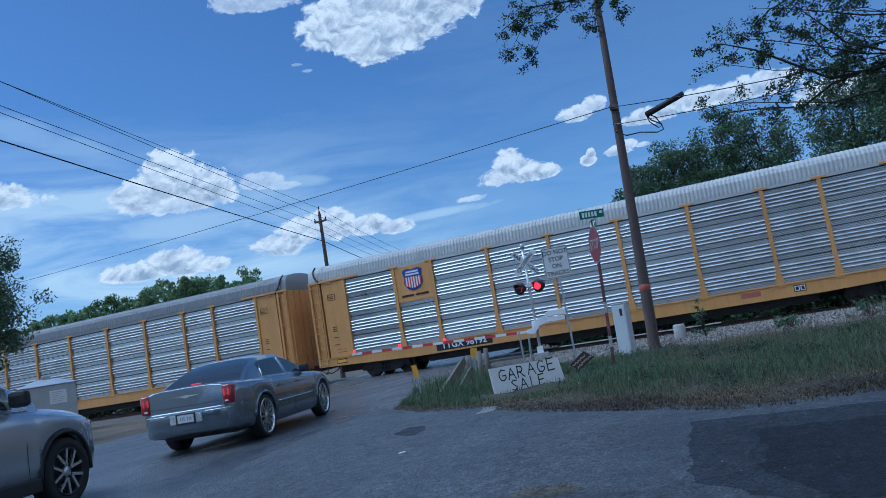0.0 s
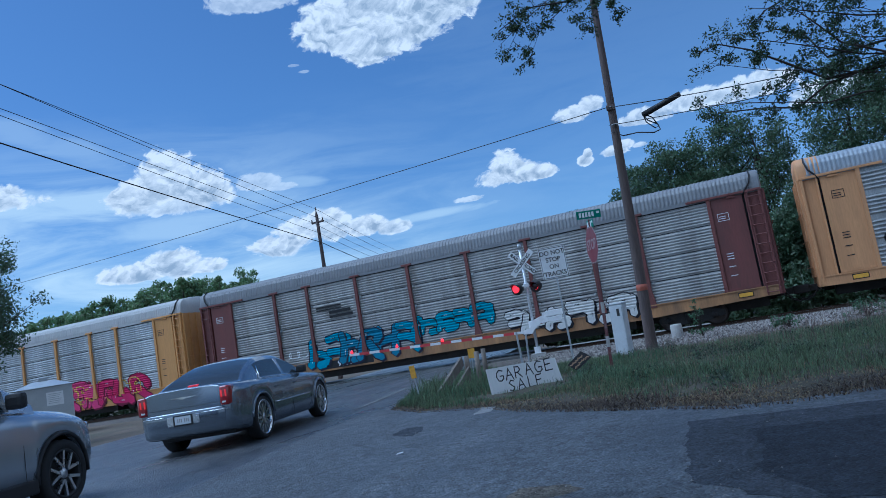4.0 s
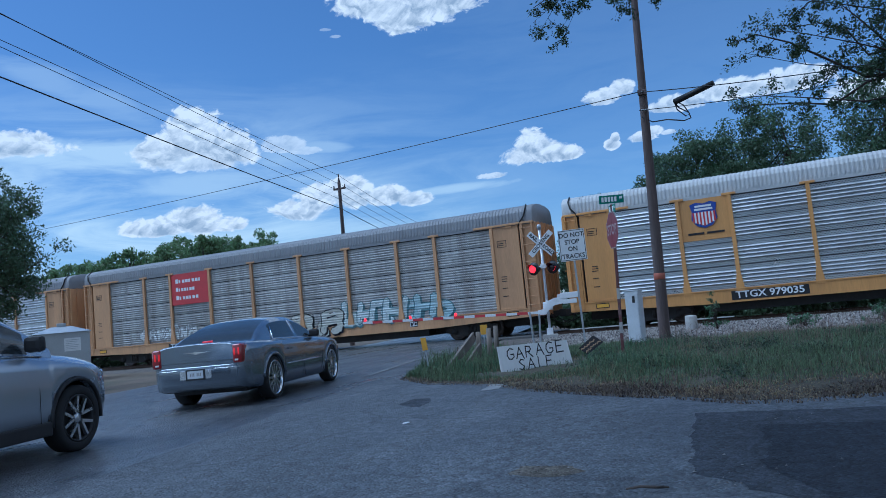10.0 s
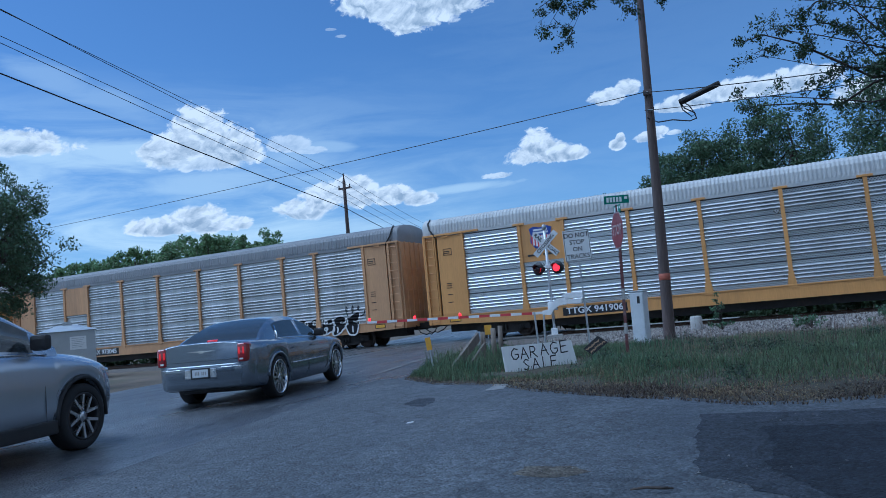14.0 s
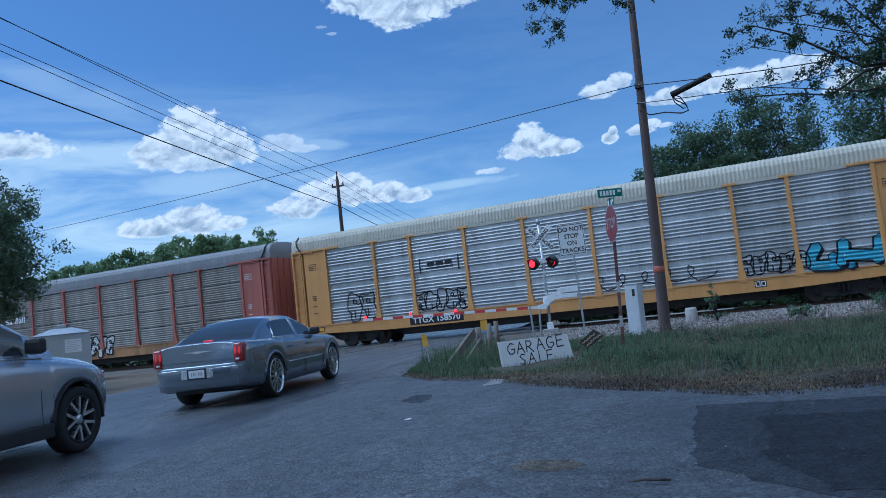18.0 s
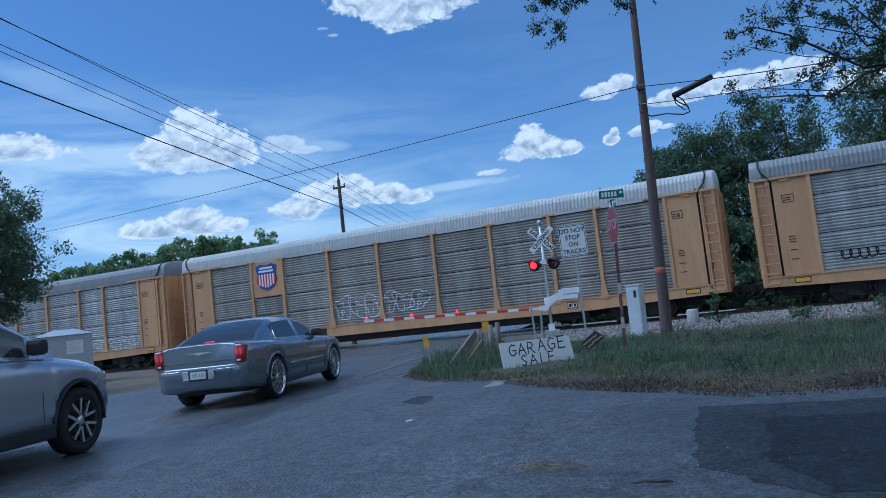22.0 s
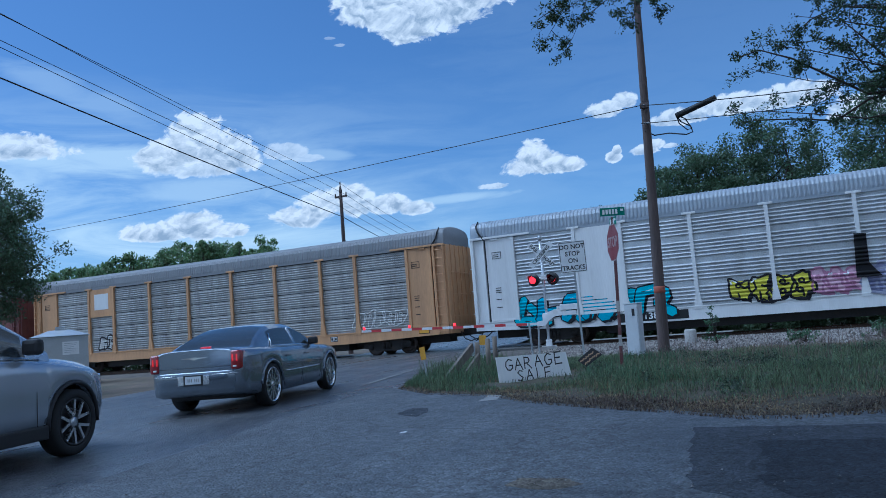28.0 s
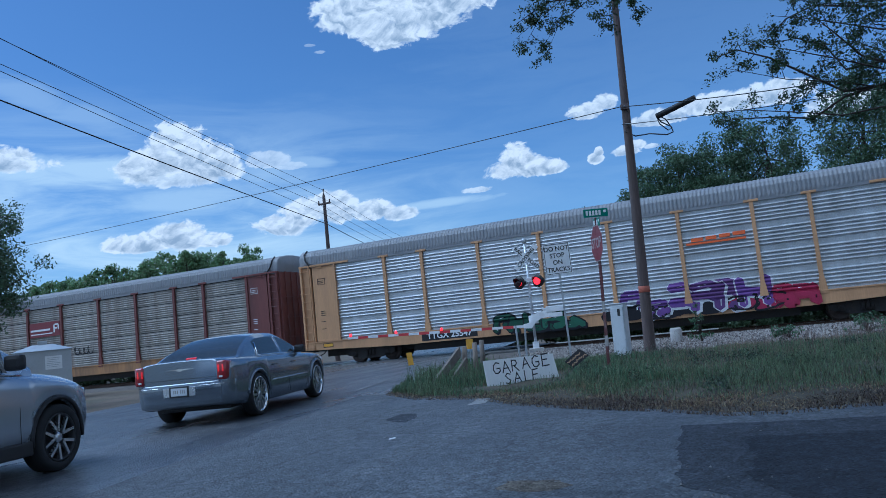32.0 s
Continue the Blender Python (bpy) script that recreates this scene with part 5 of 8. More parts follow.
    # worn yellow safety labels on the sill
    if st["paint"] != "white_paint":
        bars(car, [(1.0, 1.55, SILL_TOP - 0.30, SILL_TOP - 0.10), (25.85, 26.4, SILL_TOP - 0.30, SILL_TOP - 0.10)], M["black"], -0.030)
        bars(car, [(1.03, 1.52, SILL_TOP - 0.27, SILL_TOP - 0.13), (25.88, 26.37, SILL_TOP - 0.27, SILL_TOP - 0.13)], M["sign_yellow"], -0.034)
    # stencilled notices on the end plates
    small = []
    for ex in (0.95, 25.7):
        small += [(ex, ex + 0.42, 3.9, 3.92), (ex, ex + 0.42, 4.18, 4.2), (ex, ex + 0.02, 3.9, 4.2), (ex + 0.4, ex + 0.42, 3.9, 4.2)]
        small += [(ex + 0.05, ex + 0.3, z, z + 0.03) for z in (3.98, 4.06, 2.6, 2.5, 2.4, 2.1, 1.75)]
    stencil(car, small, M["black"] if st["paint"] not in ("brown", "redbrown") else M["white"], -0.012)
    st.get("extra", lambda c: None)(car)
    return car


WHEELS = []
YG, DK, WT = (0.70, 0.55, 0.04), (0.02, 0.02, 0.025), (0.66, 0.68, 0.70)


def up_panel(c, kind="new"):
    shield(c, 5.62, 4.18, 0.95)
    bars(c, [(4.95, 5.55, 3.38, 3.46), (5.65, 6.3, 3.38, 3.46)], M["black"])


def deco_0(c):
    up_panel(c)
    scrawl(c, "new", 0.95, 1.6, 1.9, 2.2, (0.30, 0.02, 0.05), 1, 0.04, 3)
    scrawl(c, "new", 1.1, 1.6, 1.35, 1.7, (0.30, 0.05, 0.05), 2, 0.035, 4)
    bars(c, [(19.2, 19.9, 0.86, 1.04)], M["redbrown"], -0.03)


def deco_1(c):
    bars(c, [(7.1, 7.9, 3.4, 3.52), (7.1, 7.22, 3.0, 3.5), (7.1, 7.9, 2.98, 3.1), (8.05, 8.17, 3.0, 3.52), (8.05, 8.6, 3.4, 3.52), (8.5, 8.62, 2.98, 3.5), (8.5, 9.0, 2.98, 3.1), (8.9, 9.02, 2.98, 3.52)], M["red"], -0.012)
    graffiti(c, "seam", 1.6, 7.0, 0.75, 2.45, [(0.05, 0.45, 0.47), (0.10, 0.55, 0.55), (0.03, 0.30, 0.36)], DK, 101, 7, 0.24, "teal and black graffiti piece")
    graffiti(c, "seam", 7.0, 14.2, 0.75, 2.55, [(0.20, 0.05, 0.22), (0.36, 0.12, 0.33), (0.50, 0.24, 0.40)], (0.05, 0.02, 0.06), 102, 8, 0.24, "purple graffiti piece with yellow edges")
    graffiti(c, "seam", 14.7, 24.4, 0.66, 2.25, [(0.52, 0.03, 0.13), (0.55, 0.05, 0.18), (0.50, 0.02, 0.12)], (0.13, 0.015, 0.04), 103, 9, 0.26, "red graffiti piece with yellow edges")
    throw_up(c, "seam", 15.2, 24.0, 1.0, 2.0, [], (0.60, 0.42, 0.06), 104, 11, 0.05, "yellow sprayed lines in the red piece")


def deco_2(c):
    bars(c, [(7.0, 8.4, 3.62, 3.7), (7.0, 8.4, 3.5, 3.56), (7.7, 8.9, 3.3, 3.44), (7.7, 9.0, 3.1, 3.22)], M["black"], 0.0)
    graffiti(c, "seam", 6.4, 12.0, 0.75, 2.5, [(0.03, 0.30, 0.45), (0.05, 0.20, 0.32)], (0.03, 0.03, 0.05), 111, 6, 0.24, "blue graffiti piece with pale red edges")
    graffiti(c, "seam", 12.4, 15.8, 1.5, 2.5, [(0.05, 0.30, 0.42)], DK, 112, 4, 0.18)
    graffiti(c, "seam", 16.5, 22.0, 0.8, 1.9, [(0.62, 0.62, 0.60)], DK, 113, 6, 0.2, "white graffiti piece")
    scrawl(c, "seam", 4.0, 6.0, 1.4, 1.8, WT, 3, 0.05, 4)


def deco_3(c):
    for x in (5.6, 21.6):
        bm = bmesh.new()
        o = [(x + 0.82 * math.cos(radians(22.5 + 45 * i)), 3.92 + 0.82 * math.sin(radians(22.5 + 45 * i))) for i in range(8)]
        slab(bm, [(x + (u - x) * 1.06, 3.92 + (v - 3.92) * 1.06) for u, v in o], -0.016, 0.0, 0)
        slab(bm, o, -0.022, -0.016, 1)
        part("badge", bm, [M["white"], M["red"]], c, "red octagon badge with white bars")
        bars(c, [(x - 0.5, x - 0.36, 4.2, 4.45), (x - 0.3, x + 0.5, 4.22, 4.38), (x - 0.55, x - 0.38, 3.86, 4.1), (x - 0.32, x + 0.15, 3.9, 4.04), (x - 0.5, x - 0.36, 3.5, 3.75), (x - 0.3, x + 0.6, 3.54, 3.68), (x - 0.1, x + 0.5, 3.3, 3.4)], M["white"], -0.03)
    graffiti(c, "mid", 2.3, 4.5, 1.2, 2.3, [(0.42, 0.10, 0.16)], DK, 121, 4, 0.12)
    graffiti(c, "mid", 7.2, 13.6, 1.0, 1.95, [], DK, 122, 9, 0.05, "black line graffiti")
    graffiti(c, "mid", 15.0, 20.4, 0.85, 2.2, [(0.50, 0.06, 0.10), (0.55, 0.10, 0.14)], (0.62, 0.62, 0.6), 123, 7, 0.2, "red graffiti piece with white edges")
    graffiti(c, "mid", 21.2, 26.6, 0.8, 2.45, [(0.66, 0.66, 0.64)], DK, 124, 6, 0.22, "white graffiti piece with black edges")


def deco_4(c):
    bars(c, [(18.2, 20.2, 3.42, 3.5), (18.35, 18.8, 3.52, 3.66), (18.9, 19.3, 3.54, 3.68), (19.4, 19.8, 3.56, 3.7), (19.9, 20.4, 3.58, 3.72)], M["orange"], 0.0)
    throw_up(c, "mid", 12.1, 17.6, 0.72, 1.55, [(0.50, 0.50, 0.47), (0.6, 0.6, 0.57)], DK, 131, 6, 0.26, "cream graffiti piece with black edges")
    throw_up(c, "mid", 18.0, 26.0, 0.78, 1.85, [(0.55, 0.55, 0.52), (0.6, 0.6, 0.57)], DK, 132, 7, 0.26, "cream graffiti piece with black edges")
    scrawl(c, "mid", 0.8, 1.6, 2.1, 2.6, WT, 5, 0.05, 3)


def deco_5(c):
    for x1, z, n in ((8.85, 4.28, 8), (8.35, 3.83, 7), (8.6, 3.38, 7)):
        w = (x1 - 7.0) / n
        bars(c, [(7.0 + i * w, 7.0 + i * w + w * (0.45 if i % 3 == 1 else 0.74), z, z + (0.22 if i == 0 else 0.17)) for i in range(n)], M["white"], -0.012)
    graffiti(c, "dull", 4.2, 8.2, 1.2, 2.1, [(0.62, 0.64, 0.64)], (0.3, 0.3, 0.3), 141, 7, 0.13, "white graffiti letters")
    graffiti(c, "dull", 11.8, 17.4, 0.8, 2.0, [(0.35, 0.45, 0.42), (0.5, 0.5, 0.45)], DK, 142, 6, 0.2, "pale green graffiti piece")
    graffiti(c, "dull", 17.6, 23.2, 1.1, 2.4, [(0.55, 0.62, 0.62), (0.4, 0.52, 0.55)], (0.12, 0.2, 0.22), 143, 7, 0.2, "pale blue graffiti piece")
    scrawl(c, "dull", 0.9, 1.5, 3.0, 4.2, DK, 6, 0.05, 4)


def deco_7(c):
    throw_up(c, "mid", 20.4, 25.0, 0.70, 1.75, [(0.015, 0.015, 0.018)], (0.66, 0.66, 0.66), 151, 6, 0.05, "black graffiti piece with white edges")
    scrawl(c, "mid", 24.2, 25.2, 1.5, 2.1, DK, 152, 0.05, 3)


def deco_9(c):
    bars(c, [(6.95, 7.25, 3.3, 3.65), (7.32, 7.6, 3.3, 3.65), (7.75, 8.05, 3.3, 3.65), (8.12, 8.36, 3.3, 3.55), (8.43, 8.52, 3.3, 3.65), (8.59, 8.68, 3.3, 3.65)], M["white"], -0.012)
    graffiti(c, "seam", 12.4, 16.0, 0.75, 2.0, [(0.6, 0.6, 0.58)], DK, 161, 6, 0.14, "white graffiti letters with black edges")
    scrawl(c, "seam", 21.0, 25.0, 1.5, 1.9, (0.12, 0.12, 0.12), 7, 0.04, 6)


def deco_10(c):
    bars(c, [(7.0, 7.06, 3.0, 3.7), (8.94, 9.0, 3.0, 3.7), (7.3, 8.7, 3.2, 3.26), (7.4, 7.75, 3.32, 3.5), (7.85, 8.2, 3.32, 3.5), (8.3, 8.65, 3.32, 3.5)], M["black"], 0.01)
    graffiti(c, "mid", 3.0, 4.5, 1.2, 2.6, [], DK, 171, 2, 0.05, "black line drawing")
    graffiti(c, "mid", 6.6, 9.3, 1.2, 2.3, [], DK, 172, 5, 0.05)
    graffiti(c, "mid", 20.6, 23.0, 1.25, 2.1, [], DK, 173, 5, 0.05)
    graffiti(c, "mid", 23.3, 25.2, 1.2, 2.3, [(0.15, 0.42, 0.55)], DK, 174, 2, 0.3, "blue cat-like spray figure")
    scrawl(c, "mid", 15.0, 19.5, 1.25, 2.0, DK, 8, 0.04, 5)


def deco_11(c):
    bars(c, [(7.2, 7.75, 3.3, 3.75), (7.85, 8.4, 3.3, 3.75), (8.5, 9.0, 3.3, 3.75), (7.2, 9.0, 3.1, 3.18)], M["yellow"], 0.0)
    graffiti(c, "dull", 4.2, 12.0, 1.0, 2.2, [(0.45, 0.60, 0.62), (0.55, 0.62, 0.62)], (0.40, 0.58, 0.6), 181, 8, 0.24, "pale cyan graffiti block")
    graffiti(c, "dull", 11.5, 12.5, 0.66, 1.9, [(0.6, 0.6, 0.6)], DK, 182, 1, 0.24, "white graffiti piece with black edges")
    graffiti(c, "dull", 17.8, 25.2, 1.1, 1.85, [], (0.55, 0.55, 0.52), 183, 10, 0.05, "white line graffiti")


def deco_12(c):
    shield(c, 5.62, 4.05, 1.25)
    graffiti(c, "seam", 9.6, 14.5, 1.4, 2.5, [], (0.6, 0.58, 0.6), 191, 6, 0.06, "white line graffiti")
    scrawl(c, "seam", 25.9, 26.9, 1.6, 2.4, DK, 9, 0.04, 3)


def deco_13(c):
    throw_up(c, "dull", 17.4, 21.2, 0.75, 1.75, [(0.03, 0.10, 0.16), (0.04, 0.08, 0.12)], (0.38, 0.48, 0.52), 201, 7, 0.24, "dark blue graffiti piece")
    throw_up(c, "dull", 21.7, 26.0, 0.5, 1.85, [(0.36, 0.03, 0.05), (0.42, 0.05, 0.07)], (0.62, 0.55, 0.55), 202, 6, 0.24, "red graffiti piece")
    scrawl(c, "dull", 2.6, 4.0, 1.5, 1.9, DK, 10, 0.05, 5)


def deco_14(c):
    bars(c, [(7.0, 8.6, 3.70, 3.76), (7.0, 8.6, 3.58, 3.64), (8.3, 9.0, 3.36, 3.5), (8.0, 9.1, 3.16, 3.28)], M["black"], 0.0)
    graffiti(c, "dull", 2.0, 6.8, 0.85, 1.75, [(0.45, 0.5, 0.52), (0.15, 0.35, 0.45), (0.12, 0.12, 0.3)], DK, 211, 5, 0.22, "grey and blue graffiti row")
    graffiti(c, "dull", 12.8, 17.0, 0.8, 2.0, [(0.36, 0.30, 0.28), (0.50, 0.42, 0.38)], (0.48, 0.22, 0.18), 212, 5, 0.22, "pale red graffiti row")
    graffiti(c, "dull", 17.2, 21.6, 0.75, 2.45, [(0.13, 0.06, 0.05), (0.17, 0.08, 0.06), (0.08, 0.10, 0.11)], (0.60, 0.56, 0.54), 213, 6, 0.25, "dark teal and red graffiti piece")
    throw_up(c, "dull", 7.1, 11.2, 0.9, 1.95, [], (0.42, 0.30, 0.29), 214, 5, 0.05, "pale red line graffiti")


def deco_15(c):
    plate(c, "patch", 5.1, 6.2, 3.6, 4.5, M["white_paint"], -0.012)
    graffiti(c, "dull", 22.4, 25.2, 1.3, 2.2, [], (0.6, 0.6, 0.58), 221, 5, 0.08, "white line graffiti")
    graffiti(c, "dull", 5.4, 6.6, 1.2, 2.1, [(0.5, 0.5, 0.48)], DK, 222, 2, 0.14)


def deco_16(c):
    graffiti(c, "mid", 2.0, 8.2, 0.9, 2.2, [(0.05, 0.38, 0.55), (0.08, 0.48, 0.60)], DK, 231, 6, 0.26, "blue graffiti piece with black edges")
    throw_up(c, "mid", 10.6, 13.4, 1.1, 2.2, [(0.62, 0.58, 0.05)], DK, 232, 4, 0.26, "yellow graffiti piece")
    throw_up(c, "mid", 13.4, 15.0, 1.2, 2.2, [(0.60, 0.40, 0.48)], (0.4, 0.2, 0.3), 233, 3, 0.26, "pink graffiti piece")
    throw_up(c, "mid", 15.0, 18.0, 1.1, 2.3, [(0.25, 0.25, 0.38)], (0.35, 0.35, 0.45), 234, 4, 0.28, "grey-violet graffiti piece")
    vs, fs = [], []
    for i, shape in enumerate([
        [(16.55, 3.44), (20.72, 3.31), (20.7, 3.12), (16.61, 3.21)],
        [(20.65, 3.35), (22.66, 3.43), (22.63, 3.22), (20.63, 3.12)],
        [(14.93, 3.33), (15.32, 3.29), (15.31, 2.23), (15.66, 1.73), (14.85, 1.72)],
        [(16.62, 3.35), (17.0, 3.26), (17.13, 2.21), (16.67, 1.49), (16.58, 2.19)],
        [(19.53, 2.28), (20.61, 2.28), (20.63, 1.88), (19.49, 1.88)],
        [(19.45, 1.55), (20.52, 1.52), (20.56, 1.23), (19.41, 1.15)],
        [(20.64, 3.28), (21.13, 3.18), (21.11, 2.27), (20.59, 1.52)],
        [(20.75, 2.31), (21.12, 2.37), (21.75, 1.99), (21.69, 0.84), (21.1, 1.73)],
        [(22.84, 3.31), (23.15, 3.3), (23.06, 2.14), (22.77, 2.1)],
        [(22.87, 2.38), (23.46, 2.39), (23.36, 2.11), (22.83, 2.07)],
        [(22.85, 1.67), (23.64, 1.69), (23.85, 1.29), (23.23, 0.93), (22.83, 0.89)],
        [(22.84, 3.28), (25.23, 3.39), (25.2, 3.14), (22.83, 3.05)],
        [(25.03, 3.38), (25.25, 3.38), (25.19, 2.23), (24.84, 2.26)],
        [(24.19, 2.03), (25.46, 2.23), (25.56, 2.02), (24.46, 1.69)],
        [(25.62, 2.02), (25.92, 1.99), (26.21, 0.94), (25.94, 1.01)],
    ]):
        fill_poly(vs, fs, "mid", shape, 0.135 + 0.0012 * i)
    for i, (a, b, w) in enumerate((((18.6, 3.16), (18.56, 2.15), 0.16), ((18.56, 2.15), (17.89, 1.46), 0.2), ((17.95, 1.45), (17.78, 0.66), 0.55))):
        stroke(vs, fs, "mid", *a, *b, w, 0.155 + 0.002 * i)
    tagged(pydata("graffiti", vs, fs, [paint((0.012, 0.012, 0.014))], c), "huge black roller-painted graffiti shapes", kind="stuff")
    vs, fs = [], []
    for i, way in enumerate(([(21.07, 4.56), (21.48, 4.46), (21.05, 3.72), (21.5, 3.77)], [(22.02, 4.75), (21.66, 3.64)], [(22.31, 4.46), (21.87, 4.13), (22.19, 3.58)], [(20.75, 4.38), (20.78, 4.12)], [(20.88, 4.39), (20.91, 4.14)], [(22.54, 4.42), (22.47, 4.2)], [(22.65, 4.43), (22.58, 4.21)])):
        for j, (a, b) in enumerate(zip(way, way[1:])):
            stroke(vs, fs, "mid", *a, *b, 0.11, 0.085 + 0.001 * (i + j))
    tagged(pydata("graffiti_tag", vs, fs, [M["black"]], c), "black sprayed tag on the white panel", kind="stuff")
    plate(c, "rust_patch", 26.5, 27.35, 4.2, 4.84, M["orange_old"], -0.056)


def deco_17(c):
    plate(c, "sign", 9.5, 12.0, 3.1, 3.95, M["maroon"], 0.0)
    bars(c, [(9.6, 11.2, 3.45, 3.56), (9.6, 11.4, 3.25, 3.31), (11.5, 11.6, 3.3, 3.75), (11.6, 11.9, 3.7, 3.8), (11.85, 11.95, 3.45, 3.75), (11.6, 11.8, 3.5, 3.6)], M["white"], -0.012)
    graffiti(c, "dull", 4.8, 9.0, 0.95, 1.9, [], (0.5, 0.5, 0.48), 241, 5, 0.08, "white line graffiti")
    scrawl(c, "dull", 13.0, 14.4, 1.8, 2.3, DK, 11, 0.05, 4)
    scrawl(c, "dull", 22.8, 26.0, 1.7, 2.0, WT, 12, 0.05, 7)
    plate(c, "notice", 0.95, 1.5, 1.35, 1.7, M["yellow"], -0.012)


def deco_18(c):
    bars(c, [(18.1, 20.3, 3.42, 3.5), (18.3, 18.75, 3.54, 3.68), (18.85, 19.25, 3.56, 3.7), (19.35, 19.75, 3.58, 3.72), (19.85, 20.3, 3.6, 3.74)], M["orange"], 0.0)
    graffiti(c, "mid", 9.9, 13.6, 0.72, 1.55, [(0.03, 0.08, 0.05), (0.05, 0.13, 0.08)], DK, 251, 5, 0.3, "dark green graffiti piece")
    throw_up(c, "mid", 14.8, 21.4, 0.66, 1.35, [(0.02, 0.02, 0.024), (0.30, 0.03, 0.08)], (0.02, 0.02, 0.024), 254, 6, 0.05, "black and red spray cloud")
    graffiti(c, "mid", 15.4, 20.8, 0.75, 2.1, [(0.16, 0.08, 0.28), (0.12, 0.06, 0.18)], (0.60, 0.60, 0.62), 252, 6, 0.22, "purple graffiti piece with white edges")
    graffiti(c, "mid", 20.4, 22.3, 0.72, 1.5, [(0.32, 0.03, 0.08)], (0.3, 0.03, 0.07), 253, 3, 0.3, "dark red spray cloud")
    scrawl(c, "mid", 0.9, 1.7, 1.5, 1.9, DK, 13, 0.05, 4)


CLEAN = "yellow rail car carrier with bright ribbed panels"
DULL = "yellow rail car carrier with dull grey panels and graffiti"
STYLES = {
    -2: dict(kind="new", steel="steel_mid", paint="yellow", roof="roof_grey", label="yellow rail car carrier with grey ribbed panels"),
    -1: dict(kind="new", steel="steel_mid", paint="yellow", roof="roof_grey", label="yellow rail car carrier with grey ribbed panels"),
    0: dict(kind="new", steel="steel_new", paint="yellow", roof="roof_white", label=CLEAN + ", shield badge", plated={1: 3.15}, mark="TTGX 98192", extra=deco_0),
    1: dict(kind="seam", steel="steel_mid", paint="yellow", roof="roof_white", label="yellow rail car carrier with teal and red graffiti", mark="TTGX 98053", mark_x=7.9, extra=deco_1),
    2: dict(kind="seam", steel="steel_dull", paint="brown", roof="roof_grey", sill="yellow_dirty", label="brown rail car carrier with grey panels and blue graffiti", mark="973385", mark_x=8.4, extra=deco_2),
    3: dict(ladders=False, kind="mid", steel="steel_mid", paint="orange_old", roof="roof_blue", cap="orange_old", label="orange rail car carrier with red octagon badges and graffiti", plated={1: "all", 7: "all"}, mark="TTGX 6927", extra=deco_3),
    4: dict(kind="mid", steel="steel_light", paint="yellow_old", roof="roof_grey", label="yellow rail car carrier with cream graffiti", mark="TTGX 160837", extra=deco_4),
    5: dict(kind="dull", steel="steel_dull", paint="yellow_old", roof="roof_grey", sign="red", label="yellow rail car carrier, dull grey panels, one red, white graffiti", plated={2: 3.1}, mark="TTGX 988729", extra=deco_5),
    6: dict(kind="new", steel="steel_new", paint="yellow", roof="roof_white", label=CLEAN + ", shield badge", plated={1: 3.15}, mark="TTGX 979035", extra=up_panel),
    7: dict(kind="mid", steel="steel_mid", paint="yellow_old", roof="roof_grey", label="yellow rail car carrier with black and white graffiti", plated={1: 3.2}, mark="TTGX 973045", extra=deco_7),
    8: dict(kind="new", steel="steel_new", paint="yellow", roof="roof_white", label=CLEAN + ", shield badge", plated={1: 3.15}, mark="TTGX 941906", extra=up_panel),
    9: dict(kind="seam", steel="steel_brown", paint="redbrown", roof="roof_grey", sill="yellow_dirty", label="faded red rail car carrier with dull grey panels", extra=deco_9),
    10: dict(kind="mid", steel="steel_mid", paint="yellow", roof="roof_cream", label="yellow rail car carrier with a cream roof and line graffiti", mark="TTGX 158570", extra=deco_10),
    11: dict(kind="dull", steel="steel_dull", paint="yellow_old", roof="roof_grey", label=DULL, mark="996035", extra=deco_11),
    12: dict(kind="seam", steel="steel_brown", paint="yellow_old", roof="roof_white", label="yellow rail car carrier with stained panels and a shield badge", plated={1: 3.0}, mark="TTGX", extra=deco_12),
    13: dict(kind="dull", steel="steel_dull", paint="yellow_old", roof="roof_grey", label=DULL, mark="TTGX 851094", extra=deco_13),
    14: dict(kind="dull", steel="steel_brown", paint="brown", roof="roof_grey", sill="yellow_dirty", label="brown rail car carrier with stained panels and a graffiti row", mark="TTGX 978439", extra=deco_14),
    15: dict(kind="dull", steel="steel_dull", paint="yellow_old", roof="roof_grey", label="yellow rail car carrier with dull grey panels", plated={1: 3.2}, extra=deco_15),
    16: dict(ladders=False, kind="mid", steel="steel_light", paint="white_paint", roof="roof_blue", end="white_paint", label="white rail car carrier with huge black graffiti", plated={1: "all", 7: "all"}, mark="1386", extra=deco_16),
    17: dict(kind="dull", steel="steel_brown", paint="brown", roof="roof_grey", sill="yellow_dirty", label="brown rail car carrier with stained panels and a maroon sign", extra=deco_17),
    18: dict(kind="mid", steel="steel_light", paint="yellow_old", roof="roof_grey", label="yellow rail car carrier with purple graffiti", mark="TTGX 25547", extra=deco_18),
    19: dict(kind="mid", steel="steel_mid", paint="yellow", roof="roof_grey", label="yellow rail car carrier with grey ribbed panels"),
}


def train_x(k, t):
    """Where the left end of car k stands at t seconds."""
    u = t / 32.0
    return k * CAR_PITCH - (20.21 + 513.18 * u - 0.51 * u * u + 5.55 * u ** 3)


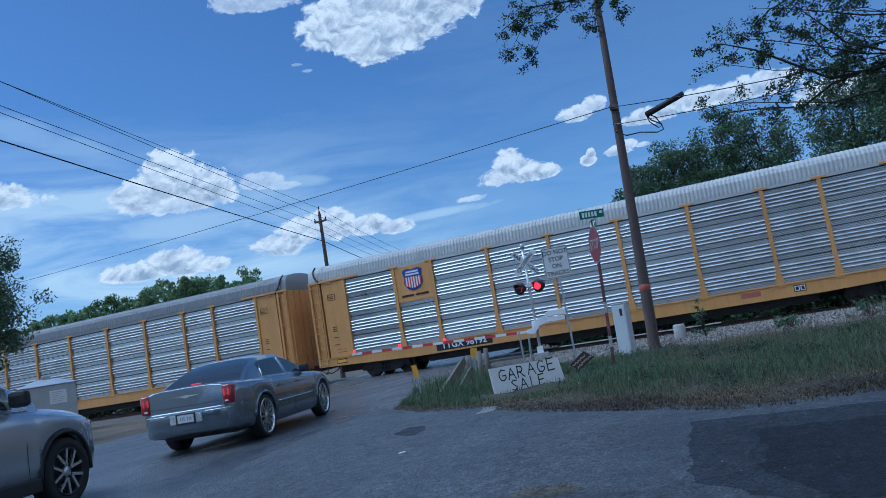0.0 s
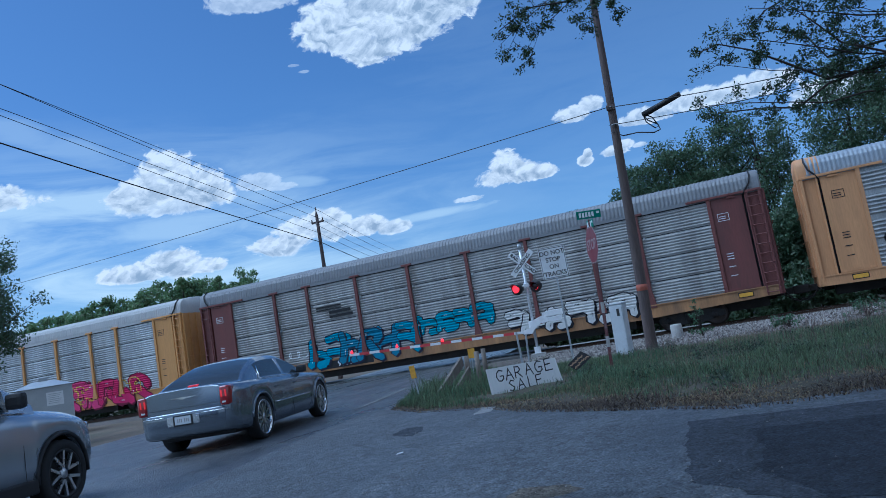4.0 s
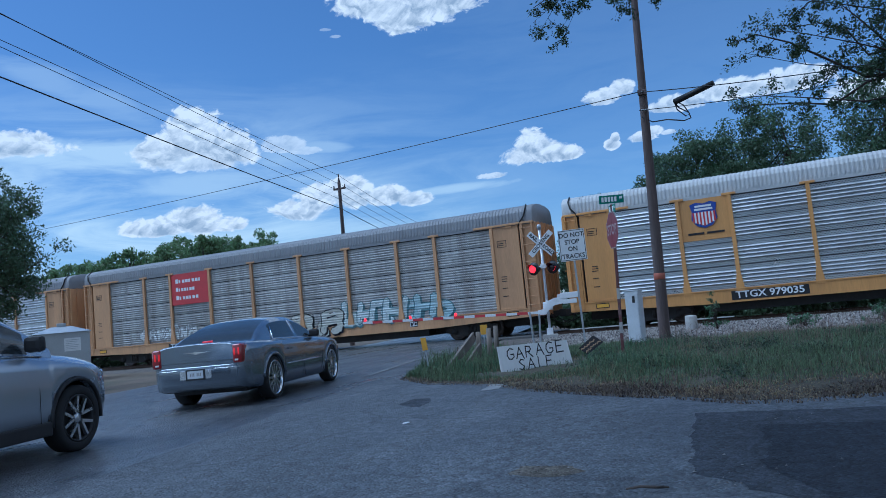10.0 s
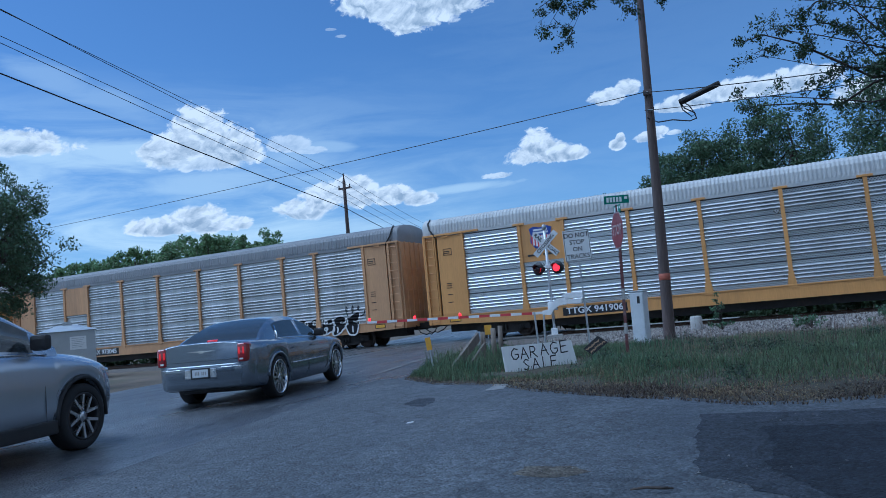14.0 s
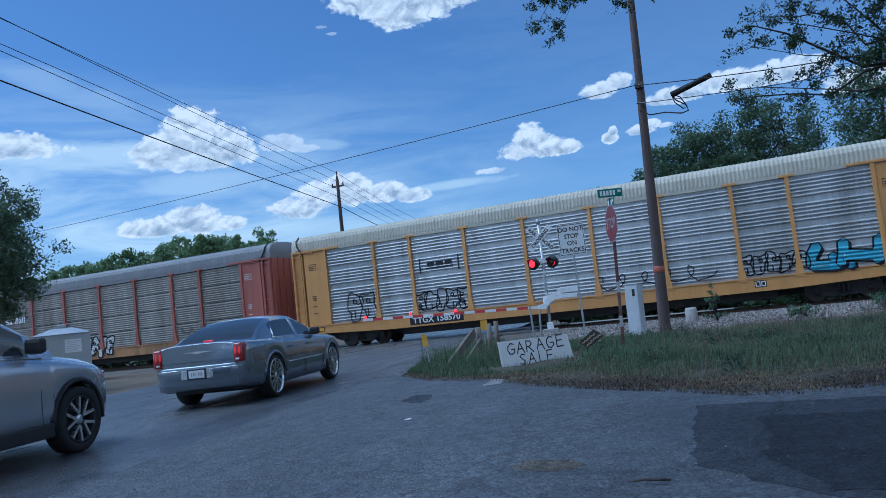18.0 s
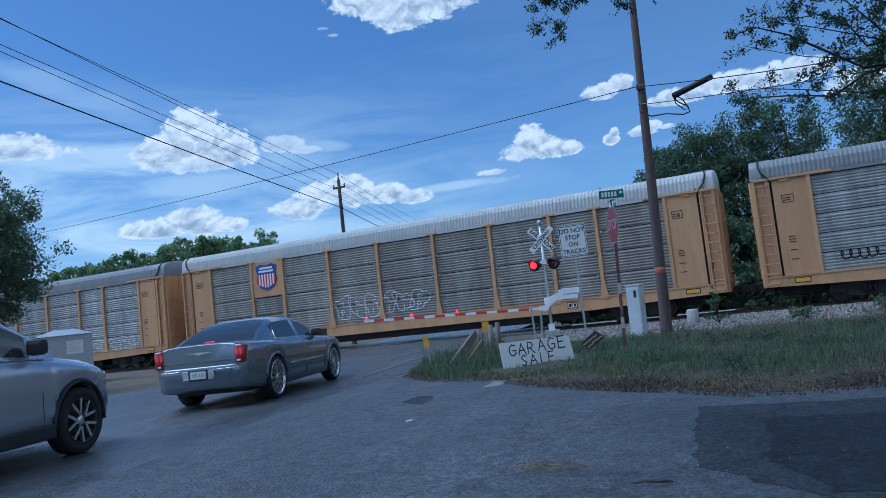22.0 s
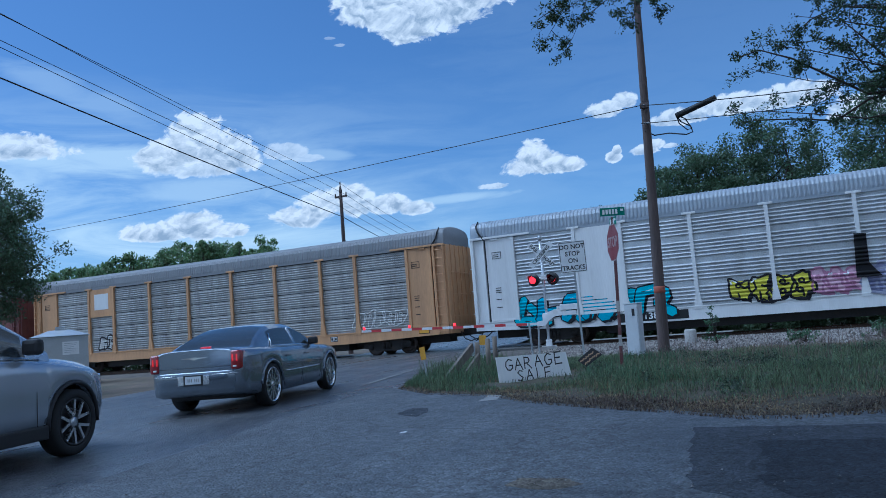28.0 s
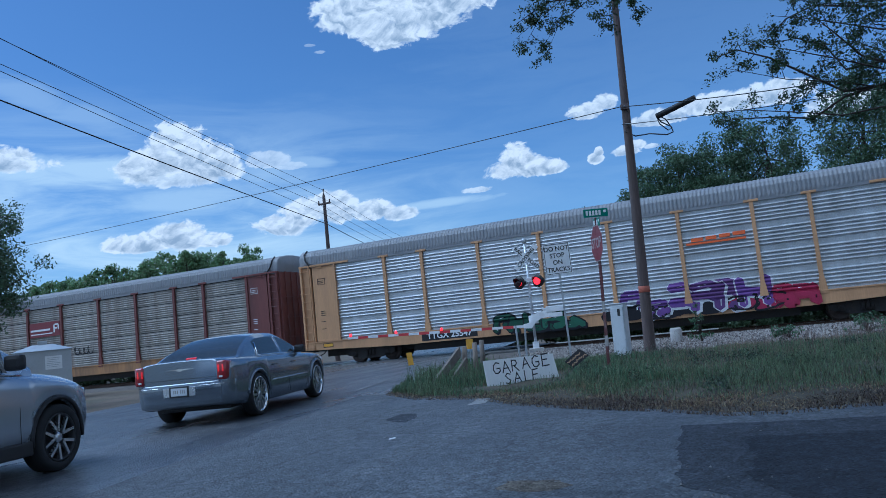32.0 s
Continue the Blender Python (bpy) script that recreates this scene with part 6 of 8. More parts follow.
# ---------------------------------------------------------------- vehicles
def smooth_interp(x, xs, ys):
    """Smooth curve through the pairs."""
    i = int(np.clip(np.searchsorted(xs, x) - 1, 0, len(xs) - 2))
    def slope(k):
        if k == 0 or k == len(xs) - 1:
            return 0.0 if k == 0 else (ys[-1] - ys[-2]) / (xs[-1] - xs[-2])
        a, b = (ys[k] - ys[k - 1]) / (xs[k] - xs[k - 1]), (ys[k + 1] - ys[k]) / (xs[k + 1] - xs[k])
        return 0.0 if a * b <= 0 else 2 * a * b / (a + b)
    h = xs[i + 1] - xs[i]
    t = (x - xs[i]) / h
    return (ys[i] * (1 + 2 * t) * (1 - t) ** 2 + ys[i + 1] * t * t * (3 - 2 * t) + h * (slope(i) * t * (1 - t) ** 2 - slope(i + 1) * t * t * (1 - t)))


def make_vehicle(name, m, label, category, v):
    """A road vehicle, x ahead from the rear axle, with body, glass, wheels and lights as parts."""
    car = thing(name, m, label, category)
    paint_m = M[v["paint"]]
    X = list(np.arange(v["tail"], v["nose"], 0.05)) + [v["nose"]]
    for w in (0.0, v["base"]):
        X += [w - v["arch"], w + v["arch"]]
    X = sorted(set(round(x, 3) for x in X))

    def c(key, x):
        return smooth_interp(x, *v[key])

    def low(x):
        z = c("low", x)
        for w in (0.0, v["base"]):
            d = v["arch"] ** 2 - (x - w) ** 2
            if d > 0:
                z = max(z, v["wheel_r"] + math.sqrt(d) * v.get("arch_h", 1.0))
        return z
    # body skin: half sections from the sill up over the shoulder to the centre line
    bm = bmesh.new()
    rings = []
    for x in X:
        hw, sh, top, lo = c("half", x), c("shoulder", x), c("top", x), low(x)
        lo = min(lo, sh - 0.08)
        mid = lo + (sh - lo) * 0.55
        pts = [(hw - 0.10, lo - 0.0), (hw - 0.035, lo + 0.02), (hw - 0.008, lo + (mid - lo) * 0.5), (hw, mid), (hw - 0.012, mid + (sh - mid) * 0.55), (hw - 0.035, sh - 0.03),
               (hw - 0.075, sh), (hw - 0.16, sh + (top - sh) * 0.55), (hw * 0.55, top - (top - sh) * 0.12), (hw * 0.25, top - 0.004), (0.0, top)]
        rings.append([bm.verts.new((x, y, z)) for y, z in pts] + [bm.verts.new((x, -y, z)) for y, z in pts[-2::-1]])
    for a, b in zip(rings, rings[1:]):
        for k in range(len(a) - 1):
            bm.faces.new((a[k], b[k], b[k + 1], a[k + 1])).smooth = True
    bm.faces.new(rings[0][::-1])
    bm.faces.new(rings[-1])
    bmesh.ops.recalc_face_normals(bm, faces=bm.faces[:])
    body = part("body", bm, paint_m, car)
    # underbody and wheel wells
    bm = bmesh.new()
    box(bm, v["tail"] + 0.45, v["nose"] - 0.35, -v["inner"] + 0.14, v["inner"] - 0.14, v["floor"], v["floor"] + 0.45, 0.03)
    box(bm, v["tail"] + 0.3, v["nose"] - 0.3, -v["inner"] + 0.28, v["inner"] - 0.28, v["floor"] + 0.3, v["floor"] + 0.7)
    part("underbody", bm, M["plastic_dark"], car, "black underbody")
    # greenhouse
    gx = v["glass_x"]
    G = list(np.arange(gx[0], gx[-1], 0.06)) + [gx[-1]]
    G = sorted(set(round(x, 3) for x in G + [q for p in v["side_windows"] for q in p[:2]] + [v["rear_glass"], v["front_glass"]]))
    groups = {"roof": bmesh.new(), "glass_rear": bmesh.new(), "glass_front": bmesh.new(), "side_l": bmesh.new(), "side_r": bmesh.new(), "pillars": bmesh.new()}

    def ring(x):
        zr = smooth_interp(x, v["glass_x"], v["glass_z"])
        zb = min(c("top", x), zr) - 0.0
        zb = min(c("shoulder", x) + 0.005, zr)
        wb, wr = c("half", x) - 0.10, v["roof_half"]
        full = v["roof_z"] - c("shoulder", x)
        f = max(0.0, (zr - zb) / full)
        w1 = wb + (wr - wb) * f
        return [(wb, zb), (wb + (w1 - wb) * 0.12, zb + (zr - zb) * 0.10), (wb + (w1 - wb) * 0.80, zb + (zr - zb) * 0.80), (w1, zr - 0.05 * f - 0.004), (w1 - 0.06, zr - 0.015 * f), (w1 * 0.5, zr + 0.012 * f), (0, zr + 0.018 * f)]
    R = [ring(x) for x in G]
    for i in range(len(G) - 1):
        xm = (G[i] + G[i + 1]) / 2
        for sgn in (1, -1):
            for k in range(6):
                q = [(G[i], sgn * R[i][k][0], R[i][k][1]), (G[i + 1], sgn * R[i + 1][k][0], R[i + 1][k][1]), (G[i + 1], sgn * R[i + 1][k + 1][0], R[i + 1][k + 1][1]), (G[i], sgn * R[i][k + 1][0], R[i][k + 1][1])]
                if k == 1 and any(a <= xm <= b for a, b in v["side_windows"]):
                    g = "side_l" if sgn > 0 else "side_r"
                elif k >= 4 and xm < v["rear_glass"]:
                    g = "glass_rear"
                elif k >= 4 and xm > v["front_glass"]:
                    g = "glass_front"
                elif k >= 4:
                    g = "roof"
                else:
                    g = "pillars"
                b = groups[g]
                f = b.faces.new([b.verts.new(p) for p in (q if sgn > 0 else q[::-1])])
                f.smooth = True
    for g, b in groups.items():
        bmesh.ops.remove_doubles(b, verts=b.verts[:], dist=0.0005)
        bmesh.ops.recalc_face_normals(b, faces=b.faces[:])
        nm = {"roof": "roof", "pillars": "pillar", "glass_rear": "rear_window", "glass_front": "windscreen", "side_l": "side_window", "side_r": "side_window"}[g]
        part(nm, b, M["tint"] if "window" in nm or nm == "windscreen" else paint_m, car, "dark tinted glass" if "window" in nm or nm == "windscreen" else "", True)
    # dark cabin, so that the glass shows no hollow
    bm = bmesh.new()
    z0 = c("shoulder", 1.0)
    box(bm, gx[0] + 0.75, gx[-1] - 0.85, -v["roof_half"] + 0.05, v["roof_half"] - 0.05, z0 - 0.35, v["roof_z"] - 0.12, 0.1)
    part("cabin", bm, M["plastic_dark"], car, "dark cabin lining")
    # wheels
    for wx in (0.0, v["base"]):
        for sgn in (1, -1):
            y = sgn * v["track"]
            bm = bmesh.new()
            r, rim, hw = v["wheel_r"], v["rim_r"], v["tyre_w"] / 2
            lathe(bm, [(rim, -hw), (r - 0.03, -hw), (r, -hw + 0.03), (r, hw - 0.03), (r - 0.03, hw), (rim + 0.01, hw), (rim, hw - 0.015), (rim, -hw)], 36)
            tyre = part("wheel", bm, M["rubber"], car, "black tyre")
            tyre.matrix_basis = pose(wx, y, r, 90 if sgn < 0 else -90, 0, 0)
            bm = bmesh.new()
            lathe(bm, [(rim, -hw + 0.02), (rim, hw - 0.008), (rim - 0.018, hw), (rim - 0.035, hw - 0.03), (rim - 0.04, -hw + 0.05)], 36, 1)
            lathe(bm, [(0.0, hw - 0.02), (0.055, hw - 0.02), (0.07, hw - 0.05), (0.0, hw - 0.05)], 16, 0)
            lathe(bm, [(0.0, -0.02), (rim - 0.03, -0.02)], 24, 2)
            n = v["spokes"]
            for k in range(n):
                mm = pose(0, 0, 0, 0, 0, 360 * k / n)
                if v.get("split"):
                    for off in (-0.032, 0.032):
                        box(bm, 0.07, rim - 0.004, off * 0.9 - 0.017, off * 0.9 + 0.017, hw - 0.05, hw - 0.008, 0, 0, mm @ pose(0, 0, 0, 0, 0, off * 320))
                else:
                    box(bm, 0.05, rim - 0.02, -0.018, 0.018, hw - 0.08, hw - 0.025, 0, 0, mm @ pose(0, 0, 0, 0, 0, 0))
            part("rim", bm, [M["alloy"], M["plastic_dark"] if v.get("split") else M["chrome"], M["plastic_dark"]], tyre, "shiny alloy rim")
    v["details"](car, v, c)
    return car


def seam(car, pts, c, side=-1, r=0.004, mat=None, name="door_seam"):
    bm = bmesh.new()
    tube(bm, pts, r, 4)
    return part(name, bm, mat or M["plastic_dark"], car)


def sedan_details(car, v, c):
    # rear lamps wrap the tail's corners
    for sgn in (1, -1):
        bm = bmesh.new()
        box(bm, -1.125, -0.86, sgn * 0.745 - 0.085, sgn * 0.745 + 0.085, 0.735, 1.055, 0.04)
        lamp = part("tail_lamp", bm, M["tail_dark"], car, "lit red tail lamp", True)
        for off in (-0.045, 0.03):
            bm = bmesh.new()
            box(bm, -1.131, -1.09, sgn * 0.735 + off - 0.015, sgn * 0.735 + off + 0.015, 0.87, 0.99, 0.008)
            part("brake_light", bm, M["tail_lit"], lamp, "glowing brake light")
        bm = bmesh.new()
        box(bm, -1.131, -1.09, sgn * 0.735 - 0.035, sgn * 0.735 + 0.03, 0.775, 0.805, 0.008)
        part("reversing_lens", bm, M["white"], lamp)
    bm = bmesh.new()
    box(bm, 0.0, 0.05, -0.09, 0.09, 1.145, 1.162, 0.004)
    hl = part("high_brake_light", bm, M["tail_lit"], car, "glowing high brake light")
    hl.matrix_basis = pose(-0.52, 0, -0.01, 0, -10, 0)
    # bumper with chrome strips, plate panel, plate, badge
    bm = bmesh.new()
    rows = []
    for y in np.linspace(-0.90, 0.90, 25):
        k = min(1.0, max(0.0, (abs(y) - 0.55) / 0.35))
        bow = 0.05 * (y / 0.9) ** 2 + 0.26 * k ** 3
        rows.append([bm.verts.new((-1.165 + bow + d, y * (1 - 0.02 * k), z)) for d, z in ((0.30, 0.30), (0.10, 0.315), (0.03, 0.36), (0.01, 0.44), (0.012, 0.50), (0.0, 0.53), (-0.006, 0.64), (0.0, 0.70), (0.004, 0.727), (0.08, 0.731))])
    for q, r in zip(rows, rows[1:]):
        for k in range(len(q) - 1):
            bm.faces.new((q[k], q[k + 1], r[k + 1], r[k])).smooth = True
    bmesh.ops.recalc_face_normals(bm, faces=bm.faces[:])
    part("rear_bumper", bm, M["paint_sedan"], car)
    for sgn in (1, -1):
        bm = bmesh.new()
        tube(bm, [(-1.165 + 0.05 * (y / 0.9) ** 2 + 0.26 * max(0.0, (y - 0.55) / 0.35) ** 3 - 0.004, sgn * y, 0.675) for y in np.linspace(0.33, 0.83, 9)], 0.010, 5)
        part("bumper_trim", bm, M["alloy"], car, "chrome bumper strip")
    bm = bmesh.new()
    box(bm, -1.172, -1.12, -0.29, 0.29, 0.515, 0.675, 0.01)
    part("plate_panel", bm, M["alloy"], car)
    bm = bmesh.new()
    box(bm, -1.180, -1.15, -0.178, 0.178, 0.505, 0.685, 0.006)
    fr = part("plate_frame", bm, M["plastic_dark"], car)
    bm = bmesh.new()
    box(bm, -1.184, -1.17, -0.145, 0.145, 0.532, 0.662, 0.003)
    part("number_plate", bm, M["plate"], fr, "pale number plate")
    for i in range(7):
        if i != 3:
            bm = bmesh.new()
            box(bm, -1.186, -1.183, -0.108 + i * 0.031, -0.090 + i * 0.031, 0.57, 0.625)
            part("plate_mark", bm, M["steel_dull"], fr)
    bm = bmesh.new()
    slab(bm, [(-0.26, 0.975), (-0.06, 0.957), (0, 0.935), (0.06, 0.957), (0.26, 0.975), (0.06, 0.98), (0, 0.99), (-0.06, 0.98)], -0.006, 0.006)
    w = part("badge", bm, M["chrome"], car, "chrome winged badge")
    w.matrix_basis = pose(-1.107, 0, -0.01, 0, 0, -90)
    for sgn in (1, -1):
        for wx in (0.0, v["base"]):
            bm = bmesh.new()
            pts = []
            for a in np.linspace(0.1, math.pi - 0.1, 15):
                x, z = wx + (v["arch"] + 0.025) * math.cos(a), v["wheel_r"] + (v["arch"] + 0.025) * v["arch_h"] * math.sin(a)
                pts.append((x, sgn * (c("half", min(x, v["nose"] - 0.05)) - 0.012), z))
            tube(bm, pts, 0.03, 8)
            part("arch_lip", bm, M["paint_sedan"], car)
    seam(car, [(-1.10, y, 0.80) for y in np.linspace(-0.70, 0.70, 8)], c, name="boot_seam")
    # doors: seams, handles, side strip, window trim
    side = lambda x, z, o=0.002: (x, -(c("half", x) + o), z)
    for x in (0.46, 1.38, 2.42):
        seam(car, [side(x + (0.12 if x < 0.6 else 0.0) * (z > 0.7), z, -0.001 if z < 0.8 else -0.03) for z in (0.30, 0.5, 0.7, 0.85, 0.97)], c)
    bm = bmesh.new()
    tube(bm, [side(x, 0.58, 0.004) for x in np.linspace(0.55, 2.35, 8)], 0.012, 6)
    part("side_strip", bm, M["chrome"], car, "chrome side strip")
    for x in (0.62, 1.55):
        bm = bmesh.new()
        box(bm, x, x + 0.2, -c("half", x) - 0.018, -c("half", x) + 0.02, 0.845, 0.875, 0.008)
        part("door_handle", bm, M["paint_sedan"], car)
    bm = bmesh.new()
    for x0, x1 in ((0.16, 2.2),):
        tube(bm, [(x, -(c("half", x) - 0.085), c("shoulder", x) + 0.028) for x in np.linspace(x0, x1, 12)], 0.011, 5)
    tube(bm, [(1.32, -0.80, 1.05), (1.30, -0.645, 1.39)], 0.02, 5)
    tube(bm, [(1.40, -0.80, 1.05), (1.38, -0.645, 1.39)], 0.016, 5)
    tube(bm, [(0.16, -0.83, 1.05), (0.24, -0.79, 1.15), (0.34, -0.70, 1.3)], 0.013, 5)
    part("window_trim", bm, M["chrome"], car, "chrome window trim")
    for sgn in (1, -1):
        bm = bmesh.new()
        box(bm, 2.02, 2.14, sgn * 0.92 - 0.10, sgn * 0.92 + 0.10, 1.02, 1.17, 0.04)
        box(bm, 2.06, 2.12, sgn * 0.80 - 0.04, sgn * 0.80 + 0.04, 1.0, 1.05)
        part("door_mirror", bm, M["plastic_dark"], car, "dark door mirror")


def suv_details(car, v, c):
    side = lambda x, z, o=0.002: (x, -(c("half", x) + o), z)
    for x in (0.85, 2.16):
        seam(car, [side(x, z, -0.001 if z < 0.9 else -0.03) for z in (0.42, 0.6, 0.8, 0.95, 1.05)], c)
    # black cladding round the arches and along the sill
    for sgn in (1, -1):
        for wx in (0.0, v["base"]):
            bm = bmesh.new()
            pts = []
            for a in np.linspace(-0.1, math.pi + 0.1, 15):
                x, z = wx + (v["arch"] + 0.02) * math.cos(a), v["wheel_r"] + (v["arch"] + 0.02) * math.sin(a)
                pts.append((x, sgn * (c("half", min(x, v["nose"] - 0.05)) - 0.02), max(0.28, z)))
            tube(bm, pts, 0.026, 6)
            part("arch_cladding", bm, M["plastic_dark"], car, "black wheel-arch cladding")
        bm = bmesh.new()
        box(bm, 0.5, 2.35, sgn * 0.93 - 0.06, sgn * 0.93 + 0.05, 0.26, 0.42, 0.02)
        part("sill_cladding", bm, M["plastic_dark"], car, "black sill cladding")
    bm = bmesh.new()
    box(bm, v["nose"] - 0.40, v["nose"] - 0.03, -0.66, 0.66, 0.26, 0.46, 0.05)
    part("front_skirt", bm, M["plastic_dark"], car, "black front skirt")
    for sgn in (1, -1):
        bm = bmesh.new()
        box(bm, 2.02, 2.14, sgn * 1.02 - 0.11, sgn * 1.02 + 0.11, 1.22, 1.40, 0.05)
        part("door_mirror", bm, M["plastic_dark"], car, "dark door mirror")
        bm = bmesh.new()
        box(bm, v["nose"] - 0.42, v["nose"] - 0.12, sgn * 0.66 - 0.14, sgn * 0.66 + 0.14, 0.80, 0.93, 0.03)
        part("head_lamp", bm, M["chrome"], car, "clear head lamp")
        bm = bmesh.new()
        tube(bm, [(x, sgn * (c("half", x) - 0.085), c("shoulder", x) + 0.02) for x in np.linspace(0.0, 2.3, 12)], 0.012, 5)
        part("window_trim", bm, M["chrome"], car, "chrome window trim")
    for x in (1.05,):
        bm = bmesh.new()
        box(bm, x, x + 0.22, -c("half", x) - 0.02, -c("half", x) + 0.02, 0.98, 1.015, 0.008)
        part("door_handle", bm, M["chrome"], car)


SEDAN = dict(paint="paint_sedan", tail=-1.10, nose=3.92, base=3.05, arch=0.42, arch_h=0.98, wheel_r=0.375, rim_r=0.315, tyre_w=0.24, track=0.81, floor=0.22, inner=0.80, spokes=12,
             half=([-1.10, -1.04, -0.85, -0.4, 0.3, 1.2, 2.2, 3.05, 3.5, 3.8, 3.92], [0.74, 0.82, 0.875, 0.915, 0.93, 0.94, 0.94, 0.93, 0.90, 0.82, 0.68]),
             low=([-1.10, -1.0, -0.6, 0.5, 2.4, 3.4, 3.92], [0.36, 0.32, 0.27, 0.22, 0.22, 0.24, 0.34]),
             shoulder=([-1.10, -1.04, -0.8, -0.2, 0.6, 2.0, 2.6, 3.2, 3.7, 3.92], [1.045, 1.05, 1.05, 1.045, 1.03, 1.0, 0.97, 0.94, 0.86, 0.66]),
             top=([-1.10, -1.04, -0.8, -0.4, 0.5, 2.0, 2.6, 3.2, 3.7, 3.92], [1.095, 1.108, 1.115, 1.12, 1.11, 1.07, 1.035, 1.0, 0.92, 0.68]),
             glass_x=[-0.60, -0.25, 0.15, 0.55, 1.0, 1.45, 1.75, 2.1, 2.42], glass_z=[1.08, 1.23, 1.375, 1.465, 1.49, 1.47, 1.39, 1.22, 1.03], roof_half=0.60, roof_z=1.49,
             rear_glass=0.42, front_glass=1.5, side_windows=[(0.22, 1.26), (1.40, 2.10)], details=sedan_details)
SUV = dict(paint="paint_suv", tail=-1.12, nose=3.68, base=2.82, arch=0.45, wheel_r=0.392, rim_r=0.285, tyre_w=0.25, track=0.85, floor=0.25, inner=0.84, spokes=5, split=True,
           half=([-1.12, -1.0, -0.6, 0.6, 2.0, 2.82, 3.2, 3.42, 3.58, 3.68], [0.86, 0.94, 0.985, 0.995, 0.995, 0.985, 0.955, 0.89, 0.78, 0.60]),
           low=([-1.12, -0.8, 0.5, 2.4, 3.3, 3.68], [0.45, 0.4, 0.34, 0.34, 0.36, 0.42]),
           shoulder=([-1.12, -0.9, 0.5, 2.0, 2.5, 2.9, 3.25, 3.5, 3.62, 3.68], [1.10, 1.18, 1.20, 1.17, 1.12, 1.075, 1.01, 0.91, 0.80, 0.66]),
           top=([-1.12, -0.9, 0.5, 2.0, 2.5, 2.9, 3.25, 3.5, 3.62, 3.68], [1.14, 1.22, 1.26, 1.27, 1.22, 1.165, 1.09, 0.975, 0.84, 0.68]),
           glass_x=[-1.10, -0.95, -0.6, 0.0, 0.9, 1.3, 1.7, 2.1, 2.5], glass_z=[1.15, 1.50, 1.76, 1.84, 1.85, 1.82, 1.72, 1.52, 1.25], roof_half=0.68, roof_z=1.85,
           rear_glass=-0.75, front_glass=1.25, side_windows=[(-0.6, 0.2), (0.28, 1.0), (1.08, 2.12)], details=suv_details)


def build_vehicles():
    heading = 103.9
    make_vehicle("sedan", pose(-9.45, 10.81, 0.012, 0, 0, heading), "grey metallic sedan with chrome rims and lit brake lights", "car", SEDAN)
    a = radians(heading)
    fx, fy = math.cos(a), math.sin(a)
    # its near front wheel stands at about (-8.2, 6.5)
    px, py = -8.00 - fy * 0.85 - fx * 2.82, 6.32 + fx * 0.85 - fy * 2.82
    make_vehicle("suv", pose(px, py, 0.012, 0, 0, heading), "silver sport utility vehicle with split-spoke alloy wheels", "car", SUV)


# ---------------------------------------------------------------- crossing signal, signs, posts
def ring_pts(n, r, a0=0.0):
    return [(r * math.cos(radians(a0) + 2 * math.pi * i / n), r * math.sin(radians(a0) + 2 * math.pi * i / n)) for i in range(n)]


FACE = 16.0     # the signs look down the road, towards the camera's side


